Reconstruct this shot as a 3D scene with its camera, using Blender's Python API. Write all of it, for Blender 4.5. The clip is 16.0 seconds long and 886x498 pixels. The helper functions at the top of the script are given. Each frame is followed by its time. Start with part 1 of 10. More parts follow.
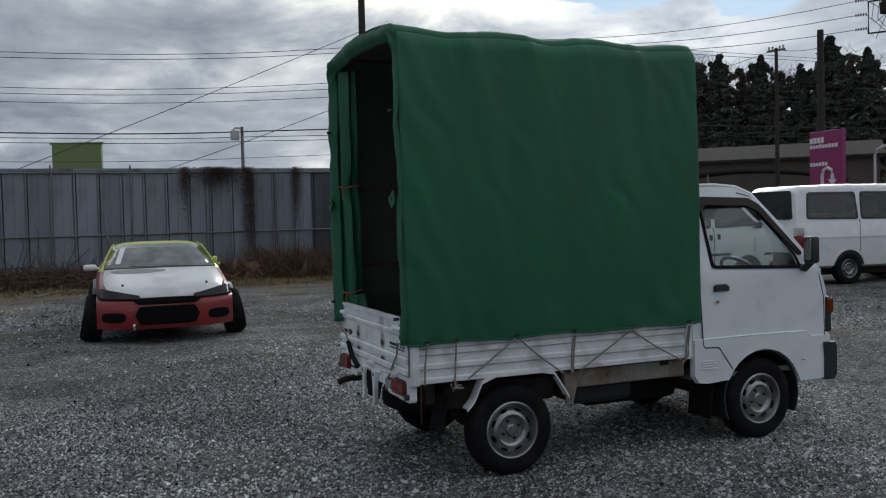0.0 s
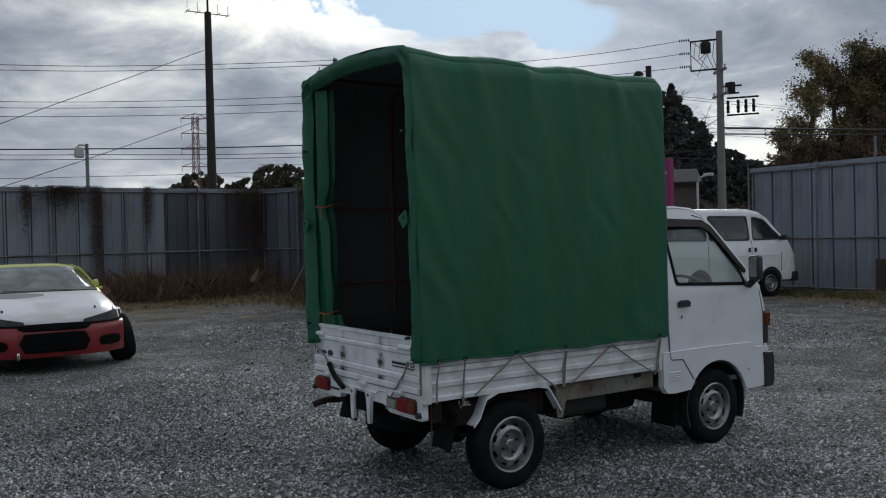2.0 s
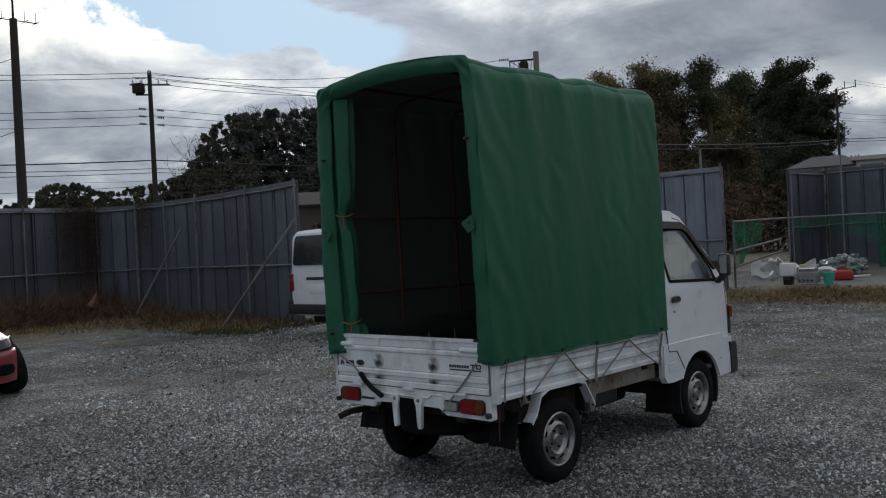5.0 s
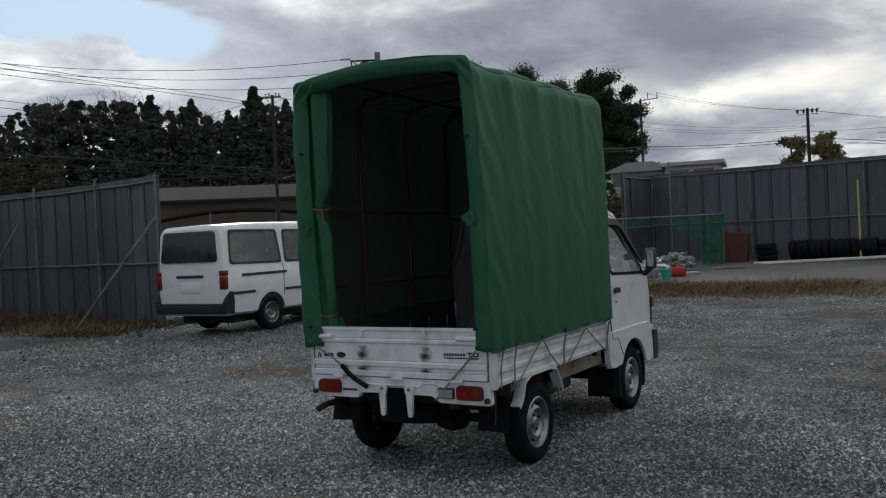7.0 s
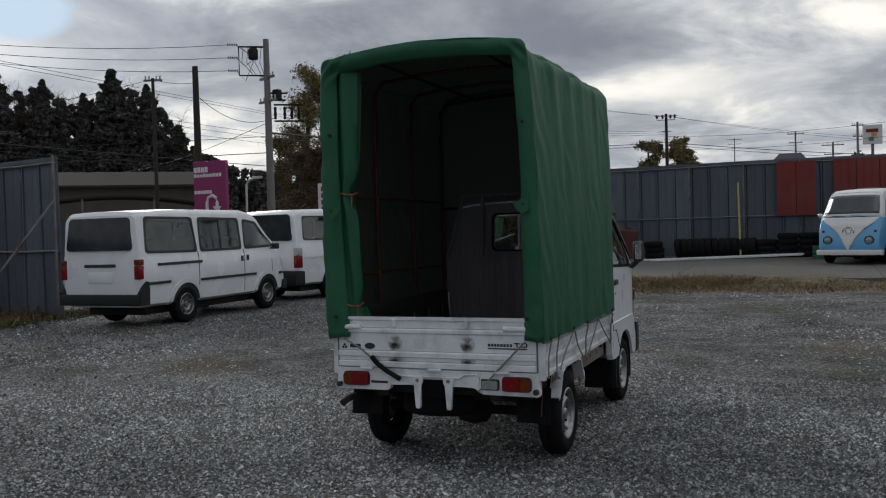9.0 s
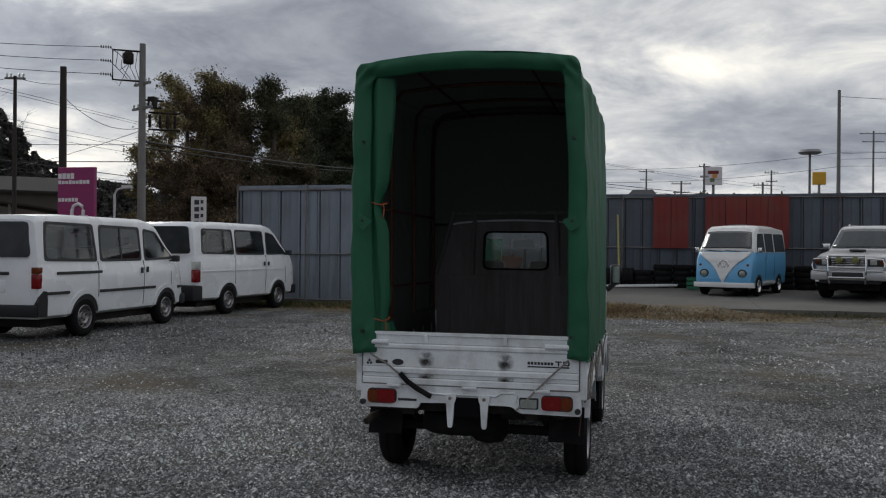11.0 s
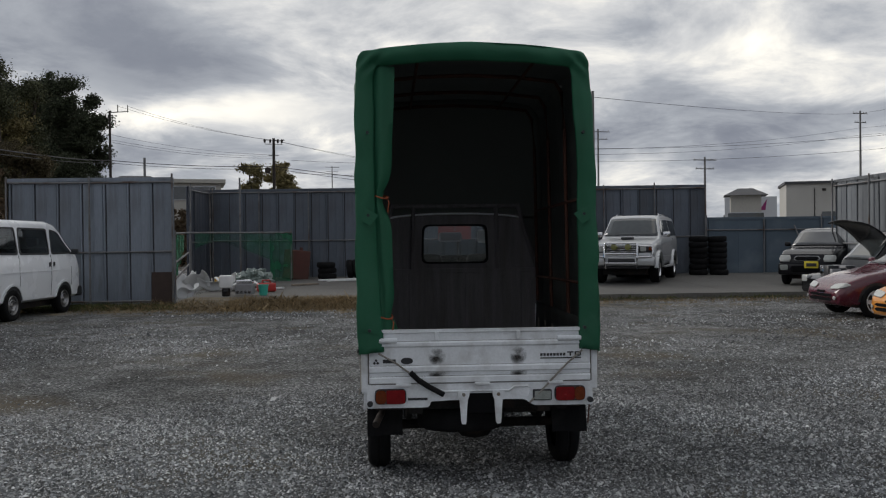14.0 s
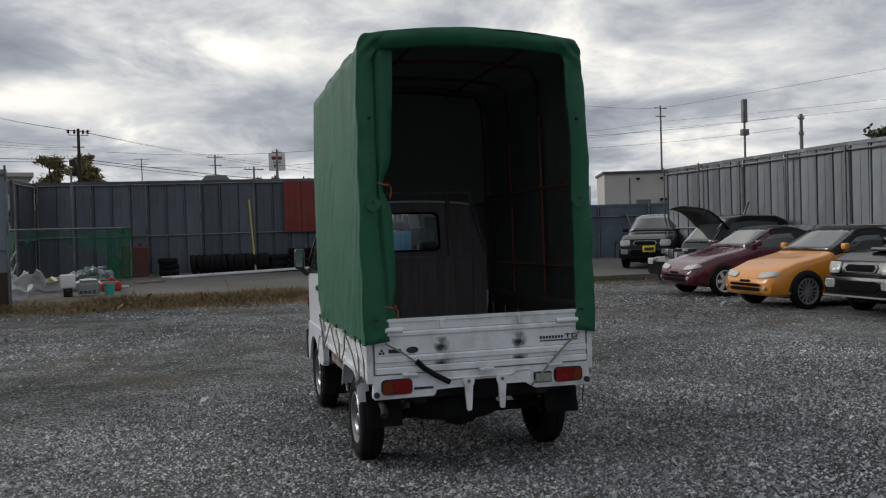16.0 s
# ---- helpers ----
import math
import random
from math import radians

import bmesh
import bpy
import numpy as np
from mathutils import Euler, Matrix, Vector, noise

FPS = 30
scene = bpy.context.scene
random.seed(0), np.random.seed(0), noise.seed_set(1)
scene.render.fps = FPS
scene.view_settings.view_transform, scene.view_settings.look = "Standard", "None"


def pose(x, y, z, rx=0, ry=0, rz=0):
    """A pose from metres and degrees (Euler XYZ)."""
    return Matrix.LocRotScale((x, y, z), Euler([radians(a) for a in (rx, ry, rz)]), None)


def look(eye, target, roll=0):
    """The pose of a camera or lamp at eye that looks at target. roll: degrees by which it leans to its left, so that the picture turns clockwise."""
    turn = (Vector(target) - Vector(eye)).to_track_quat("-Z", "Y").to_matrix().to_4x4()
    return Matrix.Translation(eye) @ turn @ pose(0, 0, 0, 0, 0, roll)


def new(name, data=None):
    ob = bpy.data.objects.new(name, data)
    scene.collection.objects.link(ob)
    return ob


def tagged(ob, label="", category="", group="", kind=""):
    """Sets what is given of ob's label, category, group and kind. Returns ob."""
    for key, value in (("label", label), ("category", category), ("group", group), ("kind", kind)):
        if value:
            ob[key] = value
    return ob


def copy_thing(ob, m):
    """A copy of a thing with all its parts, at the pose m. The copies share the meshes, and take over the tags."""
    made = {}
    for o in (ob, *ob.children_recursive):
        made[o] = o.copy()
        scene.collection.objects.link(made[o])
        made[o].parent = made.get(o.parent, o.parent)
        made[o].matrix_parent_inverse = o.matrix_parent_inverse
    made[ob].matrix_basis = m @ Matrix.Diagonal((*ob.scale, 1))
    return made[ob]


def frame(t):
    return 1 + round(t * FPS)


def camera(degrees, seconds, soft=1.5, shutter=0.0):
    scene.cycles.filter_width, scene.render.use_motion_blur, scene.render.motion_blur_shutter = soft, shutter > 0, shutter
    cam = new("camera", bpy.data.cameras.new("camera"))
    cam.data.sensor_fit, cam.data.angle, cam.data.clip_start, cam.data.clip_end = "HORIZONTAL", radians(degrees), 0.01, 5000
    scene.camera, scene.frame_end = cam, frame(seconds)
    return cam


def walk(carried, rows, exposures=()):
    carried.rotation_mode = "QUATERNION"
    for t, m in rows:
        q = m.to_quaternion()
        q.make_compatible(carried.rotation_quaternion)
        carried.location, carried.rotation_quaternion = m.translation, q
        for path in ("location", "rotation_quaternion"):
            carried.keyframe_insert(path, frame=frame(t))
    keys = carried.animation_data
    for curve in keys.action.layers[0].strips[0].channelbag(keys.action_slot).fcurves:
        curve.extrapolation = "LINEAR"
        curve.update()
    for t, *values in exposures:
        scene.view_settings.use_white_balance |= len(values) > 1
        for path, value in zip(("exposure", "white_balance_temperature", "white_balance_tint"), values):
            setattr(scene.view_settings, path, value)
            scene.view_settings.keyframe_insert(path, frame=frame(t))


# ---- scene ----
cam = camera(53.0, 16.0, soft=1.15)
PATH = [
    (0, (5.236, -1.698, 1.507), (3.391, -0.928, 1.436), -1.4),
    (0.5, (5.08, -1.909, 1.52), (3.292, -1.015, 1.465), -1.5),
    (1, (5.038, -2.207, 1.532), (3.3, -1.219, 1.466), -2.2),
    (1.5, (4.942, -2.412, 1.521), (3.228, -1.383, 1.45), -2.5),
    (2, (4.818, -2.636, 1.51), (3.159, -1.52, 1.482), -1.3),
    (2.5, (4.79, -2.903, 1.524), (3.166, -1.736, 1.495), -0.9),
    (3, (4.663, -3.092, 1.495), (3.058, -1.9, 1.46), -1.3),
    (3.5, (4.476, -3.261, 1.512), (2.937, -1.983, 1.492), -1.7),
    (4, (4.365, -3.548, 1.507), (2.875, -2.215, 1.474), -1.4),
    (4.5, (4.178, -3.714, 1.501), (2.723, -2.342, 1.463), -2.6),
    (5, (3.938, -3.852, 1.499), (2.573, -2.39, 1.491), -2.9),
    (5.2, (3.868, -3.942, 1.496), (2.557, -2.432, 1.482), -2.8),
    (7.3, (3.04, -4.673, 1.507), (2.028, -2.948, 1.484), -2.9),
    (7.5, (2.92, -4.68, 1.489), (1.931, -2.941, 1.47), -2.9),
    (8, (2.629, -4.743, 1.478), (1.749, -2.947, 1.473), -1.8),
    (8.5, (2.391, -4.904, 1.48), (1.58, -3.076, 1.451), -1.3),
    (8.7, (2.303, -4.947, 1.503), (1.509, -3.112, 1.45), -1.6),
    (10.8, (1.124, -5.184, 1.469), (0.635, -3.245, 1.463), 0.4),
    (11, (1.044, -5.212, 1.458), (0.593, -3.263, 1.456), 0.5),
    (11.5, (0.787, -5.318, 1.484), (0.444, -3.348, 1.43), -0.4),
    (12, (0.534, -5.292, 1.468), (0.32, -3.305, 1.416), -0.9),
    (12.5, (0.284, -5.25, 1.481), (0.179, -3.253, 1.462), -1.1),
    (13, (-0.016, -5.314, 1.487), (-0.006, -3.314, 1.461), -1.3),
    (13.5, (-0.285, -5.277, 1.459), (-0.243, -3.277, 1.44), -1.2),
    (14, (-0.544, -5.233, 1.467), (-0.418, -3.237, 1.449), -0.6),
    (14.5, (-0.836, -5.271, 1.468), (-0.602, -3.285, 1.431), -1.1),
    (15, (-1.078, -5.195, 1.457), (-0.757, -3.221, 1.422), -1.6),
    (15.5, (-1.314, -5.057, 1.457), (-0.882, -3.104, 1.433), -1.3),
    (16, (-1.609, -5.013, 1.456), (-1.078, -3.085, 1.412), -1.7),
]
walk(cam, [(t, look(eye, target, roll)) for t, eye, target, roll in PATH],
     exposures=[(0.0, -0.05, 6200, 8), (1.5, -0.10, 6150, 8), (2.5, -0.17, 6150, 8), (3.5, -0.14, 6200, 8), (5.0, -0.10, 6250, 8), (7.5, -0.04, 6400, 10), (8.5, -0.09, 6450, 10), (11.0, -0.04, 6500, 10), (13.5, 0.0, 6550, 10), (16.0, 0.02, 6500, 10)])

# ---- world and light ----
SUN_AZ, SUN_EL = radians(50.0), radians(22.0)
world = bpy.data.worlds.new("overcast_sky")
scene.world = world
world.use_nodes = True
wn, wl = world.node_tree.nodes, world.node_tree.links
wn.clear()


def wnode(kind, **values):
    n = wn.new(kind)
    for key, value in values.items():
        if key == "op":
            n.operation = value
        else:
            n.inputs[int(key[1:])].default_value = value
    return n


w_out = wn.new("ShaderNodeOutputWorld")
w_bg = wn.new("ShaderNodeBackground")
w_co = wn.new("ShaderNodeTexCoord")
w_sky = wn.new("ShaderNodeTexSky")
w_sky.sky_type = "NISHITA"
w_sky.sun_disc = False
w_sky.sun_elevation, w_sky.sun_rotation = SUN_EL, -SUN_AZ
w_sky.air_density, w_sky.dust_density = 1.2, 2.0
w_skys = wnode("ShaderNodeVectorMath", op="SCALE")
w_skys.inputs[3].default_value = 0.10
wl.new(w_sky.outputs[0], w_skys.inputs[0])
# cloud deck: the direction laid onto a flat layer overhead
w_sep = wn.new("ShaderNodeSeparateXYZ")
wl.new(w_co.outputs["Generated"], w_sep.inputs[0])
w_h = wnode("ShaderNodeMath", op="MAXIMUM", i1=0.0)
wl.new(w_sep.outputs[2], w_h.inputs[0])
w_h2 = wnode("ShaderNodeMath", op="ADD", i1=0.22)
wl.new(w_h.outputs[0], w_h2.inputs[0])
w_px = wnode("ShaderNodeMath", op="DIVIDE")
w_py = wnode("ShaderNodeMath", op="DIVIDE")
wl.new(w_sep.outputs[0], w_px.inputs[0]); wl.new(w_h2.outputs[0], w_px.inputs[1])
wl.new(w_sep.outputs[1], w_py.inputs[0]); wl.new(w_h2.outputs[0], w_py.inputs[1])
w_cmb = wn.new("ShaderNodeCombineXYZ")
wl.new(w_px.outputs[0], w_cmb.inputs[0]); wl.new(w_py.outputs[0], w_cmb.inputs[1])


def wnoise(scale, detail, rough, distort, offset):
    off = wnode("ShaderNodeVectorMath", op="ADD", i1=offset)
    wl.new(w_cmb.outputs[0], off.inputs[0])
    n = wn.new("ShaderNodeTexNoise")
    n.inputs["Scale"].default_value, n.inputs["Detail"].default_value = scale, detail
    n.inputs["Roughness"].default_value, n.inputs["Distortion"].default_value = rough, distort
    wl.new(off.outputs[0], n.inputs["Vector"])
    return n


def wramp(source, stops):
    r = wn.new("ShaderNodeValToRGB")
    while len(r.color_ramp.elements) < len(stops):
        r.color_ramp.elements.new(0.5)
    for e, (pos, col) in zip(r.color_ramp.elements, stops):
        e.position, e.color = pos, (*col, 1)
    wl.new(source, r.inputs[0])
    return r


w_n1 = wnoise(0.70, 6, 0.50, 0.25, (3.7, 1.9, 0.4))
w_n2 = wnoise(2.6, 8, 0.60, 0.35, (8.1, 4.4, 2.0))
w_sum = wnode("ShaderNodeMath", op="MULTIPLY_ADD", i1=0.45)
wl.new(w_n2.outputs[0], w_sum.inputs[0])
w_half = wnode("ShaderNodeMath", op="MULTIPLY", i1=0.62)
wl.new(w_n1.outputs[0], w_half.inputs[0]); wl.new(w_half.outputs[0], w_sum.inputs[2])


def wmath(op, a, b=None):
    n = wn.new("ShaderNodeMath")
    n.operation = op
    for i, v in enumerate((a, b)):
        if hasattr(v, "is_output"):
            wl.new(v, n.inputs[i])
        elif v is not None:
            n.inputs[i].default_value = v
    return n.outputs[0]


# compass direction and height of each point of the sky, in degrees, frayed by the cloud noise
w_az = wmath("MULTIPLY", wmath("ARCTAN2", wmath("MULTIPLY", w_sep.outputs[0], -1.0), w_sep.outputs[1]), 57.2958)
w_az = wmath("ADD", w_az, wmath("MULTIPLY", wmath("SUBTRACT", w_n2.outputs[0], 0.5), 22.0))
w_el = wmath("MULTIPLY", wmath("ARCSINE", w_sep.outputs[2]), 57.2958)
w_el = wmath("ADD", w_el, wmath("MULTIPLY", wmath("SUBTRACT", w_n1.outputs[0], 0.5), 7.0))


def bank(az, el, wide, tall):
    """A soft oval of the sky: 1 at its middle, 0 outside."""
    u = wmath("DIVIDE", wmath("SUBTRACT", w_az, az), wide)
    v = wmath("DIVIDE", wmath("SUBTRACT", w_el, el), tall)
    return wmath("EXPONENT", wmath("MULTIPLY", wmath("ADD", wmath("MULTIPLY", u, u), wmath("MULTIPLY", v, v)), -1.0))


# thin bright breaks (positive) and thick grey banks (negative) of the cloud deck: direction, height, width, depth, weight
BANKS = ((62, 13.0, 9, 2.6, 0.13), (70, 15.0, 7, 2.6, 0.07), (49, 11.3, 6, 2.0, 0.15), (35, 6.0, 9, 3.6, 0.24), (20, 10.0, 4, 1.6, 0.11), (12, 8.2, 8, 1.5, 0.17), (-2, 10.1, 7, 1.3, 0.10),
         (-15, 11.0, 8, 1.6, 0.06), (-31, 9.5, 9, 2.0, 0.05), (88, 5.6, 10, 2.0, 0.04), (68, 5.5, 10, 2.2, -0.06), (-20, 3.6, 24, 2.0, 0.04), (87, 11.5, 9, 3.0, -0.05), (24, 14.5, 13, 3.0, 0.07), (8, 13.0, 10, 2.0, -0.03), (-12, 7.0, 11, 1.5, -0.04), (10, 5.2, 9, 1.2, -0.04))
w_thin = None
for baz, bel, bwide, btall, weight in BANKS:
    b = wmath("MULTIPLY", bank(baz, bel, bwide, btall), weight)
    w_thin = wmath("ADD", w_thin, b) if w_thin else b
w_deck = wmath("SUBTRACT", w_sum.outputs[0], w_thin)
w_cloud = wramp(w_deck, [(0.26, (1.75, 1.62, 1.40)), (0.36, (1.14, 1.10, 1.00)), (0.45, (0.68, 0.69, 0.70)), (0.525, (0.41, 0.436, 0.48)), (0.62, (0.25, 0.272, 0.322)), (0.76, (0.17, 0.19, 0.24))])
# brighter cloud round the veiled sun
sun_dir = Vector((-math.sin(SUN_AZ) * math.cos(SUN_EL), math.cos(SUN_AZ) * math.cos(SUN_EL), math.sin(SUN_EL)))
w_dot = wnode("ShaderNodeVectorMath", op="DOT_PRODUCT", i1=sun_dir)
wl.new(w_co.outputs["Generated"], w_dot.inputs[0])
w_gain = wmath("ADD", wmath("MULTIPLY", wmath("POWER", wmath("MAXIMUM", w_dot.outputs["Value"], 0.0), 42.0), 0.7), 1.0)
w_lit = wnode("ShaderNodeVectorMath", op="SCALE")
wl.new(w_cloud.outputs[0], w_lit.inputs[0]); wl.new(w_gain, w_lit.inputs[3])
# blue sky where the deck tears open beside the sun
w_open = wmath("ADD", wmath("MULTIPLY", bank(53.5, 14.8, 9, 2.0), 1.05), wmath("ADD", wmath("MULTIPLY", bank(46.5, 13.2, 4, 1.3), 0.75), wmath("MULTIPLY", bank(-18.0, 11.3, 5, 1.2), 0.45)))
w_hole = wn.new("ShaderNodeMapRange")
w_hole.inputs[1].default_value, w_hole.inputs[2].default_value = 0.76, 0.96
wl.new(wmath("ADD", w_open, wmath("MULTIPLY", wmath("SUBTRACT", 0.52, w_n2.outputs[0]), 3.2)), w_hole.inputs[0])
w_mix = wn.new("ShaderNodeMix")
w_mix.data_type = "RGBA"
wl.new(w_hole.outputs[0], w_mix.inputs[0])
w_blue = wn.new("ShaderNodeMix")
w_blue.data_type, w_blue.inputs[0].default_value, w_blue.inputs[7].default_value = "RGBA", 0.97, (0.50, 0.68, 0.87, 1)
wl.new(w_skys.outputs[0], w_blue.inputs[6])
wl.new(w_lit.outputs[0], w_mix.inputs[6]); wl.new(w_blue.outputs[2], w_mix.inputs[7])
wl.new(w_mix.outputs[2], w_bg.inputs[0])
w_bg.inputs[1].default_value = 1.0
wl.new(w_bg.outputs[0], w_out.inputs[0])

sun_data = bpy.data.lights.new("sun", "SUN")
sun_data.energy, sun_data.angle, sun_data.color = 1.35, radians(28), (1.0, 0.97, 0.92)
sun = new("sun", sun_data)
sun.matrix_basis = look(sun_dir * 60, (0, 0, 0))


# ---- materials ----
def material(name, color, rough=0.6, metal=0.0, vary=0.25, scale=6.0, fine=60.0, bump=0.0, bump_scale=None, stain=None, stain_amount=0.0,
             stain_scale=1.2, spread=0.0, coat=0.0, spec=0.5, stretch=(1, 1, 1), glow=0.0):
    m = bpy.data.materials.new(name)
    m.use_nodes = True
    nt = m.node_tree
    b = nt.nodes["Principled BSDF"]
    b.inputs["Roughness"].default_value, b.inputs["Metallic"].default_value = rough, metal
    b.inputs["Specular IOR Level"].default_value = spec
    b.inputs["Coat Weight"].default_value = coat
    co = nt.nodes.new("ShaderNodeTexCoord")
    mp = nt.nodes.new("ShaderNodeMapping")
    mp.inputs["Scale"].default_value = stretch
    nt.links.new(co.outputs["Object"], mp.inputs[0])

    def noise_at(s, detail=4):
        n = nt.nodes.new("ShaderNodeTexNoise")
        n.inputs["Scale"].default_value, n.inputs["Detail"].default_value = s, detail
        nt.links.new(mp.outputs[0], n.inputs["Vector"])
        return n

    def mixed(fac, a, c, kind="MIX"):
        x = nt.nodes.new("ShaderNodeMix")
        x.data_type, x.blend_type = "RGBA", kind
        for socket, value in ((0, fac), (6, a), (7, c)):
            if hasattr(value, "is_output"):
                nt.links.new(value, x.inputs[socket])
            else:
                x.inputs[socket].default_value = value
        return x.outputs[2]

    def ramp(src, lo, hi):
        r = nt.nodes.new("ShaderNodeMapRange")
        r.inputs[1].default_value, r.inputs[2].default_value = lo, hi
        nt.links.new(src, r.inputs[0])
        return r.outputs[0]

    base = (*color, 1)
    dark = tuple(c * (1 - vary) for c in color) + (1,)
    light = tuple(min(1, c * (1 + vary * 0.6)) for c in color) + (1,)
    n1, n2 = noise_at(scale), noise_at(fine, 3)
    col = mixed(ramp(n1.outputs[0], 0.32, 0.68), dark, light)
    col = mixed(0.45, col, mixed(ramp(n2.outputs[0], 0.3, 0.7), dark, light))
    if spread:
        info = nt.nodes.new("ShaderNodeObjectInfo")
        lo = nt.nodes.new("ShaderNodeMapRange")
        lo.inputs[3].default_value, lo.inputs[4].default_value = 1 - spread, 1 + spread * 0.5
        nt.links.new(info.outputs["Random"], lo.inputs[0])
        v = nt.nodes.new("ShaderNodeVectorMath")
        v.operation = "SCALE"
        nt.links.new(col, v.inputs[0]); nt.links.new(lo.outputs[0], v.inputs[3])
        col = v.outputs[0]
    if stain:
        n3 = noise_at(stain_scale, 6)
        k = nt.nodes.new("ShaderNodeMath")
        k.operation, k.inputs[1].default_value = "MULTIPLY", stain_amount
        nt.links.new(ramp(n3.outputs[0], 0.5, 0.68), k.inputs[0])
        col = mixed(k.outputs[0], col, (*stain, 1))
    nt.links.new(col, b.inputs["Base Color"])
    rr = nt.nodes.new("ShaderNodeMapRange")
    rr.inputs[3].default_value, rr.inputs[4].default_value = max(0.02, rough - 0.1), min(1, rough + 0.12)
    nt.links.new(n1.outputs[0], rr.inputs[0]); nt.links.new(rr.outputs[0], b.inputs["Roughness"])
    if bump:
        nb = noise_at(bump_scale or fine, 5)
        bp = nt.nodes.new("ShaderNodeBump")
        bp.inputs["Strength"].default_value, bp.inputs["Distance"].default_value = 1.0, bump
        nt.links.new(nb.outputs[0], bp.inputs["Height"]); nt.links.new(bp.outputs[0], b.inputs["Normal"])
    if glow:
        b.inputs["Emission Color"].default_value, b.inputs["Emission Strength"].default_value = base, glow
    return m


def glass_material(name, tint, opacity):
    m = bpy.data.materials.new(name)
    m.use_nodes = True
    nt = m.node_tree
    nt.nodes.clear()
    out = nt.nodes.new("ShaderNodeOutputMaterial")
    tr, gl, mx = nt.nodes.new("ShaderNodeBsdfTransparent"), nt.nodes.new("ShaderNodeBsdfGlossy"), nt.nodes.new("ShaderNodeMixShader")
    fr = nt.nodes.new("ShaderNodeLayerWeight")
    fr.inputs[0].default_value = 0.5
    pw, am = nt.nodes.new("ShaderNodeMath"), nt.nodes.new("ShaderNodeMath")
    pw.operation, pw.inputs[1].default_value = "POWER", 4.0
    am.operation, am.inputs[1].default_value, am.inputs[2].default_value = "MULTIPLY_ADD", 0.75, opacity
    nt.links.new(fr.outputs["Facing"], pw.inputs[0]); nt.links.new(pw.outputs[0], am.inputs[0])
    tr.inputs[0].default_value, gl.inputs["Roughness"].default_value = (*tint, 1), 0.03
    nt.links.new(am.outputs[0], mx.inputs[0]); nt.links.new(tr.outputs[0], mx.inputs[1]); nt.links.new(gl.outputs[0], mx.inputs[2])
    nt.links.new(mx.outputs[0], out.inputs[0])
    return m


M = {}
M["white"] = material("white_vehicle_paint", (0.83, 0.86, 0.90), 0.30, vary=0.04, scale=2.5, fine=40, stain=(0.50, 0.50, 0.50), stain_amount=0.2, stain_scale=3.0, coat=0.3)
M["bedwhite"] = material("weathered_white_bed_paint", (0.80, 0.825, 0.85), 0.42, vary=0.14, scale=7, fine=70, stain=(0.40, 0.39, 0.375), stain_amount=0.62, stain_scale=6.0, bump=0.0006)
M["vanwhite"] = material("plain_white_van_paint", (0.82, 0.84, 0.87), 0.28, vary=0.04, scale=1.5, fine=25, stain=(0.5, 0.49, 0.46), stain_amount=0.2, stain_scale=1.5, coat=0.4)
M["tarp"] = material("green_vinyl_tarpaulin", (0.012, 0.122, 0.060), 0.58, vary=0.16, scale=3.0, fine=180, bump=0.0012, bump_scale=260, stain=(0.024, 0.155, 0.082), stain_amount=0.5, stain_scale=2.2, stretch=(1, 1, 0.5))
# darker inner-face material: the shade under the cover put into its colour
M["lining"] = material("tarpaulin_inner_shade", (0.065, 0.068, 0.062), 0.8, vary=0.3, scale=3, fine=90)
def thin_cloth(m, color, share):
    """Let a share of the light pass through thin sheet goods."""
    nt = m.node_tree
    b, out = nt.nodes["Principled BSDF"], nt.nodes["Material Output"]
    tl, mx = nt.nodes.new("ShaderNodeBsdfTranslucent"), nt.nodes.new("ShaderNodeMixShader")
    tl.inputs[0].default_value, mx.inputs[0].default_value = (*color, 1), share
    nt.links.new(b.outputs[0], mx.inputs[1]); nt.links.new(tl.outputs[0], mx.inputs[2]); nt.links.new(mx.outputs[0], out.inputs[0])


thin_cloth(M["tarp"], (0.22, 0.25, 0.24), 0.10)
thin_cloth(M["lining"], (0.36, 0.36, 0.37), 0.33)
M["rope"] = material("grey_rope", (0.27, 0.25, 0.22), 0.9, vary=0.4, scale=60, fine=300, bump=0.001)
M["orange_cord"] = material("orange_cord", (0.38, 0.10, 0.04), 0.8, vary=0.3, scale=40, fine=200)
M["rubber"] = material("black_rubber", (0.011, 0.011, 0.012), 0.9, vary=0.35, scale=12, fine=90, bump=0.0008, spec=0.14, stain=(0.026, 0.024, 0.022), stain_amount=0.5, stain_scale=6)
M["blackplastic"] = material("black_plastic", (0.025, 0.026, 0.03), 0.45, vary=0.25, scale=9, fine=80)
M["steel_rim"] = material("silver_painted_steel", (0.36, 0.36, 0.37), 0.30, metal=0.8, vary=0.25, scale=14, fine=90, stain=(0.17, 0.13, 0.10), stain_amount=0.6, stain_scale=14)
M["chrome"] = material("chrome", (0.75, 0.75, 0.76), 0.12, metal=1.0, vary=0.05)
M["chassis"] = material("dirty_underbody_steel", (0.022, 0.021, 0.020), 0.85, vary=0.5, scale=10, fine=70, bump=0.002, spec=0.25, stain=(0.055, 0.038, 0.028), stain_amount=0.6, stain_scale=6)
M["frame_rail"] = material("dusty_beige_frame_rail", (0.24, 0.225, 0.195), 0.75, vary=0.35, scale=9, fine=60, stain=(0.14, 0.07, 0.04), stain_amount=0.8, stain_scale=5)
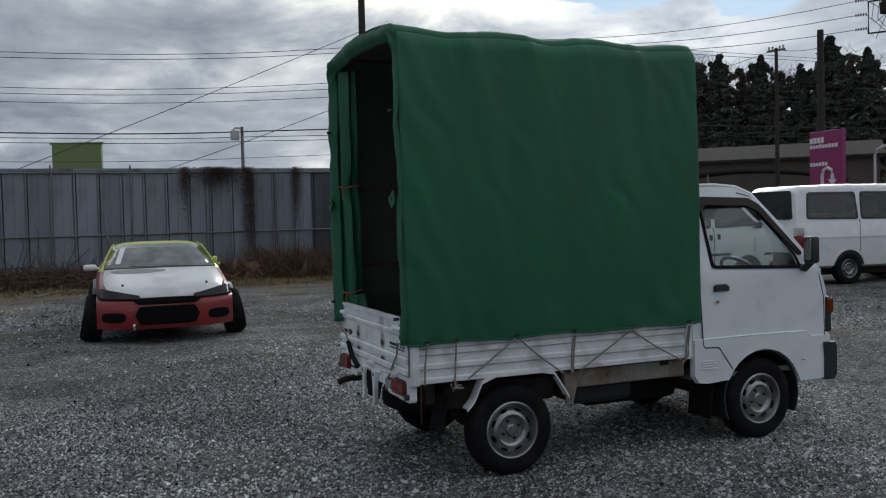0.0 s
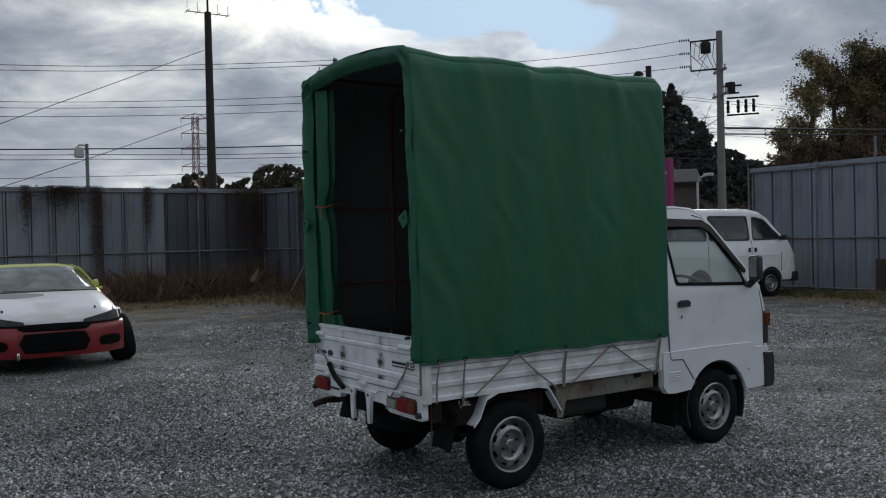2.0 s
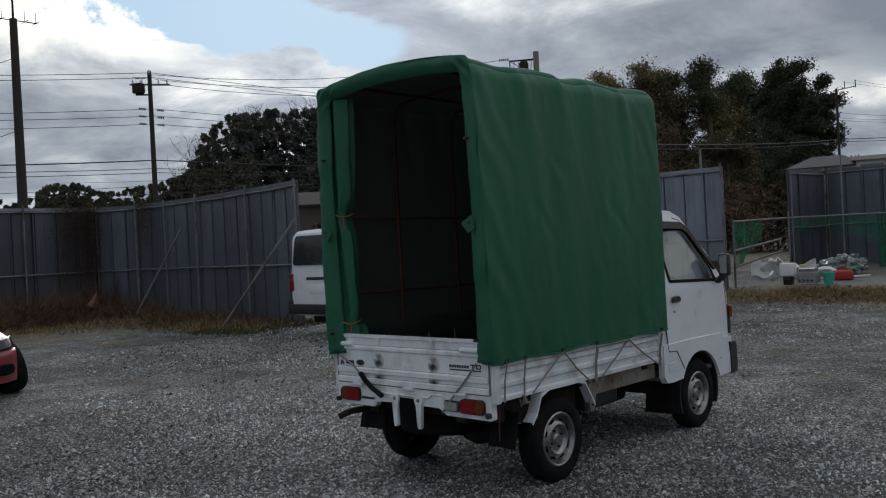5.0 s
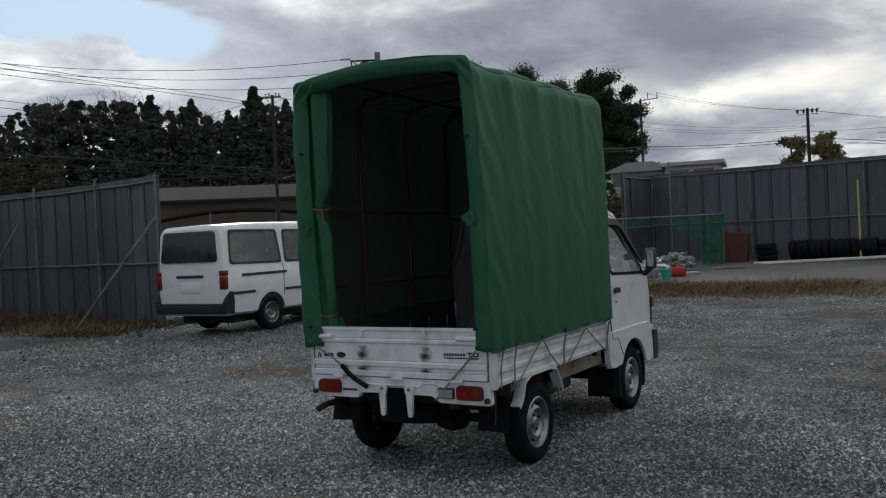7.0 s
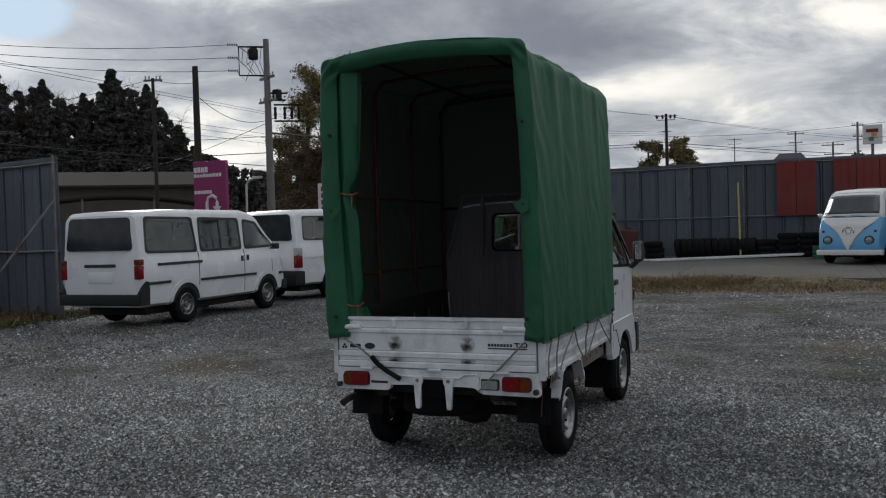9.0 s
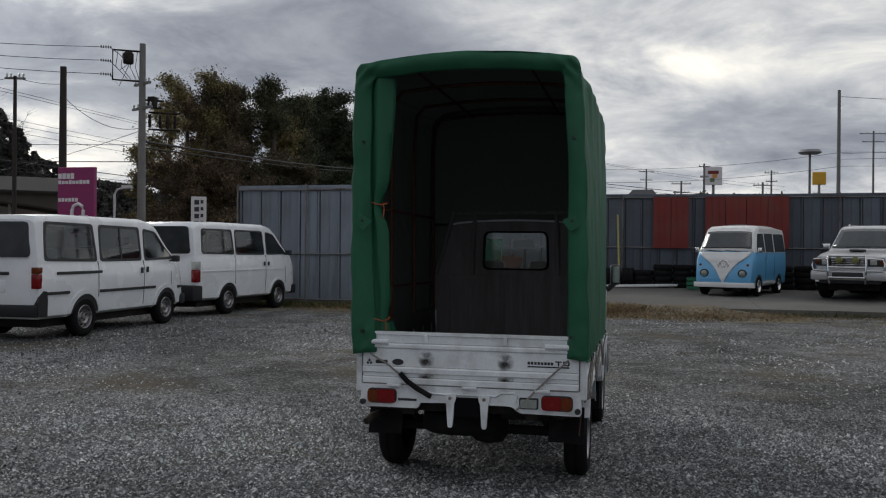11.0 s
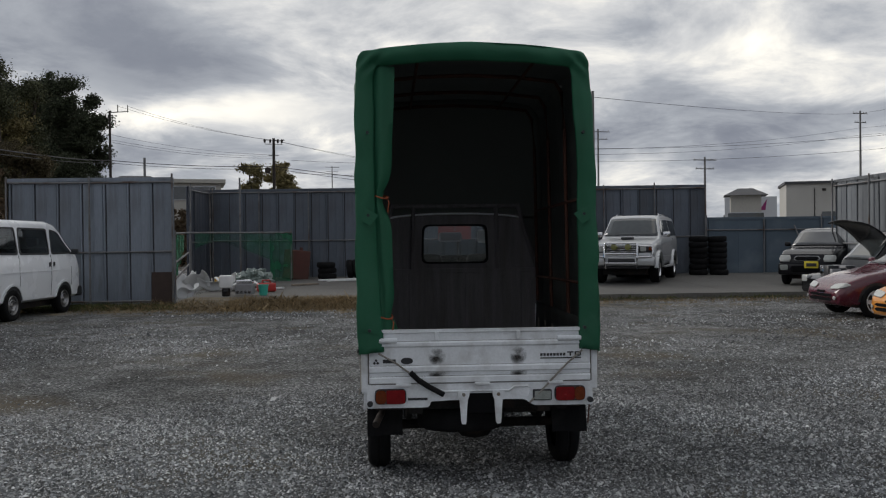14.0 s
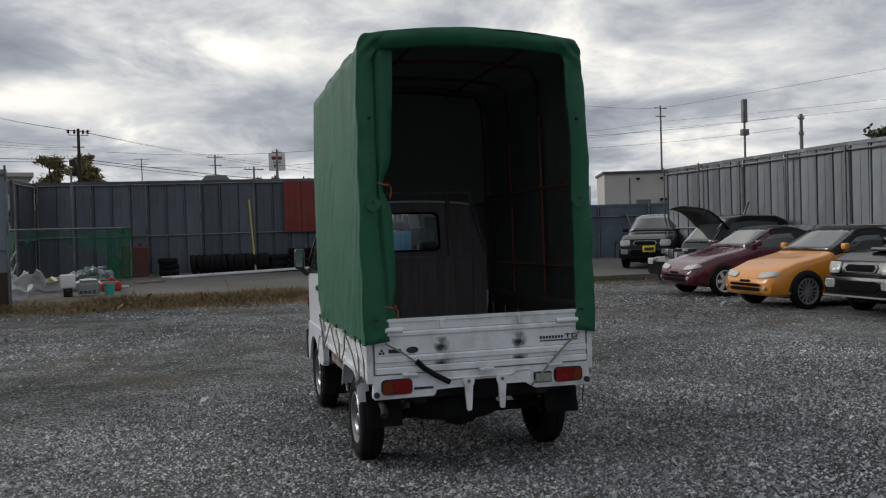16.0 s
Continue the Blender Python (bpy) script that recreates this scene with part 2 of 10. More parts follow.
M["bulkhead"] = material("grey_bulkhead_boards", (0.205, 0.195, 0.20), 0.75, vary=0.3, scale=5, fine=60, stretch=(6, 1, 0.6), bump=0.0006, stain=(0.11, 0.09, 0.08), stain_amount=0.5, stain_scale=1.5)
M["deck"] = material("worn_deck", (0.09, 0.08, 0.072), 0.8, vary=0.4, scale=8, fine=60, stain=(0.15, 0.14, 0.125), stain_amount=0.5)
M["rust_pipe"] = material("rusty_pipe", (0.10, 0.036, 0.022), 0.8, vary=0.45, scale=18, fine=90, bump=0.001)
M["red_lamp"] = material("red_lamp_lens", (0.20, 0.005, 0.007), 0.22, vary=0.35, scale=30, fine=200, coat=0.15, spec=0.3)
M["amber_lamp"] = material("amber_lamp_lens", (0.15, 0.030, 0.006), 0.22, vary=0.35, scale=30, fine=200, coat=0.15, spec=0.3)
M["clear_lamp"] = material("clear_lamp_lens", (0.46, 0.47, 0.45), 0.12, vary=0.15, scale=40, fine=200, coat=0.6)
M["scuff"] = material("grey_scuff", (0.22, 0.21, 0.20), 0.8, vary=0.4, scale=40, fine=200)
# dirt colour that also paints the shade along the pressed ribs
M["grime"] = material("dirt_and_rib_shade", (0.20, 0.19, 0.18), 0.9, vary=0.5, scale=12, fine=90)
M["void"] = material("dark_opening", (0.006, 0.006, 0.007), 0.9, vary=0.3, spec=0.1)
M["reverse"] = material("grey_reverse_lens", (0.30, 0.32, 0.30), 0.12, vary=0.3, scale=40, fine=150, coat=0.6)
M["badge"] = material("badge_black", (0.03, 0.03, 0.035), 0.4)
M["rain_visor"] = material("smoked_visor", (0.026, 0.019, 0.018), 0.5, vary=0.2, spec=0.3)
def smudge_material(name, color, radius):
    """A soft worn patch: noise-broken paint over what lies below, fading out from its middle."""
    m = bpy.data.materials.new(name)
    m.use_nodes = True
    nt = m.node_tree
    b, out = nt.nodes["Principled BSDF"], nt.nodes["Material Output"]
    b.inputs["Base Color"].default_value, b.inputs["Roughness"].default_value = (*color, 1), 0.8
    co = nt.nodes.new("ShaderNodeTexCoord")
    ln = nt.nodes.new("ShaderNodeVectorMath")
    ln.operation = "LENGTH"
    nt.links.new(co.outputs["Object"], ln.inputs[0])
    n = nt.nodes.new("ShaderNodeTexNoise")
    n.inputs["Scale"].default_value, n.inputs["Detail"].default_value = 0.9 / radius, 6
    nt.links.new(co.outputs["Object"], n.inputs["Vector"])
    fall, mask, mul = nt.nodes.new("ShaderNodeMapRange"), nt.nodes.new("ShaderNodeMapRange"), nt.nodes.new("ShaderNodeMath")
    fall.inputs[1].default_value, fall.inputs[2].default_value, fall.inputs[3].default_value, fall.inputs[4].default_value = radius * 0.1, radius, 1.0, 0.0
    mask.inputs[1].default_value, mask.inputs[2].default_value = 0.38, 0.62
    mul.operation = "MULTIPLY"
    nt.links.new(ln.outputs["Value"], fall.inputs[0]); nt.links.new(n.outputs[0], mask.inputs[0])
    nt.links.new(fall.outputs[0], mul.inputs[0]); nt.links.new(mask.outputs[0], mul.inputs[1])
    tr, mx = nt.nodes.new("ShaderNodeBsdfTransparent"), nt.nodes.new("ShaderNodeMixShader")
    nt.links.new(mul.outputs[0], mx.inputs[0]); nt.links.new(tr.outputs[0], mx.inputs[1]); nt.links.new(b.outputs[0], mx.inputs[2])
    nt.links.new(mx.outputs[0], out.inputs[0])
    return m


M["smudge"] = smudge_material("dark_worn_smudge", (0.06, 0.055, 0.05), 0.055)
M["glass"] = glass_material("clear_window_glass", (0.86, 0.89, 0.88), 0.05)
M["darkglass"] = material("tinted_vehicle_glass", (0.050, 0.057, 0.058), 0.06, vary=0.3, scale=2.5, fine=8, spec=0.8, coat=0.5)
M["interior"] = material("grey_interior_trim", (0.13, 0.13, 0.135), 0.8, vary=0.2)
M["headliner"] = material("light_headliner", (0.45, 0.45, 0.44), 0.85, vary=0.1)
M["panel"] = material("galvanised_steel_sheet", (0.225, 0.255, 0.300), 0.5, metal=0.25, vary=0.2, scale=2.2, fine=30, spread=0.22, stretch=(1, 1, 0.16), stain=(0.075, 0.066, 0.062), stain_amount=0.75, stain_scale=1.7)
M["panel_mid"] = material("weathered_steel_sheet", (0.118, 0.136, 0.165), 0.5, metal=0.25, vary=0.25, scale=2.2, fine=30, spread=0.28, stretch=(1, 1, 0.16), stain=(0.060, 0.050, 0.046), stain_amount=0.7, stain_scale=1.7)
M["panel_dark"] = material("grimy_dark_steel_sheet", (0.072, 0.082, 0.105), 0.5, metal=0.2, vary=0.25, scale=2.2, fine=30, spread=0.3, stretch=(1, 1, 0.22), stain=(0.12, 0.105, 0.10), stain_amount=0.5, stain_scale=2.0)
M["panel_red"] = material("red_painted_steel_sheet", (0.20, 0.022, 0.016), 0.6, vary=0.25, scale=2.5, fine=30, spread=0.12, stain=(0.16, 0.05, 0.035), stain_amount=0.6)
M["panel_blue"] = material("blue_grey_steel_sheet", (0.095, 0.13, 0.165), 0.55, metal=0.2, vary=0.18, scale=1.5, fine=25, spread=0.1, stain=(0.2, 0.23, 0.26), stain_amount=0.4)
M["panel_light"] = material("bright_galvanised_sheet", (0.165, 0.178, 0.195), 0.5, metal=0.3, vary=0.3, scale=2.6, fine=30, spread=0.35, stretch=(1, 1, 0.16), stain=(0.27, 0.285, 0.30), stain_amount=0.75, stain_scale=2.2)
M["pipe"] = material("galvanised_pipe", (0.20, 0.20, 0.205), 0.55, metal=0.4, vary=0.3, scale=9, fine=60, stain=(0.085, 0.05, 0.034), stain_amount=0.8, stain_scale=2)
M["joint"] = material("dark_seam", (0.055, 0.05, 0.05), 0.8, vary=0.4, stain=(0.12, 0.06, 0.035), stain_amount=0.8, stain_scale=1.1)
M["concrete"] = material("stained_concrete", (0.132, 0.126, 0.115), 0.85, vary=0.4, scale=0.7, fine=14, bump=0.004, bump_scale=25, stain=(0.085, 0.08, 0.075), stain_amount=0.7, stain_scale=0.35)
M["pole"] = material("grey_concrete_pole", (0.20, 0.195, 0.19), 0.85, vary=0.2, scale=3, fine=40)
M["darkpole"] = material("tarred_wooden_pole", (0.035, 0.028, 0.024), 0.85, vary=0.3, scale=4, fine=50)
M["wire"] = material("black_cable", (0.03, 0.03, 0.034), 0.7)
M["bamboo_pole"] = material("yellow_bamboo", (0.40, 0.36, 0.10), 0.6, vary=0.2)
M["bark"] = material("dark_bark", (0.085, 0.068, 0.055), 0.95, vary=0.4, scale=6, fine=40, bump=0.01)


def leaf_material(name, color, vary=0.5):
    m = material(name, color, 0.75, vary=vary, scale=0.8, fine=6, spec=0.25)
    nt = m.node_tree
    geo = nt.nodes.new("ShaderNodeNewGeometry")
    hsv = nt.nodes.new("ShaderNodeHueSaturation")
    rng = nt.nodes.new("ShaderNodeMapRange")
    rng.inputs[3].default_value, rng.inputs[4].default_value = 0.45, 1.6
    b = nt.nodes["Principled BSDF"]
    src = b.inputs["Base Color"].links[0].from_socket
    nt.links.new(geo.outputs["Random Per Island"], rng.inputs[0])
    nt.links.new(rng.outputs[0], hsv.inputs["Value"]); nt.links.new(src, hsv.inputs["Color"])
    nt.links.new(hsv.outputs[0], b.inputs["Base Color"])
    return m


# cedar leaf colour is raised and greyed to paint in distance haze
M["cedar"] = leaf_material("hazed_cedar_foliage", (0.082, 0.082, 0.074))
M["evergreen"] = leaf_material("evergreen_foliage", (0.082, 0.088, 0.048))
M["bamboo"] = leaf_material("yellow_green_foliage", (0.22, 0.185, 0.085))
M["autumn"] = leaf_material("brown_autumn_foliage", (0.125, 0.088, 0.055))
M["drygrass"] = leaf_material("dry_brown_weeds", (0.145, 0.09, 0.058))
M["olive"] = leaf_material("brownish_olive_foliage", (0.115, 0.095, 0.055))
M["darkgreen"] = leaf_material("dark_evergreen_foliage", (0.052, 0.062, 0.036))
M["hedge"] = leaf_material("dull_green_bamboo_foliage", (0.085, 0.082, 0.050))
M["woodfloor"] = material("dark_leaf_litter", (0.035, 0.030, 0.026), 0.9, vary=0.4, scale=0.2, fine=2.0)
M["straw"] = leaf_material("pale_dry_grass", (0.22, 0.16, 0.085))
M["grass"] = leaf_material("dull_green_grass", (0.075, 0.085, 0.030))


# ---- building blocks ----
def part(name, bm, mat, parent=None, label="", smooth=None):
    me = bpy.data.meshes.new(name)
    bmesh.ops.recalc_face_normals(bm, faces=bm.faces)
    bm.to_mesh(me)
    bm.free()
    for m in mat if isinstance(mat, (list, tuple)) else [mat]:
        me.materials.append(M[m] if isinstance(m, str) else m)
    if smooth:
        me.shade_smooth()
        me.set_sharp_from_angle(angle=radians(smooth))
    ob = new(name, me)
    ob.parent = parent
    if label:
        tagged(ob, label)
    return ob


def thing(name, m, label, category, group="", kind=""):
    ob = new(name)
    ob.empty_display_size = 0.2
    ob.matrix_basis = m
    return tagged(ob, label, category, group, kind)


def single(name, bm, mat, m, label, category, group="", kind="", smooth=None):
    ob = part(name, bm, mat, None, "", smooth)
    ob.matrix_basis = m
    return tagged(ob, label, category, group, kind)


def BM():
    return bmesh.new()


def box(bm, x0, x1, y0, y1, z0, z1, bevel=0.0, seg=2, mi=0, m=None):
    vs = [bm.verts.new((x, y, z)) for x in (x0, x1) for y in (y0, y1) for z in (z0, z1)]
    fs = [bm.faces.new([vs[i] for i in q]) for q in ((0, 1, 3, 2), (4, 6, 7, 5), (0, 4, 5, 1), (2, 3, 7, 6), (0, 2, 6, 4), (1, 5, 7, 3))]
    for f in fs:
        f.material_index = mi
    if m is not None:
        bmesh.ops.transform(bm, matrix=m, verts=vs)
    if bevel:
        es = list({e for f in fs for e in f.edges})
        bmesh.ops.bevel(bm, geom=es, offset=bevel, segments=seg, profile=0.5, affect="EDGES")
    return bm


def ring_loft(bm, rings, closed=True, cap0=True, cap1=True, mi=0):
    rows = [[bm.verts.new(p) for p in r] for r in rings]
    n = len(rows[0])
    for a, b in zip(rows, rows[1:]):
        for i in range(n if closed else n - 1):
            j = (i + 1) % n
            f = bm.faces.new((a[i], a[j], b[j], b[i]))
            f.material_index = mi
    if cap0:
        bm.faces.new(rows[0][::-1]).material_index = mi
    if cap1:
        bm.faces.new(rows[-1]).material_index = mi
    return rows


def circle(c, axis, r, n, phase=0.0, squash=1.0):
    axis = Vector(axis).normalized()
    u = axis.orthogonal().normalized()
    if abs(axis.z) < 0.99:
        u = Vector((0, 0, 1)).cross(axis).normalized()
    v = axis.cross(u)
    return [Vector(c) + u * r * math.cos(phase + 2 * math.pi * i / n) + v * r * squash * math.sin(phase + 2 * math.pi * i / n) for i in range(n)]


def rod(bm, a, b, r0, r1=None, n=8, mi=0):
    a, b = Vector(a), Vector(b)
    ring_loft(bm, [circle(a, b - a, r0, n), circle(b, b - a, r0 if r1 is None else r1, n)], mi=mi)
    return bm


def tube(bm, pts, r, n=6, mi=0, taper=1.0):
    pts = [Vector(p) for p in pts]
    rings = []
    for i, p in enumerate(pts):
        d = (pts[min(i + 1, len(pts) - 1)] - pts[max(i - 1, 0)]).normalized()
        k = 1 + (taper - 1) * i / max(1, len(pts) - 1)
        rings.append(circle(p, d, r * k, n))
    ring_loft(bm, rings, mi=mi)
    return bm


def lathe(bm, profile, c=(0, 0, 0), axis="x", n=24, mi=0):
    rows = []
    for r, h in profile:
        ring = []
        for i in range(n):
            a = 2 * math.pi * i / n
            u, v = r * math.cos(a), r * math.sin(a)
            p = {"x": (h, u, v), "y": (u, h, v), "z": (u, v, h)}[axis]
            ring.append(Vector(c) + Vector(p))
        rows.append(ring)
    ring_loft(bm, rows, cap0=False, cap1=False, mi=mi)
    return bm


def sheet(bm, nu, nv, fn, mi=0):
    vs = [[bm.verts.new(fn(i / nu, j / nv)) for j in range(nv + 1)] for i in range(nu + 1)]
    for i in range(nu):
        for j in range(nv):
            f = bm.faces.new((vs[i][j], vs[i + 1][j], vs[i + 1][j + 1], vs[i][j + 1]))
            f.material_index = mi
    return vs


def plate(bm, outer, holes, to3d, d0, d1, mi=0):
    """A flat plate of thickness d0 to d1 with holes; to3d(u, v, d) places it."""
    from mathutils.geometry import tessellate_polygon
    loops = [outer] + list(holes)
    flat = [p for loop in loops for p in loop]
    tris = tessellate_polygon([[Vector((u, v, 0)) for u, v in loop] for loop in loops])
    sides = [[bm.verts.new(to3d(u, v, d)) for u, v in flat] for d in (d0, d1)]
    for a, b, c in tris:
        for s, order in ((0, (a, b, c)), (1, (a, c, b))):
            try:
                bm.faces.new([sides[s][i] for i in order]).material_index = mi
            except ValueError:
                pass
    k = 0
    for loop in loops:
        n = len(loop)
        for i in range(n):
            a, b = k + i, k + (i + 1) % n
            bm.faces.new((sides[0][a], sides[0][b], sides[1][b], sides[1][a])).material_index = mi
        k += n
    return bm


def rounded(poly, r, n=4):
    """A polygon with its corners rounded."""
    out = []
    k = len(poly)
    for i in range(k):
        p, a, b = Vector(poly[i]), Vector(poly[i - 1]), Vector(poly[(i + 1) % k])
        ra = min(r, (a - p).length * 0.45, (b - p).length * 0.45)
        s, e = p + (a - p).normalized() * ra, p + (b - p).normalized() * ra
        for j in range(n + 1):
            t = j / n
            out.append(tuple((1 - t) ** 2 * s + 2 * t * (1 - t) * p + t * t * e))
    return out


def lerp(a, b, t):
    return a + (b - a) * t


def table(rows, y):
    """Rows of (y, values...), in rising y: the values between them."""
    if y <= rows[0][0]:
        return rows[0][1:]
    for a, b in zip(rows, rows[1:]):
        if y <= b[0]:
            t = (y - a[0]) / (b[0] - a[0])
            return tuple(lerp(p, q, t) for p, q in zip(a[1:], b[1:]))
    return rows[-1][1:]


def wheel(parent, x, y, r, width, side, rim_r, style="steel", rim="steel_rim", tilt=0.0, name="wheel", steer=0.0):
    """A wheel at (x, y) on the ground; side is +1 where its outer face looks to +x."""
    w = new(name)
    w.parent = parent
    w.matrix_basis = pose(x, y, r, 0, tilt * side, steer)
    h = width / 2
    bm = BM()
    prof = [(rim_r, -h * 0.8), (rim_r + 0.02, -h * 0.98), (r - 0.035, -h), (r - 0.012, -h * 0.82), (r, -h * 0.55), (r, -h * 0.12), (r - 0.007, -h * 0.08), (r - 0.007, h * 0.08), (r, h * 0.12),
            (r, h * 0.55), (r - 0.012, h * 0.82), (r - 0.035, h), (rim_r + 0.02, h * 0.98), (rim_r, h * 0.8)]
    lathe(bm, prof, n=36)
    part("tyre", bm, "rubber", w, smooth=40)
    s = side
    bm = BM()
    lathe(bm, [(rim_r + 0.004, s * h * 0.86), (rim_r - 0.004, s * h * 0.95), (rim_r - 0.012, s * h * 0.9), (rim_r - 0.022, s * h * 0.55), (rim_r - 0.03, s * h * 0.35)], n=32)
    if style == "steel":
        lathe(bm, [(rim_r - 0.03, s * h * 0.35), (rim_r * 0.77, s * h * 0.40), (rim_r * 0.74, s * h * 0.50), (rim_r * 0.64, s * h * 0.74), (rim_r * 0.56, s * h * 0.82), (rim_r * 0.49, s * h * 0.74), (rim_r * 0.44, s * h * 0.54), (rim_r * 0.36, s * h * 0.50),
                   (rim_r * 0.23, s * h * 0.52), (rim_r * 0.20, s * h * 0.70), (rim_r * 0.16, s * h * 0.77), (0.001, s * h * 0.78)], n=36)
    else:
        lathe(bm, [(rim_r - 0.03, s * h * 0.35), (rim_r * 0.3, s * h * 0.2), (0.001, s * h * 0.2)], n=24, mi=1)
        k = {"spoke5": 5, "spoke6": 6, "mesh": 14}.get(style, 5)
        for i in range(k):
            a = 2 * math.pi * i / k
            c, q = math.cos(a), math.sin(a)
            wd = rim_r * (0.16 if style != "mesh" else 0.05)
            m = Matrix(((1, 0, 0, 0), (0, c, -q, 0), (0, q, c, 0), (0, 0, 0, 1)))
            box(bm, min(s * h * 0.5, s * h * 0.8), max(s * h * 0.5, s * h * 0.8), rim_r * 0.1, rim_r * 0.96, -wd, wd, m=m)
        lathe(bm, [(rim_r * 0.22, s * h * 0.5), (rim_r * 0.2, s * h * 0.84), (0.001, s * h * 0.86)], n=16)
    part("rim", bm, [rim, "blackplastic"], w, smooth=35)
    if style == "steel":
        for i in range(8):
            a = 2 * math.pi * (i + 0.5) / 8
            er, et = Vector((0, math.cos(a), math.sin(a))), Vector((0, -math.sin(a), math.cos(a)))
            rings = []
            for e, k in ((0.30, 1.0), (0.62, 1.0), (0.655, 0.9)):
                rings.append([Vector((s * h * e, 0, 0)) + er * rim_r * (0.715 + 0.052 * k * math.cos(q * math.pi / 5)) + et * rim_r * 0.135 * k * math.sin(q * math.pi / 5) for q in range(10)])
            bm = BM()
            ring_loft(bm, rings)
            part("vent_hole", bm, "void", w)
    for i in range(4):
        a = 2 * math.pi * (i + 0.25) / 4
        bm = BM()
        rod(bm, (s * h * 0.48, math.cos(a) * rim_r * 0.335, math.sin(a) * rim_r * 0.335), (s * h * 0.66, math.cos(a) * rim_r * 0.335, math.sin(a) * rim_r * 0.335), rim_r * 0.05, n=6)
        part("wheel_nut", bm, "chassis", w)
    return w


# ---- ground ----
SLAB_Y, SLAB_Z, SLAB_RISE = 16.2, 0.12, 0.019


def ground_z(x, y):
    """Height of the yard: gravel, and beyond it a slab that rises gently away."""
    if -5.4 < x < 40 and y > SLAB_Y:
        return SLAB_Z + SLAB_RISE * (min(y, 32) - SLAB_Y)
    return 0.0


def gravel_material():
    m = bpy.data.materials.new("grey_gravel")
    m.use_nodes = True
    nt = m.node_tree
    b = nt.nodes["Principled BSDF"]
    b.inputs["Roughness"].default_value, b.inputs["Specular IOR Level"].default_value = 0.95, 0.08
    co = nt.nodes.new("ShaderNodeTexCoord")

    def node(kind, scale, vec=None, detail=None):
        n = nt.nodes.new(kind)
        n.inputs["Scale"].default_value = scale
        if detail is not None:
            n.inputs["Detail"].default_value = detail
        nt.links.new(vec or co.outputs["Object"], n.inputs["Vector"])
        return n

    def ramp(src, stops):
        r = nt.nodes.new("ShaderNodeValToRGB")
        while len(r.color_ramp.elements) < len(stops):
            r.color_ramp.elements.new(0.5)
        for e, (p, c) in zip(r.color_ramp.elements, stops):
            e.position, e.color = p, (*c, 1)
        nt.links.new(src, r.inputs[0])
        return r.outputs[0]

    def mix(f, a, c, kind="MIX"):
        x = nt.nodes.new("ShaderNodeMix")
        x.data_type, x.blend_type = "RGBA", kind
        for k, v in ((0, f), (6, a), (7, c)):
            if hasattr(v, "is_output"):
                nt.links.new(v, x.inputs[k])
            else:
                x.inputs[k].default_value = v
        return x.outputs[2]

    v1 = node("ShaderNodeTexVoronoi", 46.0)
    v2 = node("ShaderNodeTexVoronoi", 110.0)
    sep = nt.nodes.new("ShaderNodeSeparateColor")
    nt.links.new(v1.outputs["Color"], sep.inputs[0])
    stones = ramp(sep.outputs[0], [(0.0, (0.095, 0.099, 0.103)), (0.4, (0.22, 0.226, 0.232)), (0.75, (0.39, 0.40, 0.408)), (1.0, (0.66, 0.67, 0.67))])
    sep2 = nt.nodes.new("ShaderNodeSeparateColor")
    nt.links.new(v2.outputs["Color"], sep2.inputs[0])
    fines = ramp(sep2.outputs[1], [(0.0, (0.07, 0.07, 0.07)), (1.0, (0.36, 0.355, 0.345))])
    # shade between the stones, painted as darker colour towards each cell's edge
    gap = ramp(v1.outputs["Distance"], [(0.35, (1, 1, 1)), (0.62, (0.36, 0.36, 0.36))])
    col = mix(0.3, stones, fines)
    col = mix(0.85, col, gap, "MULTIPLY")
    big = node("ShaderNodeTexNoise", 0.35, detail=5)
    patch = ramp(big.outputs[0], [(0.35, (0.58, 0.58, 0.57)), (0.65, (1.18, 1.17, 1.15))])
    col = mix(1.0, col, patch, "MULTIPLY")
    mid = node("ShaderNodeTexNoise", 1.7, detail=6)
    col = mix(1.0, col, ramp(mid.outputs[0], [(0.36, (0.66, 0.65, 0.63)), (0.62, (1.14, 1.14, 1.14))]), "MULTIPLY")
    earth_n = node("ShaderNodeTexNoise", 0.55, detail=6)
    earth_m = ramp(earth_n.outputs[0], [(0.54, (0, 0, 0)), (0.68, (0.8, 0.8, 0.8))])
    col = mix(earth_m, col, (0.120, 0.100, 0.070, 1))
    # trodden earth with dead grass along the west fence and before the slab
    xyz = nt.nodes.new("ShaderNodeSeparateXYZ")
    nt.links.new(co.outputs["Object"], xyz.inputs[0])

    def span(src, a, c, d, e):
        lo, hi, k = nt.nodes.new("ShaderNodeMapRange"), nt.nodes.new("ShaderNodeMapRange"), nt.nodes.new("ShaderNodeMath")
        lo.inputs[1].default_value, lo.inputs[2].default_value = a, c
        hi.inputs[1].default_value, hi.inputs[2].default_value, hi.inputs[3].default_value, hi.inputs[4].default_value = d, e, 1.0, 0.0
        k.operation = "MULTIPLY"
        nt.links.new(src, lo.inputs[0]); nt.links.new(src, hi.inputs[0])
        nt.links.new(lo.outputs[0], k.inputs[0]); nt.links.new(hi.outputs[0], k.inputs[1])
        return k.outputs[0]

    def calc(op, a, c):
        k = nt.nodes.new("ShaderNodeMath")
        k.operation = op
        for i, v in enumerate((a, c)):
            if hasattr(v, "is_output"):
                nt.links.new(v, k.inputs[i])
            else:
                k.inputs[i].default_value = v
        return k.outputs[0]

    edge_n = node("ShaderNodeTexNoise", 0.9, detail=7)
    west = span(xyz.outputs[0], -40.0, -39.0, -17.5, -9.0)
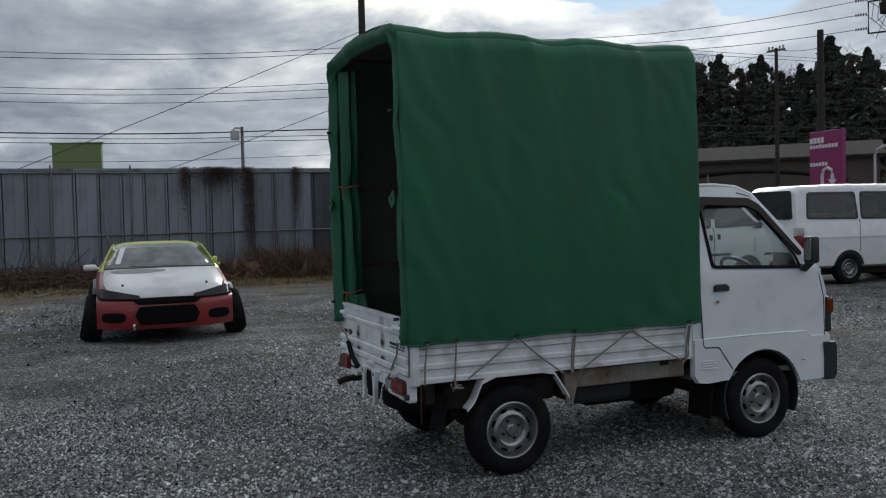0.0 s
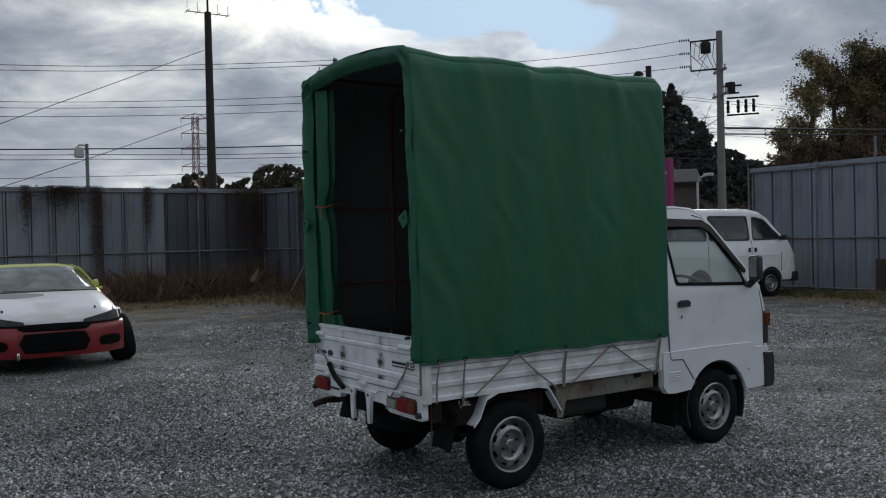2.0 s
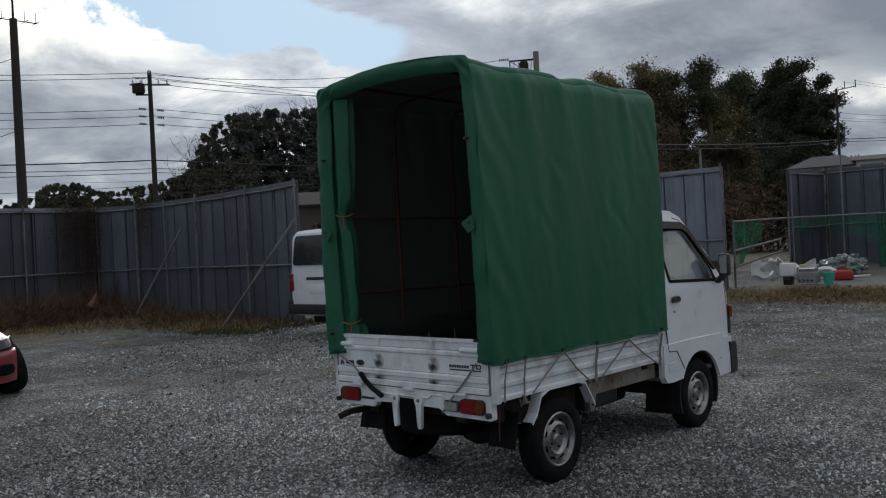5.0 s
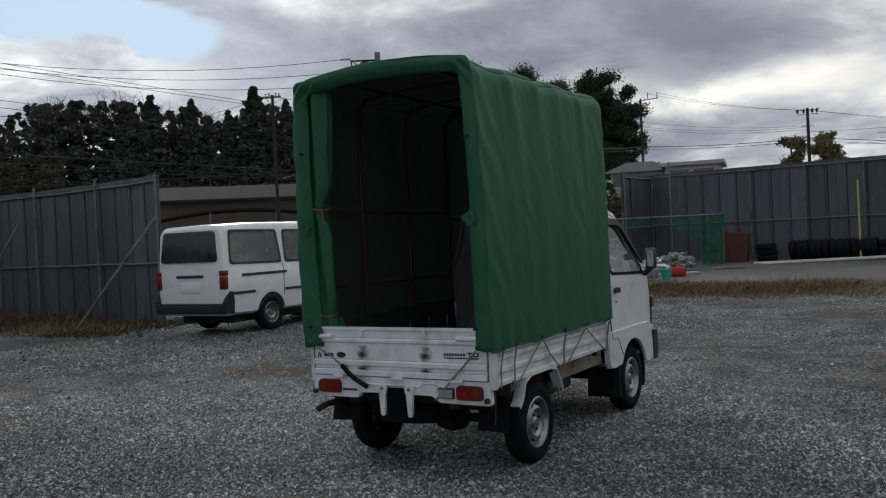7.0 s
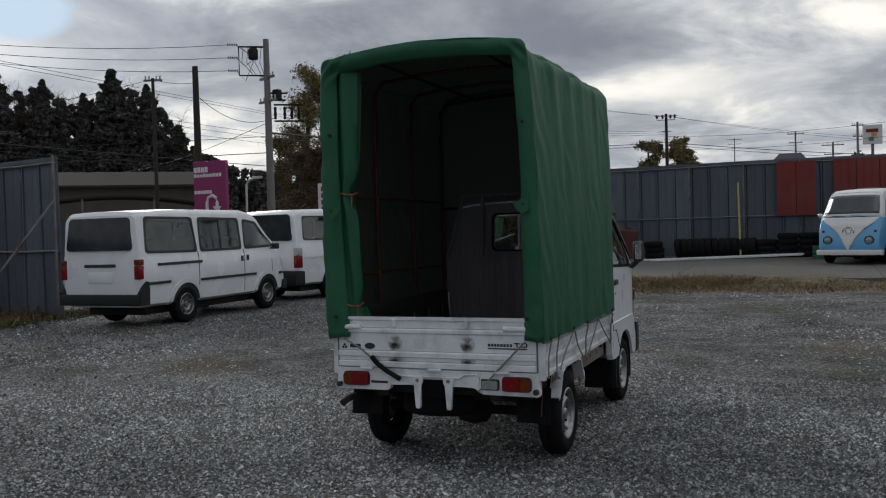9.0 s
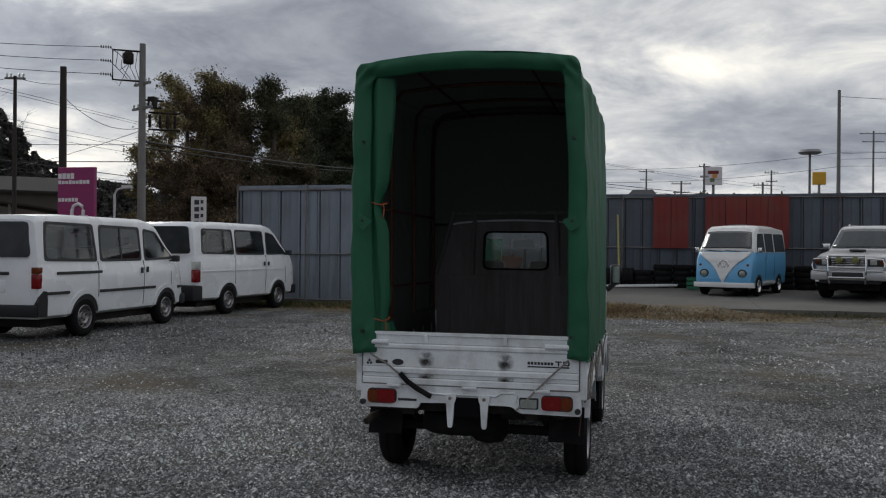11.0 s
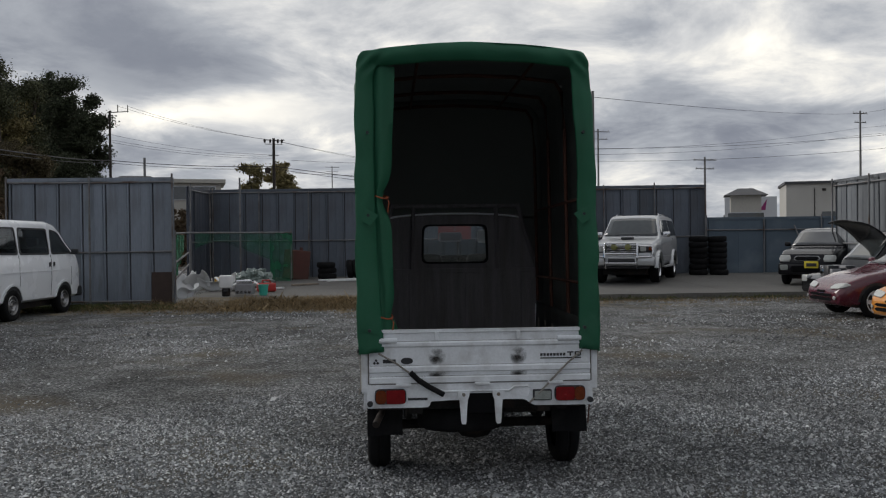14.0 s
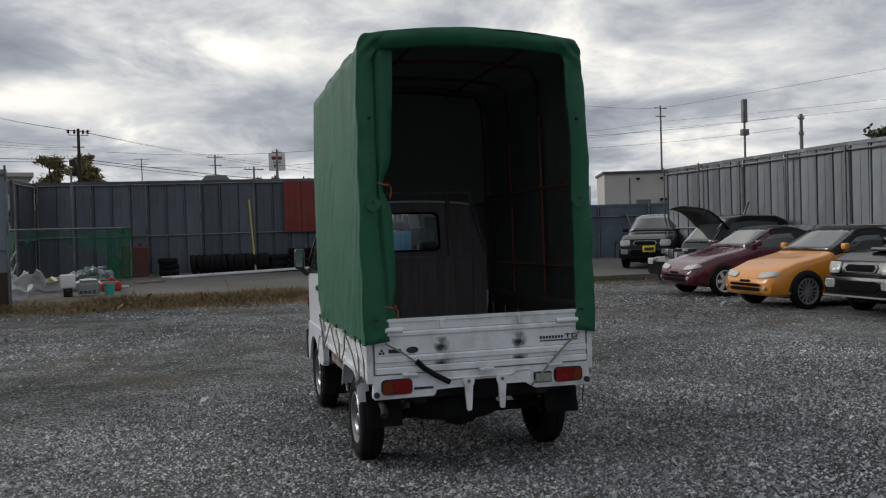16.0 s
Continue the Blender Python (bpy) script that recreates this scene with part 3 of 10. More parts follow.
    north = calc("MULTIPLY", span(xyz.outputs[1], 12.6, 15.2, 17.0, 17.5), span(xyz.outputs[0], -12.0, -5.5, 2.5, 9.0))
    zone = calc("ADD", calc("MAXIMUM", calc("MULTIPLY", west, 0.80), north), calc("MULTIPLY", calc("SUBTRACT", edge_n.outputs[0], 0.5), 2.2))
    zone_m = ramp(zone, [(0.38, (0, 0, 0)), (0.75, (0.85, 0.85, 0.85))])
    col = mix(zone_m, col, mix(edge_n.outputs[0], (0.115, 0.095, 0.066, 1), (0.27, 0.22, 0.14, 1)))
    nt.links.new(col, b.inputs["Base Color"])
    bp = nt.nodes.new("ShaderNodeBump")
    bp.inputs["Strength"].default_value, bp.inputs["Distance"].default_value = 1.0, 0.016
    inv = nt.nodes.new("ShaderNodeMath")
    inv.operation, inv.inputs[0].default_value = "SUBTRACT", 1.0
    nt.links.new(v1.outputs["Distance"], inv.inputs[1])
    nt.links.new(inv.outputs[0], bp.inputs["Height"])
    nt.links.new(bp.outputs[0], b.inputs["Normal"])
    return m


M["gravel"] = gravel_material()
bm = BM()
xs = [-900, -300, -120, -60] + [x * 1.0 for x in range(-30, 25)] + [40, 120, 300, 900]
ys = [-900, -300, -100, -40] + [y * 1.0 for y in range(-20, 36)] + [60, 120, 300, 900]


def ground_point(x, y):
    z = 0.025 * noise.noise(Vector((x * 0.23, y * 0.23, 0.5)))
    r = max(0.0, 1 - max(abs(x - 0), abs(y - 3)) / 28.0)
    if abs(x) < 2.2 and -1 < y < 4:
        z = 0.0
    if -5.4 < x < 40 and y > SLAB_Y - 0.5:
        z = -0.04
    return Vector((x, y, z * min(1, r * 2) if z > -0.03 else z))


gv = [[bm.verts.new(ground_point(x, y)) for y in ys] for x in xs]
for i in range(len(xs) - 1):
    for j in range(len(ys) - 1):
        bm.faces.new((gv[i][j], gv[i + 1][j], gv[i + 1][j + 1], gv[i][j + 1]))
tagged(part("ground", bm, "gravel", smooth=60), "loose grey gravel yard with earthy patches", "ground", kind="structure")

# concrete slab with a worn front edge, cut into bays
slab = thing("pavement", pose(0, 0, 0), "stained concrete slab with cracked joints beyond the gravel", "pavement", kind="structure")
bay_y = [SLAB_Y, 20.6, 25.0, 33.0]
bay_x = [-5.4, -0.9, 3.6, 8.1, 12.6, 18.0, 26.0]
for i in range(len(bay_x) - 1):
    for j in range(len(bay_y) - 1):
        bm = BM()
        x0, x1, y0, y1 = bay_x[i] + 0.006, bay_x[i + 1] - 0.006, bay_y[j] + 0.006, bay_y[j + 1] - 0.006
        n = 14

        def slab_pt(u, v):
            x, y = lerp(x0, x1, u), lerp(y0, y1, v)
            if j == 0 and v == 0:
                y += 0.16 * noise.noise(Vector((x * 0.9, 3.1, 0))) + 0.05 * noise.noise(Vector((x * 4, 1.1, 0)))
            return Vector((x, y, SLAB_Z + SLAB_RISE * (y - SLAB_Y)))
        top = sheet(bm, n, 3, slab_pt)
        rim = [top[k][0] for k in range(n + 1)] + [top[n][k] for k in range(1, 4)] + [top[k][3] for k in range(n - 1, -1, -1)] + [top[0][k] for k in (2, 1)]
        low = [bm.verts.new(v.co + Vector((0, -0.03 if v.co.y < y0 + 0.3 else 0, -0.16 - SLAB_RISE * (v.co.y - SLAB_Y)))) for v in rim]
        for k in range(len(rim)):
            q = (k + 1) % len(rim)
            bm.faces.new((rim[k], low[k], low[q], rim[q]))
        part("slab_bay", bm, "concrete", slab)


def bank_z(x, y):
    """Height of the earth washed up against the front of the slab."""
    n = noise.noise(Vector((x * 0.7, 2.0, 0))) * 0.5 + noise.noise(Vector((x * 2.3, 5.0, 0))) * 0.18
    side = min(1.0, max(0.0, (5.0 - x + n) / 2.5))
    t = min(1.0, max(0.0, (y - 14.4 - n) / 1.9))
    up = (SLAB_Z + 0.020) * t * t * (3 - 2 * t) * side
    back = max(0.0, y - 17.0 - n * 1.4)
    return up + 0.012 * noise.noise(Vector((x * 3, y * 3, 1))) * side - 0.05 * back - 0.035 * (1 - t) - 0.06 * (1 - side)


M["earth"] = material("brown_earth_with_straw", (0.165, 0.138, 0.100), 0.95, vary=0.45, scale=1.6, fine=22, bump=0.012, bump_scale=30, spec=0.08, stain=(0.24, 0.225, 0.20), stain_amount=0.6, stain_scale=2.4)
bm = BM()
sheet(bm, 90, 26, lambda u, v: Vector((lerp(-5.4, 6.0, u), lerp(13.9, 18.4, v), bank_z(lerp(-5.4, 6.0, u), lerp(13.9, 18.4, v)))))
tagged(part("earth_bank", bm, "earth", smooth=60), "brown earth with dead grass washed against the slab", "ground", kind="structure")

# ---- steel sheet fences ----
def fence_panel_mesh(name, w, h, mat):
    """One sheet with a flat face and a folded rib along one edge."""
    bm = BM()
    w = w + 0.03
    prof = [(0.0, 0.0), (0.004, 0.034), (0.028, 0.034), (0.034, -0.018), (0.070, -0.018), (0.076, 0.034), (0.098, 0.034), (0.104, 0.0), (w * 0.56, 0.0), (w * 0.56 + 0.006, -0.007), (w * 0.56 + 0.020, -0.007), (w * 0.56 + 0.026, 0.0), (w - 0.02, 0.0), (w - 0.012, -0.008), (w - 0.004, 0.0)]
    ring_loft(bm, [[Vector((x, y, z)) for x, y in prof] + [Vector((x, y + 0.006, z)) for x, y in prof[::-1]] for z in (0.0, h)])
    for f in bm.faces:
        c = f.calc_center_median()
        if c.y > 0.028 and c.x < 0.11:
            f.material_index = 1
    bmesh.ops.recalc_face_normals(bm, faces=bm.faces)
    me = bpy.data.meshes.new(name)
    bm.to_mesh(me)
    bm.free()
    me.materials.append(M[mat])
    me.materials.append(M["joint"])
    return me


def fence(name, line, z0, h, mat, label, pitch=0.57, flip=1, special=None, rails=(0.42, 0.97), props=(), rail_mat="pipe", cap=True, post_step=1.9):
    """A run of upright sheets along a polyline; flip +1 shows the ribs to the right of its direction."""
    f = thing(name, pose(line[0][0], line[0][1], 0), label, "fence", kind="structure")
    base = Vector((line[0][0], line[0][1], 0))
    meshes = {}
    run = 0.0
    k = 0
    rng = random.Random(len(name) * 7 + 3)
    for a, b in zip(line, line[1:]):
        a, b = Vector((a[0], a[1], 0)), Vector((b[0], b[1], 0))
        d = b - a
        count = max(1, round(d.length / pitch))
        w = d.length / count
        ang = math.degrees(math.atan2(d.y, d.x))
        for i in range(count):
            m = special(k) if special else None
            m = m or mat
            key = (round(w, 3), m)
            if key not in meshes:
                meshes[key] = fence_panel_mesh("sheet_panel", w, h, m)
            ob = new("sheet_panel", meshes[key])
            ob.parent = f
            p = a + d * (i / count) - base
            ob.matrix_basis = pose(p.x, p.y, z0 + rng.uniform(-0.012, 0.012), rng.uniform(-0.5, 0.5), rng.uniform(-0.12, 0.12), ang + rng.uniform(-0.5, 0.5)) @ Matrix.Diagonal((1, flip, 1, 1))
            k += 1
        n = Vector((d.y, -d.x, 0)).normalized() * (0.055 * flip)
        for r in rails:
            bm = BM()
            z = z0 + h * r
            tube(bm, [a - base + n + Vector((0, 0, z)), lerp(a, b, 0.5) - base + n + Vector((0, 0, z - 0.012)), b - base + n + Vector((0, 0, z))], 0.024, 8)
            part("rail", bm, rail_mat, f, smooth=60)
        posts = max(1, round(d.length / post_step))
        for i in range(posts + 1):
            p = a + d * (i / posts) - base + n * 1.7
            bm = BM()
            rod(bm, p + Vector((0, 0, z0 - 0.1)), p + Vector((0, 0, z0 + h + rng.choice((-0.06, 0.05, 0.10)))), 0.024, n=8)
            part("post", bm, rail_mat, f, smooth=60)
        if cap:
            bm = BM()
            q = Vector((d.y, -d.x, 0)).normalized() * 0.03
            ring_loft(bm, [[e - base + q * s + Vector((0, 0, z0 + h + t)) for s, t in ((-0.7, -0.02), (-0.7, 0.02), (1.1, 0.02), (1.1, -0.06), (0.9, -0.06), (0.9, 0.0))] for e in (a, b)])
            part("cap_strip", bm, mat, f)
    for (px, py), (qx, qy), zt in props:
        bm = BM()
        rod(bm, Vector((px, py, z0 + zt)) - base, Vector((qx, qy, -0.02)) - base, 0.026, n=8)
        part("brace", bm, rail_mat, f, smooth=60)
    return f


FENCE_A = [(-20.2, -26.0), (-20.0, -8.0), (-19.9, 7.6)]
FENCE_B = [(-19.9, 7.6), (-18.6, 8.2), (-15.7, 8.28), (-13.2, 8.05), (-10.85, 7.65)]
GATE = [(-9.5, 16.45), (-5.6, 16.25)]
FENCE_D = [(-6.55, 25.6), (0.2, 24.9), (5.2, 25.1), (10.3, 24.5)]
FENCE_E = [(10.35, 24.55), (22.0, 23.6)]
FENCE_F = [(12.05, 19.0), (11.85, 11.0), (11.8, -10.0)]
fence("fence_west", FENCE_A, 0.0, 3.0, "panel", "grey steel sheet fence streaked with rust and dead vines", special=lambda k: "panel_dark" if k > 53 else None, props=(((-19.85, -0.9), (-19.2, -0.7), 1.9),), flip=1)
fence("fence_north_west", FENCE_B, 0.0, 3.0, "panel_mid", "grey steel sheet fence with braces and rusty rails", flip=1, props=(((-16.2, 8.1), (-16.9, 7.0), 2.3), ((-10.8, 7.5), (-11.9, 6.3), 2.2)))
fence("sheet_gate", GATE, 0.03, 3.0, "panel", "tall grey steel sheet gate leaf beside the entrance", flip=1, rails=(0.03, 0.42, 0.97), post_step=1.95)
fence("fence_north", FENCE_D, 0.28, 3.0, "panel_mid", "grey steel sheet fence with red painted sheets", flip=1)
fence("gate_leaf", [(-6.78, 23.14), (-6.56, 25.55)], 0.25, 3.0, "panel_dark", "dark steel sheet return at the end of the back fence", flip=1)
fence("low_fence", FENCE_E, 0.28, 1.88, "panel_blue", "low blue-grey steel sheet fence with a leaning pole", pitch=1.8, flip=1, rails=(0.78,), props=(((13.3, 24.2), (13.7, 23.3), 1.6),))
fence("fence_east", FENCE_F, 0.02, 3.03, "panel_light", "bright galvanised steel sheet fence behind the parked cars", flip=1, rails=(0.42, 0.95), props=(((11.7, 14.4), (11.2, 14.9), 1.9), ((11.6, 8.6), (10.9, 9.4), 2.0)))

for rx0, rx1 in ((1.18, 1.75), (1.75, 2.32), (2.82, 3.46), (3.46, 4.10), (4.10, 4.75), (4.75, 5.40)):
    bm = BM()
    box(bm, rx0 + 0.01, rx1 - 0.01, -0.012, 0.012, 1.52, 3.2)
    for q in range(1, 3):
        xr = lerp(rx0, rx1, q / 3)
        box(bm, xr - 0.012, xr + 0.012, -0.024, 0.0, 1.52, 3.2)
    ob = part("red_sheet", bm, "panel_red", bpy.data.objects["fence_north"])
    ob.matrix_basis = Matrix.Translation(-bpy.data.objects["fence_north"].matrix_basis.translation) @ pose(0, 24.80, 0)


# ---- small truck with a covered bed ----
truck = thing("pickup_truck", pose(0, 0, 0), "small white cab-over pickup truck with a worn drop-side bed", "truck")
BX, BED0, BED1 = 0.69, 0.0, 1.875
FLOOR = 0.62
for s, nm in ((1, "right"), (-1, "left")):
    bm = BM()
    prof = [(0.000, 0.585), (0.012, 0.59), (0.012, 0.612), (0.0, 0.622), (0.0, 0.662), (0.013, 0.670), (0.013, 0.692), (0.0, 0.700), (0.0, 0.742), (0.013, 0.750), (0.013, 0.772), (0.0, 0.780), (0.0, 0.925), (0.008, 0.932), (0.008, 0.945),
            (-0.022, 0.945), (-0.022, 0.585)]
    ring_loft(bm, [[Vector((s * (BX - 0.01 + x), y, z)) for x, z in prof] for y in (0.02, BED1)])
    part("side_gate", bm, "bedwhite", truck, "dented white drop-side panel with pressed ribs")
    # thin dark strips at the rib edges: dirt plus the ribs' painted shade
    for gz in (0.6635, 0.7435, 0.7805, 0.9265):
        bm = BM()
        box(bm, min(s * (BX - 0.0105), s * (BX - 0.0090)), max(s * (BX - 0.0105), s * (BX - 0.0090)), 0.04, BED1 - 0.04, gz - 0.002, gz + 0.002)
        part("grime_line", bm, "grime", truck, "line of dirt and painted shade along a pressed rib")
    # corner posts
    for y in (0.018, BED1 - 0.02):
        bm = BM()
        box(bm, min(s * (BX - 0.05), s * (BX + 0.012)), max(s * (BX - 0.05), s * (BX + 0.012)), y - 0.022, y + 0.022, 0.58, 0.955, bevel=0.006)
        part("bed_post", bm, "bedwhite", truck)
# tailgate
bm = BM()
prof = [(0.0, 0.630), (-0.012, 0.636), (-0.012, 0.664), (0.0, 0.672), (0.0, 0.694), (-0.014, 0.702), (-0.014, 0.726), (0.0, 0.736), (0.0, 0.842), (-0.010, 0.852), (-0.010, 0.868), (0.0, 0.878), (0.0, 0.925), (-0.010, 0.930), (-0.010, 0.948),
        (0.022, 0.948), (0.022, 0.630)]
ring_loft(bm, [[Vector((x, y - 0.01, z)) for y, z in prof] for x in (-0.655, 0.655)])
tailgate = part("tailgate", bm, "bedwhite", truck, "scuffed white tailgate with pressed ribs")
bm = BM()
for gx in (-0.660, 0.660):
    box(bm, gx - 0.004, gx + 0.004, -0.012, 0.01, 0.63, 0.945)
box(bm, -0.655, 0.655, -0.0135, 0.0, 0.6265, 0.6315)
part("joint_gap", bm, "grime", truck, "dark dirty gap round the tailgate")
# dark strips below and above the tailgate ribs, dirt and rib shade in one
for gz in (0.6715, 0.6995, 0.7355, 0.8495, 0.8775):
    bm = BM()
    box(bm, -0.652, 0.652, -0.0108, -0.0098, gz - 0.0022, gz + 0.0022)
    part("grime_line", bm, "grime", tailgate, "line of dirt and painted shade along a pressed rib")
for x in (-0.258, 0.225):
    bm = BM()
    box(bm, x - 0.012, x + 0.012, -0.032, -0.008, 0.885, 0.935, bevel=0.004)
    part("gate_stop", bm, "bedwhite", tailgate)
    for z, k in ((0.785, 1.0), (0.684, 0.55)):
        bm = BM()
        box(bm, -0.055, 0.055, -0.0006, 0.0006, -0.055 * k, 0.055 * k)
        sc = part("paint_scuff", bm, "smudge", tailgate, "dark worn scuff where a latch rubbed")
        sc.matrix_basis = pose(x, -0.0122 if k == 1.0 else -0.0125, z)
for x0, x1 in ((-0.60, -0.49), (0.46, 0.60)):
    bm = BM()
    ring_loft(bm, [circle((x, -0.022, 0.885), (1, 0, 0), 0.016, 10) for x in (x0, x1)])
    part("gate_pin", bm, "bedwhite", tailgate, smooth=50)
# badges
bm = BM()
for k in range(8):
    box(bm, 0.357 + k * 0.0195, 0.371 + k * 0.0195, -0.0130, -0.0105, 0.779, 0.795)
box(bm, 0.520, 0.556, -0.0130, -0.0105, 0.796, 0.803)
box(bm, 0.534, 0.542, -0.0130, -0.0105, 0.777, 0.803)
box(bm, 0.564, 0.572, -0.0130, -0.0105, 0.777, 0.803)
box(bm, 0.572, 0.598, -0.0130, -0.0105, 0.777, 0.783)
box(bm, 0.572, 0.598, -0.0130, -0.0105, 0.797, 0.803)
box(bm, 0.594, 0.602, -0.0130, -0.0105, 0.780, 0.800)
box(bm, 0.357, 0.602, -0.0130, -0.0105, 0.763, 0.770)
part("model_badge", bm, "badge", tailgate, "black model badge bars")
bm = BM()
for dx, dz in ((-0.010, 0.0), (0.010, 0.0), (0.0, 0.016)):
    vs = [bm.verts.new((-0.615 + dx + u, y, 0.752 + dz + v)) for y in (-0.0135, -0.0105) for u, v in ((-0.009, 0.0), (0, -0.008), (0.009, 0.0), (0, 0.012))]
    for q in ((0, 1, 2, 3), (7, 6, 5, 4), (0, 4, 5, 1), (1, 5, 6, 2), (2, 6, 7, 3), (3, 7, 4, 0)):
        bm.faces.new([vs[i] for i in q])
box(bm, -0.575, -0.50, -0.0135, -0.0105, 0.752, 0.774)
part("maker_badge", bm, "badge", tailgate, "black maker badge bars")
bm = BM()
ring_loft(bm, [[Vector((-0.434 + 0.036 * math.cos(a * 0.3927), y, 0.764 + 0.019 * math.sin(a * 0.3927))) for a in range(16)] for y in (-0.0105, -0.015)])
part("oval_badge", bm, "badge", tailgate, "small oval black badge")
for x in (-0.455, 0.01, 0.445):
    bm = BM()
    box(bm, x - 0.045, x + 0.045, -0.036, -0.005, 0.616, 0.634, bevel=0.005)
    part("hinge", bm, "bedwhite", tailgate)
# rear bar and lamp plates
bm = BM()
outer = rounded([(-0.665, 0.628), (-0.672, 0.50), (-0.665, 0.488), (-0.315, 0.488), (-0.300, 0.50), (-0.297, 0.522), (-0.19, 0.527), (0.20, 0.527), (0.262, 0.525), (0.290, 0.505), (0.318, 0.488), (0.665, 0.485), (0.672, 0.50), (0.668, 0.628)], 0.014)
plate(bm, outer, [], lambda u, v, d: Vector((u, d, v)), -0.012, 0.03)
rearbar = part("rear_bar", bm, "bedwhite", truck, "white rear bar that carries the lamps")
for s in (-1, 1):
    lamp = new("tail_lamp")
    lamp.parent = truck
    bm = BM()
    plate(bm, rounded([(s * 0.440, 0.512), (s * 0.440, 0.602), (s * 0.624, 0.602), (s * 0.624, 0.512)], 0.03), [], lambda u, v, d: Vector((u, d, v)), -0.020, -0.008)
    part("housing", bm, "blackplastic", lamp)
    bm = BM()
    plate(bm, rounded([(s * 0.447, 0.518), (s * 0.447, 0.596), (s * 0.556, 0.596), (s * 0.556, 0.518)], 0.012), [], lambda u, v, d: Vector((u, d, v)), -0.038, -0.018)
    part("red_lens", bm, "red_lamp", lamp)
    bm = BM()
    plate(bm, rounded([(s * 0.557, 0.518), (s * 0.557, 0.596), (s * 0.618, 0.596), (s * 0.618, 0.518)], 0.032), [], lambda u, v, d: Vector((u, d, v)), -0.038, -0.018)
    part("amber_lens", bm, "amber_lamp", lamp)
    bm = BM()
    ring_loft(bm, [circle((s * 0.652, y, 0.517), (0, -1, 0), 0.017, 12) for y in (-0.035, -0.005)])
    part("reflector", bm, "blackplastic", truck, smooth=50)
bm = BM()
plate(bm, rounded([(0.310, 0.517), (0.423, 0.517), (0.423, 0.583), (0.310, 0.583)], 0.01), [], lambda u, v, d: Vector((u, d, v)), -0.020, -0.008)
rl = part("reverse_lamp", bm, "blackplastic", truck)
bm = BM()
plate(bm, rounded([(0.319, 0.525), (0.415, 0.525), (0.415, 0.575), (0.319, 0.575)], 0.008), [], lambda u, v, d: Vector((u, d, v)), -0.034, -0.018)
part("lens", bm, "reverse", rl, "grey clear lens")
bm = BM()
tube(bm, [(-0.245, -0.012, 0.590), (-0.21, -0.012, 0.580), (0.17, -0.012, 0.580), (0.20, -0.012, 0.602), (0.28, -0.012, 0.604), (0.298, -0.012, 0.588), (0.285, -0.012, 0.545)], 0.007, 6)
part("bar_lip", bm, "bedwhite", rearbar, smooth=60)
bm = BM()
box(bm, -0.43, -0.315, -0.0155, -0.011, 0.532, 0.546)
box(bm, -0.43, -0.40, -0.0165, -0.012, 0.532, 0.546)
part("sticker", bm, "badge", truck, "small dark sticker strip")
for s in (-1, 1):
    bm = BM()
    ring_loft(bm, [[Vector((s * 0.103 + u * w, y, z)) for u, y in ((-1, -0.036), (1, -0.036), (1, -0.013), (-1, -0.013))] for z, w in ((0.585, 0.036), (0.555, 0.034), (0.53, 0.024), (0.40, 0.015), (0.388, 0.010))])
    part("tow_arm", bm, "bedwhite", truck)
    bm = BM()
    rod(bm, (s * 0.103, -0.041, 0.562), (s * 0.103, -0.034, 0.562), 0.011, n=10)
    part("bolt", bm, "frame_rail", truck)
bm = BM()
box(bm, -0.080, 0.080, -0.022, -0.0125, 0.45, 0.567, bevel=0.004)
part("plate_holder", bm, "void", truck, "empty black plate holder")
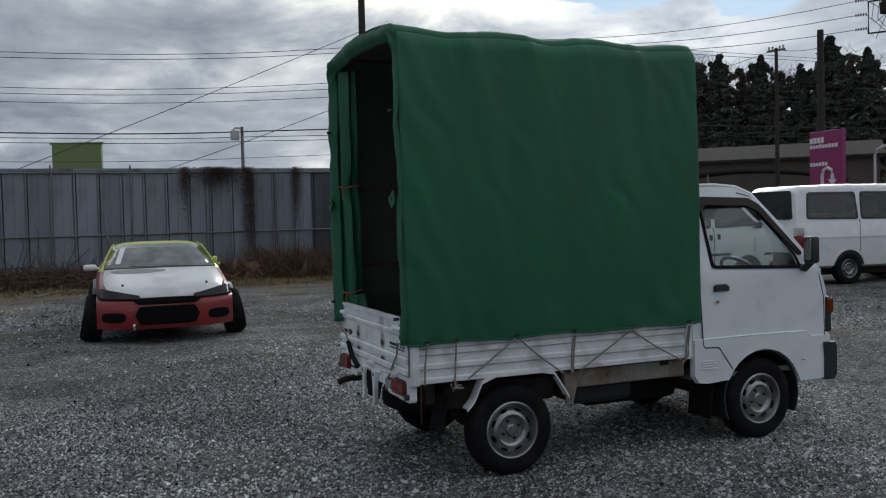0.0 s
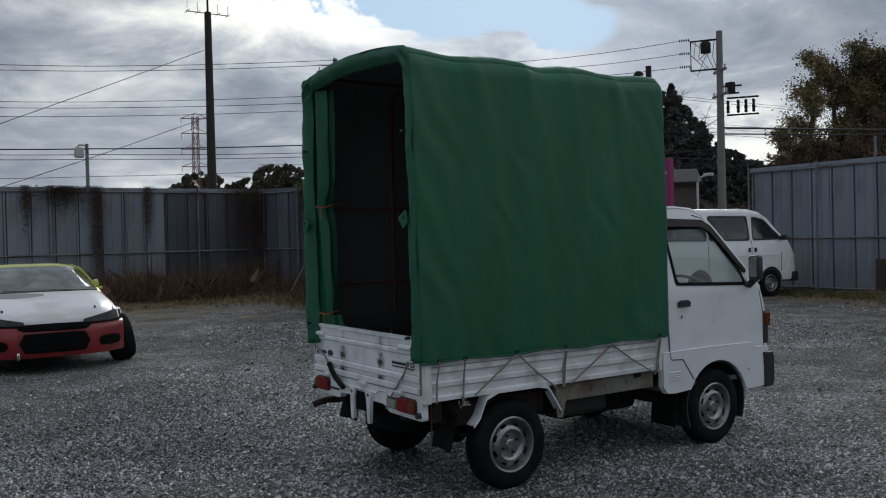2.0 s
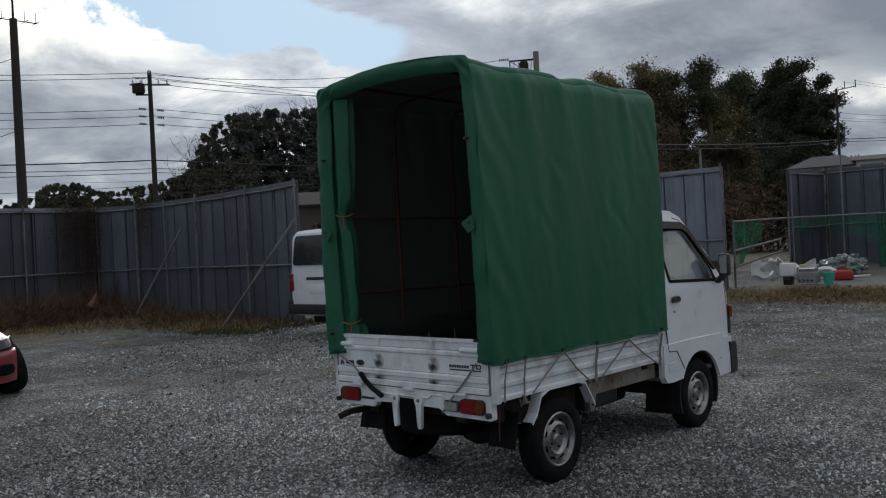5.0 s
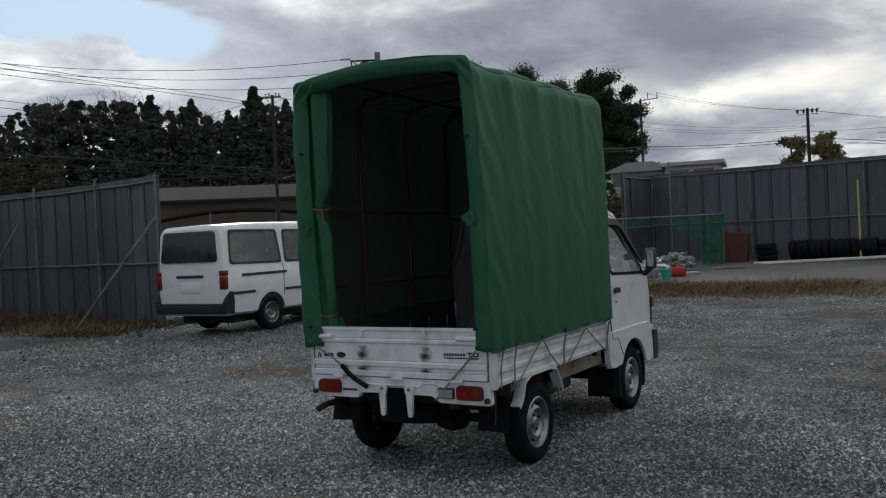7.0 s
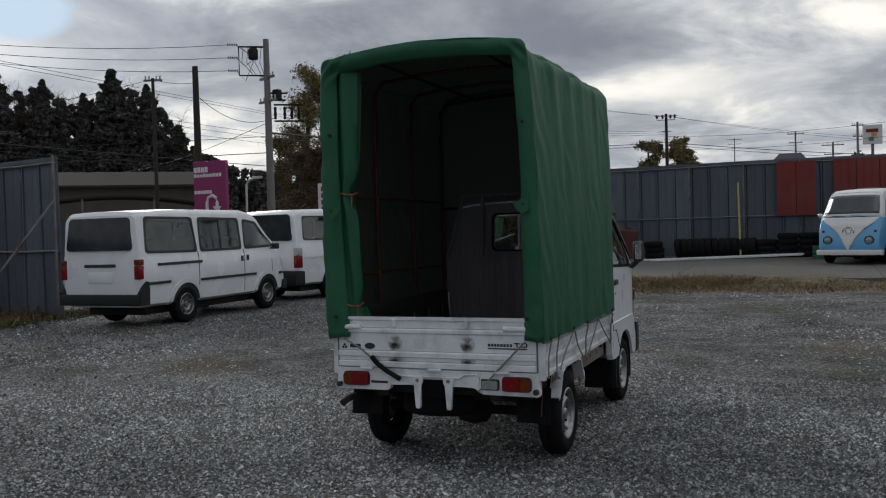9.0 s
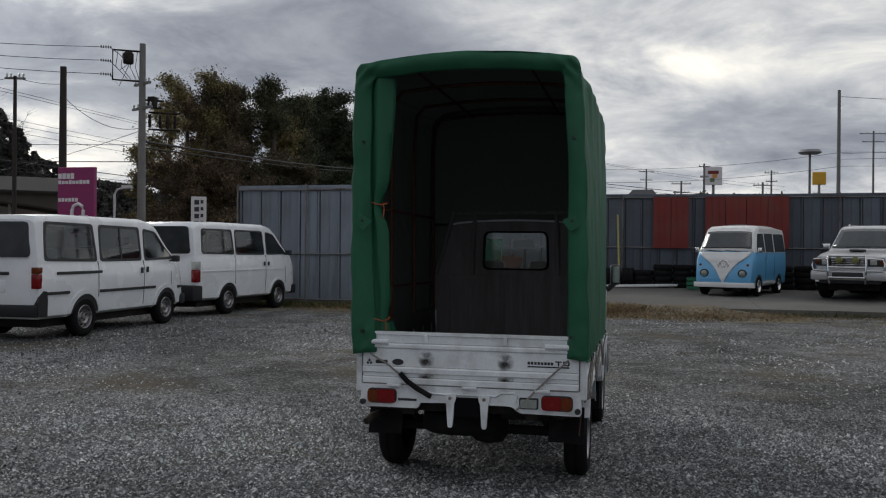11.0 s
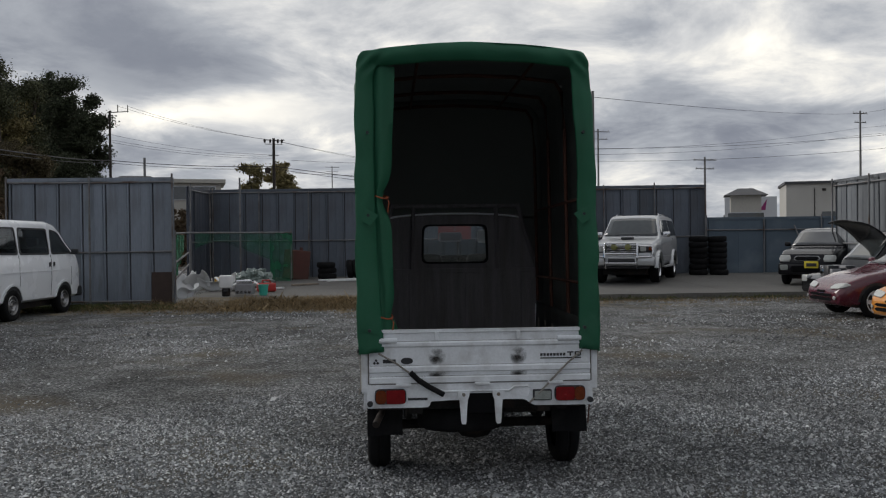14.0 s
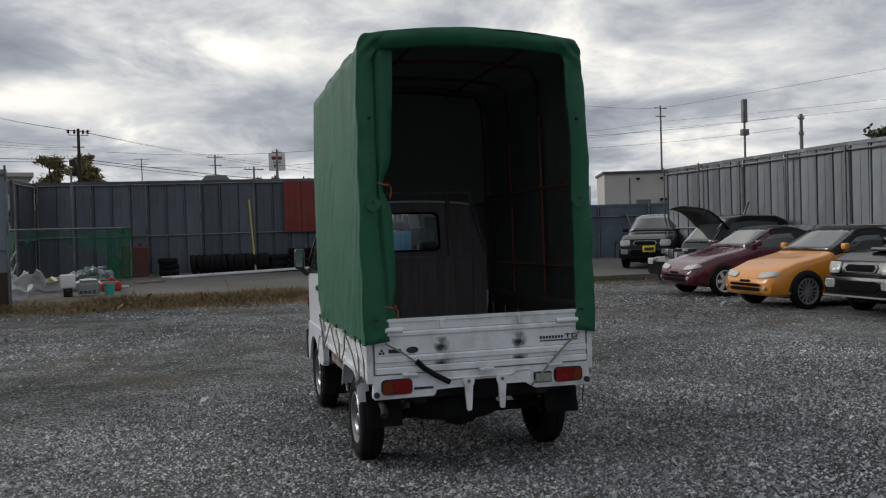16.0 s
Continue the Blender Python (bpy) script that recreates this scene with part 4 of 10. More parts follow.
# chassis
for s in (-1, 1):
    bm = BM()
    box(bm, min(s * 0.34, s * 0.42), max(s * 0.34, s * 0.42), 0.04, 2.9, 0.44, 0.55, bevel=0.008)
    part("frame_rail", bm, "chassis", truck)
    bm = BM()
    box(bm, min(s * 0.60, s * 0.64), max(s * 0.60, s * 0.64), 0.98, 1.86, 0.465, 0.575, bevel=0.008)
    for y in (1.12, 1.3, 1.42, 1.62):
        ring_loft(bm, [circle((s * x, y, 0.525), (1, 0, 0), 0.016, 10) for x in (0.636, 0.646)])
    part("side_rail", bm, "frame_rail", truck, "dusty beige side rail with rusty holes")
    # fender bracket round the rear wheel
    bm = BM()
    arc = [(0.34, 0.425), (0.385, 0.47), (0.435, 0.575), (0.50, 0.606), (0.80, 0.606), (0.885, 0.59), (0.945, 0.50), (0.985, 0.435)]
    ring_loft(bm, [[Vector((s * x, y - (0.018 if i < 3 else 0), z + dz)) for x, dz in ((0.625, 0.0), (0.70, 0.0), (0.70, -0.018), (0.694, -0.018), (0.694, -0.006), (0.625, -0.006))] for i, (y, z) in enumerate(arc)])
    part("wheel_guard", bm, "bedwhite", truck, "white bent-sheet guard over the rear wheel")
    bm = BM()
    ring_loft(bm, [[Vector((s * x, y, z)) for x, y in ((0.655, y0), (0.664, y0), (0.664, y1), (0.655, y1))] for z, y0, y1 in ((0.375, 0.985, 1.025), (0.40, 0.98, 1.035), (0.50, 0.972, 1.060), (0.56, 0.972, 1.060))])
    part("bracket", bm, "frame_rail", truck)
    bm = BM()
    ring_loft(bm, [circle((s * x, 1.006, 0.415), (1, 0, 0), 0.009, 8) for x in (0.660, 0.666)])
    part("bracket_hole", bm, "void", truck)
    # mud flaps
    bm = BM()
    sheet(bm, 5, 6, lambda u, v: Vector((s * lerp(0.46, 0.675, u), 0.235 - 0.05 * v + 0.012 * math.sin(u * 5), lerp(0.50, 0.285, v))))
    mf = part("mud_flap", bm, "rubber", truck)
    mf.modifiers.new("thick", "SOLIDIFY").thickness = 0.006
    bm = BM()
    sheet(bm, 4, 6, lambda u, v: Vector((s * lerp(0.44, 0.665, u), 2.075 - 0.03 * v, lerp(0.45, 0.17, v))))
    mf = part("mud_flap", bm, "rubber", truck)
    mf.modifiers.new("thick", "SOLIDIFY").thickness = 0.006
for y in (0.1, 0.9, 1.7):
    bm = BM()
    box(bm, -0.66, 0.66, y - 0.025, y + 0.025, 0.55, 0.60)
    part("cross_member", bm, "chassis", truck)
bm = BM()
rod(bm, (-0.60, 0.618, 0.265), (0.60, 0.618, 0.265), 0.032, n=12)
lathe(bm, [(0.03, -0.13), (0.085, -0.09), (0.105, 0.0), (0.085, 0.09), (0.03, 0.13)], (0.02, 0.618, 0.265), "x", 16)
part("rear_axle", bm, "chassis", truck, smooth=50)
for s in (-1, 1):
    bm = BM()
    tube(bm, [(s * 0.42, 0.2, 0.46), (s * 0.42, 0.42, 0.35), (s * 0.42, 0.62, 0.315), (s * 0.42, 0.82, 0.35), (s * 0.42, 1.1, 0.45)], 0.022, 6)
    part("leaf_spring", bm, "chassis", truck)
# rear cross beam, and an added dark box where the chassis lies in shade
bm = BM()
box(bm, -0.62, 0.62, 0.10, 0.16, 0.455, 0.575, bevel=0.008)
part("rear_beam", bm, "chassis", truck)
bm = BM()
box(bm, 0.16, 0.58, 0.22, 0.95, 0.40, 0.55, bevel=0.02)
part("under_tray", bm, "chassis", truck)
# spare wheel below the tail
bm = BM()
lathe(bm, [(0.10, -0.05), (0.18, -0.06), (0.23, -0.072), (0.265, -0.055), (0.275, -0.02), (0.275, 0.02), (0.265, 0.055), (0.23, 0.072), (0.10, 0.05)], (-0.09, 0.37, 0.358), "z", 32)
bmesh.ops.rotate(bm, verts=bm.verts, cent=(-0.1, 0.36, 0.358), matrix=Matrix.Rotation(radians(-5), 3, "X"))
part("spare_wheel", bm, "rubber", truck, "spare wheel slung below the bed", smooth=50)
# exhaust, gearbox, tanks
bm = BM()
tube(bm, [(-0.30, 0.9, 0.36), (-0.52, 0.5, 0.40), (-0.58, 0.25, 0.42), (-0.60, 0.04, 0.425), (-0.61, -0.02, 0.415), (-0.62, -0.055, 0.40)], 0.022, 8)
part("exhaust_pipe", bm, "chassis", truck, smooth=50)
bm = BM()
ring_loft(bm, [circle((-0.25, y, 0.34), (0, 1, 0), r, 14) for y, r in ((0.95, 0.03), (0.99, 0.075), (1.45, 0.075), (1.49, 0.03))])
part("muffler", bm, "chassis", truck, smooth=50)
bm = BM()
box(bm, -0.22, 0.26, 1.35, 2.1, 0.24, 0.46, bevel=0.05)
box(bm, -0.5, 0.5, 2.05, 2.9, 0.30, 0.44, bevel=0.03)
part("engine_block", bm, "chassis", truck)
bm = BM()
box(bm, 0.22, 0.52, 1.12, 1.55, 0.33, 0.46, bevel=0.03)
part("fuel_tank", bm, "blackplastic", truck)
bm = BM()
tube(bm, [(0.66, 0.06, 0.58), (0.665, 0.055, 0.48), (0.655, 0.06, 0.36)], 0.004, 5)
part("loose_wire", bm, "rust_pipe", truck)
# deck
bm = BM()
box(bm, -0.665, 0.665, 0.02, BED1, FLOOR - 0.03, FLOOR)
for k in range(9):
    x = -0.6 + k * 0.15
    box(bm, x - 0.02, x + 0.02, 0.03, BED1 - 0.02, FLOOR, FLOOR + 0.006)
part("deck", bm, "deck", truck)
for s in (-1, 1):
    for y in (0.618, 2.445):
        wheel(truck, s * 0.606, y, 0.265, 0.145, s, 0.165)


# cab
def cab_warp(x, y, z, s=1.0):
    """Sides lean in above the belt and draw in towards the nose."""
    k = max(0.0, z - 1.10)
    x = x - 0.22 * k - 0.12 * max(0.0, k - 0.44)
    x -= 0.30 * max(0.0, y - 2.72) ** 2 * (1.0 if z > 0.5 else 0.6)
    return Vector((s * x, y, z))


ARCH = [(2.455 + 0.315 * math.cos(math.pi * k / 14), 0.285 + 0.31 * math.sin(math.pi * k / 14)) for k in range(15)]
WIN = rounded([(2.02, 1.545), (2.055, 1.138), (2.80, 1.108), (2.76, 1.20), (2.47, 1.535), (2.40, 1.548)], 0.03)
SIDE = [(1.90, 1.665), (1.895, 0.46), (1.93, 0.415), (2.02, 0.405)] + [(y, z) for y, z in ARCH[::-1] if z > 0.40] + [(2.765, 0.352), (3.02, 0.352), (3.075, 0.40), (3.075, 0.62), (3.068, 0.80), (3.05, 0.95), (2.99, 1.075), (2.47, 1.62), (2.36, 1.665)]
ARCH_EDGE = [(2.455 + 0.33 * math.cos(math.pi * k / 14), 0.285 + 0.325 * math.sin(math.pi * k / 14)) for k in range(3, 12)][::-1]
DOOR = [(1.955, 1.615), (1.950, 1.50), (1.962, 1.20), (1.966, 0.66), (1.98, 0.640), (2.09, 0.634)] + [(y, z) for y, z in ARCH_EDGE] + [(2.78, 0.500), (3.0, 0.505), (3.018, 0.64), (3.012, 0.90), (2.965, 1.06), (2.455, 1.60), (2.36, 1.622)]
LEDGE = [(1.902, 0.690), (1.899, 0.462), (1.934, 0.419), (2.02, 0.410)] + [(y, z) for y, z in ARCH[::-1] if z > 0.40] + [(2.768, 0.357), (3.018, 0.357), (3.068, 0.402), (3.068, 0.640), (2.87, 0.650), (2.82, 0.688), (2.6, 0.692)]
def bent_plate(outer, holes, base, d0, d1, sgn):
    """A flat cut-out sliced into strips and then bent to the cab's side."""
    bm = BM()
    plate(bm, outer, holes, lambda u, v, d: Vector((d, u, v)), d0, d1)
    for axis, cuts in ((2, (0.5, 0.6, 0.69, 0.8, 0.95, 1.05, 1.10, 1.15, 1.2, 1.3, 1.4, 1.5, 1.545, 1.6)), (1, (2.1, 2.3, 2.5, 2.65, 2.75, 2.82, 2.88, 2.94, 3.0, 3.04))):
        for c in cuts:
            co, no = [0, 0, 0], [0, 0, 0]
            co[axis], no[axis] = c, 1
            bmesh.ops.bisect_plane(bm, geom=bm.verts[:] + bm.edges[:] + bm.faces[:], plane_co=co, plane_no=no)
    for v in bm.verts:
        v.co = cab_warp(base + v.co.x, v.co.y, v.co.z, sgn)
    return bm


for s in (-1, 1):
    bm = BM()
    win_big = [(y + (0.012 if y > 2.4 else -0.012), z + (0.012 if z > 1.3 else -0.012)) for y, z in WIN]
    part("cab_side", bent_plate(SIDE, [win_big], 0.672, -0.02, 0.008, s), "white", truck, smooth=30)
    door = part("cab_door", bent_plate(DOOR, [WIN], 0.676, 0.0, 0.009, s), "white", truck, "white cab door with a black pull handle", smooth=30)
    part("lower_panel", bent_plate(LEDGE, [], 0.682, 0.0, 0.015, s), "white", door, smooth=30)
    bm = BM()
    tube(bm, [cab_warp(0.6862 + (0.011 if z < 0.69 else 0), y, z, s) for y, z in DOOR[:7]], 0.0042, 5)
    tube(bm, [cab_warp(0.6845, y, z, s) for y, z in DOOR[-6:]] , 0.004, 5)
    tube(bm, [cab_warp(0.6968, y, z, s) for y, z in ((2.78, 0.497), (3.06, 0.503))], 0.0035, 5)
    part("door_gap", bm, "badge", door, "dark gap round the door")
    bm = BM()
    ring_loft(bm, [[cab_warp(0.694, 2.055 + a, 1.012 + b, s) + Vector((s * e, 0, 0)) for a, b, e in ((0, -0.022, 0), (0.12, -0.022, 0), (0.12, 0.014, 0), (0.1, 0.026, 0), (0.02, 0.026, 0), (0, 0.014, 0))],
                   [cab_warp(0.694, 2.055 + a, 1.012 + b, s) + Vector((s * e, 0, 0)) for a, b, e in ((0.006, -0.014, 0.014), (0.114, -0.014, 0.014), (0.114, 0.010, 0.014), (0.1, 0.020, 0.014), (0.02, 0.020, 0.014), (0.006, 0.010, 0.014))]])
    part("door_handle", bm, "blackplastic", door)
    bm = BM()
    ring_loft(bm, [circle(cab_warp(0.692, 2.085, 0.925, s) + Vector((s * e, 0, 0)), (s, 0, 0), 0.011, 12) for e in (0, 0.006)])
    part("key_lock", bm, "chrome", door)
    # glass and its black seal
    bm = BM()
    plate(bm, WIN, [], lambda u, v, d: cab_warp(0.676 + d, u, v, s), 0.0, 0.004)
    g = part("window_pane", bm, "glass", door)
    g.visible_shadow = False
    inner = [(lerp(y, 2.4, 0.055), lerp(z, 1.33, 0.11)) for y, z in WIN]
    bm = BM()
    plate(bm, WIN, [inner], lambda u, v, d: cab_warp(0.683 + d, u, v, s), 0.0, 0.010)
    part("window_seal", bm, "rubber", door)
    bm = BM()
    tube(bm, [cab_warp(0.6925, y, z, s) for y, z in ((1.915, 0.691), (2.3, 0.694), (2.6, 0.692), (2.82, 0.688), (2.87, 0.650), (3.0, 0.643))], 0.0065, 6)
    part("door_crease", bm, "white", door, smooth=60)
    # rain visor
    bm = BM()
    vis = [(1.985, 1.50), (1.99, 1.582), (2.05, 1.600), (2.42, 1.588), (2.50, 1.545), (2.80, 1.215), (2.775, 1.195), (2.48, 1.500), (2.40, 1.535), (2.06, 1.545), (2.03, 1.50)]
    plate(bm, rounded(vis, 0.012, 2), [], lambda u, v, d: cab_warp(0.695 + d, u, v, s), 0.0, 0.018)
    part("rain_visor", bm, "rain_visor", door, "dark smoked rain visor")
    # sill vents and lower seam
    bm = BM()
    for k in range(4):
        z = 0.552 - k * 0.016
        box(bm, min(s * 0.690, s * 0.702), max(s * 0.690, s * 0.702), 1.955, 2.075, z - 0.005, z + 0.005, bevel=0.002)
    part("air_vent", bm, "white", truck)
    # wheel arch liner
    bm = BM()
    ring_loft(bm, [[Vector((s * x, 2.455 + (0.312 - e) * math.cos(math.pi * k / 14), 0.285 + (0.308 - e) * math.sin(math.pi * k / 14))) for x, e in ((0.42, 0.0), (0.676, 0.0), (0.676, 0.012), (0.42, 0.012))] for k in range(-2, 17)])
    part("arch_liner", bm, "blackplastic", truck)
    # mirror
    mir = new("door_mirror")
    mir.parent = truck
    bm = BM()
    box(bm, min(s * 0.715, s * 0.80), max(s * 0.715, s * 0.80), 2.77, 2.85, 1.145, 1.325, bevel=0.022, seg=3)
    part("shell", bm, "blackplastic", mir, smooth=50)
    bm = BM()
    plate(bm, rounded([(s * 0.737, 1.168), (s * 0.795, 1.168), (s * 0.795, 1.312), (s * 0.737, 1.312)], 0.014), [], lambda u, v, d: Vector((u, d, v)), 2.764, 2.769)
    part("mirror_glass", bm, "chrome", mir)
    bm = BM()
    tube(bm, [(s * 0.75, 2.82, 1.16), (s * 0.70, 2.81, 1.11), (s * 0.655, 2.79, 1.12)], 0.026, 8)
    part("mirror_arm", bm, "blackplastic", mir)
    # indicator at the nose
    bm = BM()
    box(bm, min(s * 0.60, s * 0.655), max(s * 0.60, s * 0.655), 3.03, 3.09, 0.66, 0.905, bevel=0.012)
    lampbox = part("lamp_housing", bm, "blackplastic", truck)
    bm = BM()
    box(bm, min(s * 0.61, s * 0.668), max(s * 0.61, s * 0.668), 3.04, 3.10, 0.79, 0.895, bevel=0.012)
    part("indicator", bm, "amber_lamp", lampbox)
# front, roof, back, floor
bm = BM()
ring_loft(bm, [[Vector((x * cab_warp(0.672, y, z).x, y + bulge * (1 - x * x), z)) for x in (-1, -0.75, -0.4, 0, 0.4, 0.75, 1)] for y, z, bulge in ((2.985, 1.075, 0.06), (3.04, 0.95, 0.06), (3.065, 0.78, 0.055), (3.072, 0.62, 0.05), (3.07, 0.36, 0.05))], closed=False, cap0=False, cap1=False)
fr = part("front_panel", bm, "white", truck, smooth=50)
fr.modifiers.new("thick", "SOLIDIFY").thickness = 0.012
bm = BM()
ring_loft(bm, [[Vector((x * cab_warp(0.668, y, 1.665).x, y, z + 0.022 * (1 - x * x) - 0.012 * abs(x) ** 6)) for x in (-1, -0.97, -0.85, -0.6, -0.3, 0, 0.3, 0.6, 0.85, 0.97, 1)] for y, z in ((1.89, 1.672), (2.0, 1.682), (2.2, 1.684), (2.36, 1.672), (2.47, 1.628))], closed=False, cap0=False, cap1=False)
rf = part("cab_roof", bm, "white", truck, smooth=50)
rf.modifiers.new("thick", "SOLIDIFY").thickness = 0.015
for s in (-1, 1):
    bm = BM()
    tube(bm, [cab_warp(0.668, y, z, s) + Vector((0, 0, 0.006)) for y, z in ((1.90, 1.665), (2.2, 1.670), (2.37, 1.655), (2.48, 1.610), (2.75, 1.325), (2.99, 1.075))], 0.014, 6)
    part("drip_rail", bm, "white", truck, smooth=60)
bm = BM()
ring_loft(bm, [[Vector((x * (cab_warp(0.66, y, z).x), y + bulge * (1 - x * x), z)) for x in (-1, -0.7, -0.35, 0, 0.35, 0.7, 1)] for y, z, bulge in ((2.475, 1.615, 0.03), (2.73, 1.35, 0.05), (2.985, 1.08, 0.06))], closed=False, cap0=False, cap1=False)
ws = part("windscreen", bm, "glass", truck, smooth=60)
ws.visible_shadow = False
# bulkhead with its window
bm = BM()
back = [(-0.66, 0.58), (0.66, 0.58), (0.655, 1.20), (0.60, 1.38), (0.52, 1.68), (-0.52, 1.68), (-0.60, 1.38), (-0.655, 1.20)]
RW = rounded([(-0.252, 1.300), (0.254, 1.300), (0.245, 1.585), (-0.243, 1.585)], 0.05)
plate(bm, back, [RW], lambda u, v, d: Vector((u, d, v)), 1.895, 1.915)
part("cab_back", bm, "bulkhead", truck, "grey panelled cab back with a small rounded window")
bm = BM()
plate(bm, [(u * 1.07, lerp(1.443, v, 1.10)) for u, v in RW], [RW], lambda u, v, d: Vector((u, d, v)), 1.880, 1.90)
part("rear_window_seal", bm, "rubber", truck)
bm = BM()
plate(bm, RW, [], lambda u, v, d: Vector((u, d, v)), 1.903, 1.907)
g = part("rear_window_pane", bm, "glass", truck)
g.visible_shadow = False
bm = BM()
box(bm, -0.67, 0.67, 1.862, 1.888, FLOOR, 1.222)
head = part("head_board", bm, "bulkhead", truck, "grey boarded front of the bed")
for k in range(9):
    x = -0.6 + 0.15 * k
    bm = BM()
    box(bm, x - 0.070, x + 0.070, 1.855, 1.864, FLOOR, 1.213, bevel=0.002, seg=1)
    part("board", bm, "bulkhead", head)
bm = BM()
box(bm, -0.675, 0.675, 1.848, 1.90, 1.212, 1.245, bevel=0.004)
part("top_rail", bm, "bulkhead", head)
bm = BM()
for a, b in (((-0.665, 1.24), (-0.60, 1.40)), ((-0.60, 1.40), (-0.50, 1.76)), ((0.668, 1.24), (0.605, 1.40)), ((0.605, 1.40), (0.505, 1.76)), ((-0.505, 1.745), (0.505, 1.745)), ((-0.345, 1.24), (-0.33, 1.745)), ((0.345, 1.24), (0.33, 1.745))):
    rod(bm, (a[0], 1.862, a[1]), (b[0], 1.862, b[1]), 0.016, n=8)
part("guard_frame", bm, "bulkhead", truck, "grey welded guard frame behind the cab")
bm = BM()
box(bm, -0.655, 0.655, 1.91, 3.0, 0.43, 0.46)
box(bm, -0.63, 0.63, 2.74, 2.98, 0.70, 1.075, bevel=0.04)
part("dashboard", bm, "interior", truck)
for sx in (-0.33, 0.33):
    seat = new("seat")
    seat.parent = truck
    bm = BM()
    box(bm, sx - 0.24, sx + 0.24, 2.0, 2.44, 0.72, 0.86, bevel=0.04)
    part("cushion", bm, "interior", seat, smooth=50)
    bm = BM()
    box(bm, sx - 0.23, sx + 0.23, 1.93, 2.03, 0.84, 1.36, bevel=0.04, m=None)
    part("seat_back", bm, "interior", seat, smooth=50)
bm = BM()
ring = [Vector((0.33 + 0.17 * math.cos(a * math.pi / 12), 2.60 - 0.10 * math.sin(a * math.pi / 12), 1.08 + 0.10 * math.sin(a * math.pi / 12))) for a in range(25)]
tube(bm, ring, 0.013, 6)
rod(bm, (0.33, 2.60, 1.08), (0.33, 2.8, 0.92), 0.02)
box(bm, 0.20, 0.46, 2.585, 2.61, 1.06, 1.09)
part("steering_wheel", bm, "blackplastic", truck)
bm = BM()
box(bm, -0.10, 0.10, 2.36, 2.40, 1.46, 1.54, bevel=0.02)
part("rear_view_mirror", bm, "interior", truck)
bm = BM()
box(bm, 0.22, 0.52, 2.22, 2.25, 1.45, 1.56, bevel=0.015)
part("sun_visor", bm, "headliner", truck)
# front bumper
bm = BM()
ring_loft(bm, [[Vector((x * (0.695 - 0.03 * max(0, dy)), 3.085 + dy - 0.05 * abs(x) ** 4, z)) for dy, z in ((-0.05, 0.60), (0.045, 0.595), (0.06, 0.56), (0.06, 0.38), (0.04, 0.345), (-0.05, 0.345))] for x in (-1, -0.96, -0.8, -0.4, 0, 0.4, 0.8, 0.96, 1)])
part("front_bumper", bm, "blackplastic", truck, smooth=40)
for s in (-1, 1):
    bm = BM()
    box(bm, min(s * 0.40, s * 0.60), max(s * 0.40, s * 0.60), 3.09, 3.125, 0.74, 0.89, bevel=0.02)
    part("head_lamp", bm, "clear_lamp", truck)


# ---- tarpaulin cover ----
cover = thing("truck_bed_cover", pose(0, 0, 0), "green vinyl tarpaulin cover roped over the truck bed, rear open", "tarpaulin")
TOP_Z = 2.572
CENTRE = Vector((0, 0.95, 1.6))


def shade_inner_face(ob):
    """Give a sheet its thickness inwards and a darker inner face that paints in the interior's shade."""
    me = ob.data
    p = me.polygons[len(me.polygons) // 2]
    out = (p.center - CENTRE).dot(p.normal)
    md = ob.modifiers.new("thick", "SOLIDIFY")
    md.thickness, md.offset = 0.004, -1.0
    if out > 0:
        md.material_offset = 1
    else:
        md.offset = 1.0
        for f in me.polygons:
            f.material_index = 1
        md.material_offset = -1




def fold(y, z, k):
    """Shallow upright folds of the cloth."""
    d = 0.016 * noise.noise(Vector((y * 3.3 + k, z * 0.45, k))) + 0.006 * noise.noise(Vector((y * 8.0 + 0.8 * z, z * 1.3, k + 4)))
    d += 0.003 * noise.noise(Vector((y * 19 + z * 5, z * 9 - y * 3, k + 9)))
    for zc in (1.16, 1.52, 1.95, 2.28):
        d += 0.0016 * (0.5 + noise.noise(Vector((y * 2, zc, k)))) * math.exp(-((z - zc - 0.012 * math.sin(y * 3)) / 0.010) ** 2)
    d += 0.007 * max(0.0, noise.noise(Vector((y * 2.1, z * 2.1, k + 20)))) * math.sin(34 * (y * 0.85 + z * 0.5) + 3 * noise.noise(Vector((y * 5, z * 5, k))))
    rear = max(0.0, 1 - (y + 0.035) / 0.34)
    d += 0.012 * rear * math.sin((z * 0.8 + y * 1.6) * 19 + 2.5 * noise.noise(Vector((y * 4, z * 3, k))))
    near_top = max(0.0, (z - 1.9) / 0.67)
    for c in (0.38, 0.78, 1.12, 1.5):
        w = 0.045 + 0.05 * (1 - near_top)
        d += 0.022 * near_top * math.exp(-((y - c - 0.10 * (2.56 - z)) / w) ** 2)
    low = max(0.0, (1.05 - z) / 0.25)
    d += 0.026 * low * math.sin(y * 17 + k) * noise.noise(Vector((y * 5, z * 4, 2 + k)))
    return d * (0.40 + 0.60 * min(1.0, max(0.0, (y + 0.035) / 0.35)))


def top_edge(y):
    sag = 0.0
    for a, b in ((0.03, 0.62), (0.62, 1.24), (1.24, 1.86)):
        if a <= y <= b:
            sag = 0.020 * math.sin(math.pi * (y - a) / (b - a)) ** 2
    return TOP_Z - 0.012 * y - sag


def side_x(s, z, y):
    t = (z - 0.80) / (TOP_Z - 0.80)
    if s > 0:
        return lerp(0.712, lerp(0.655, 0.692, y / 1.88), t)
    return lerp(-0.712, lerp(-0.715, -0.70, y / 1.88), t)


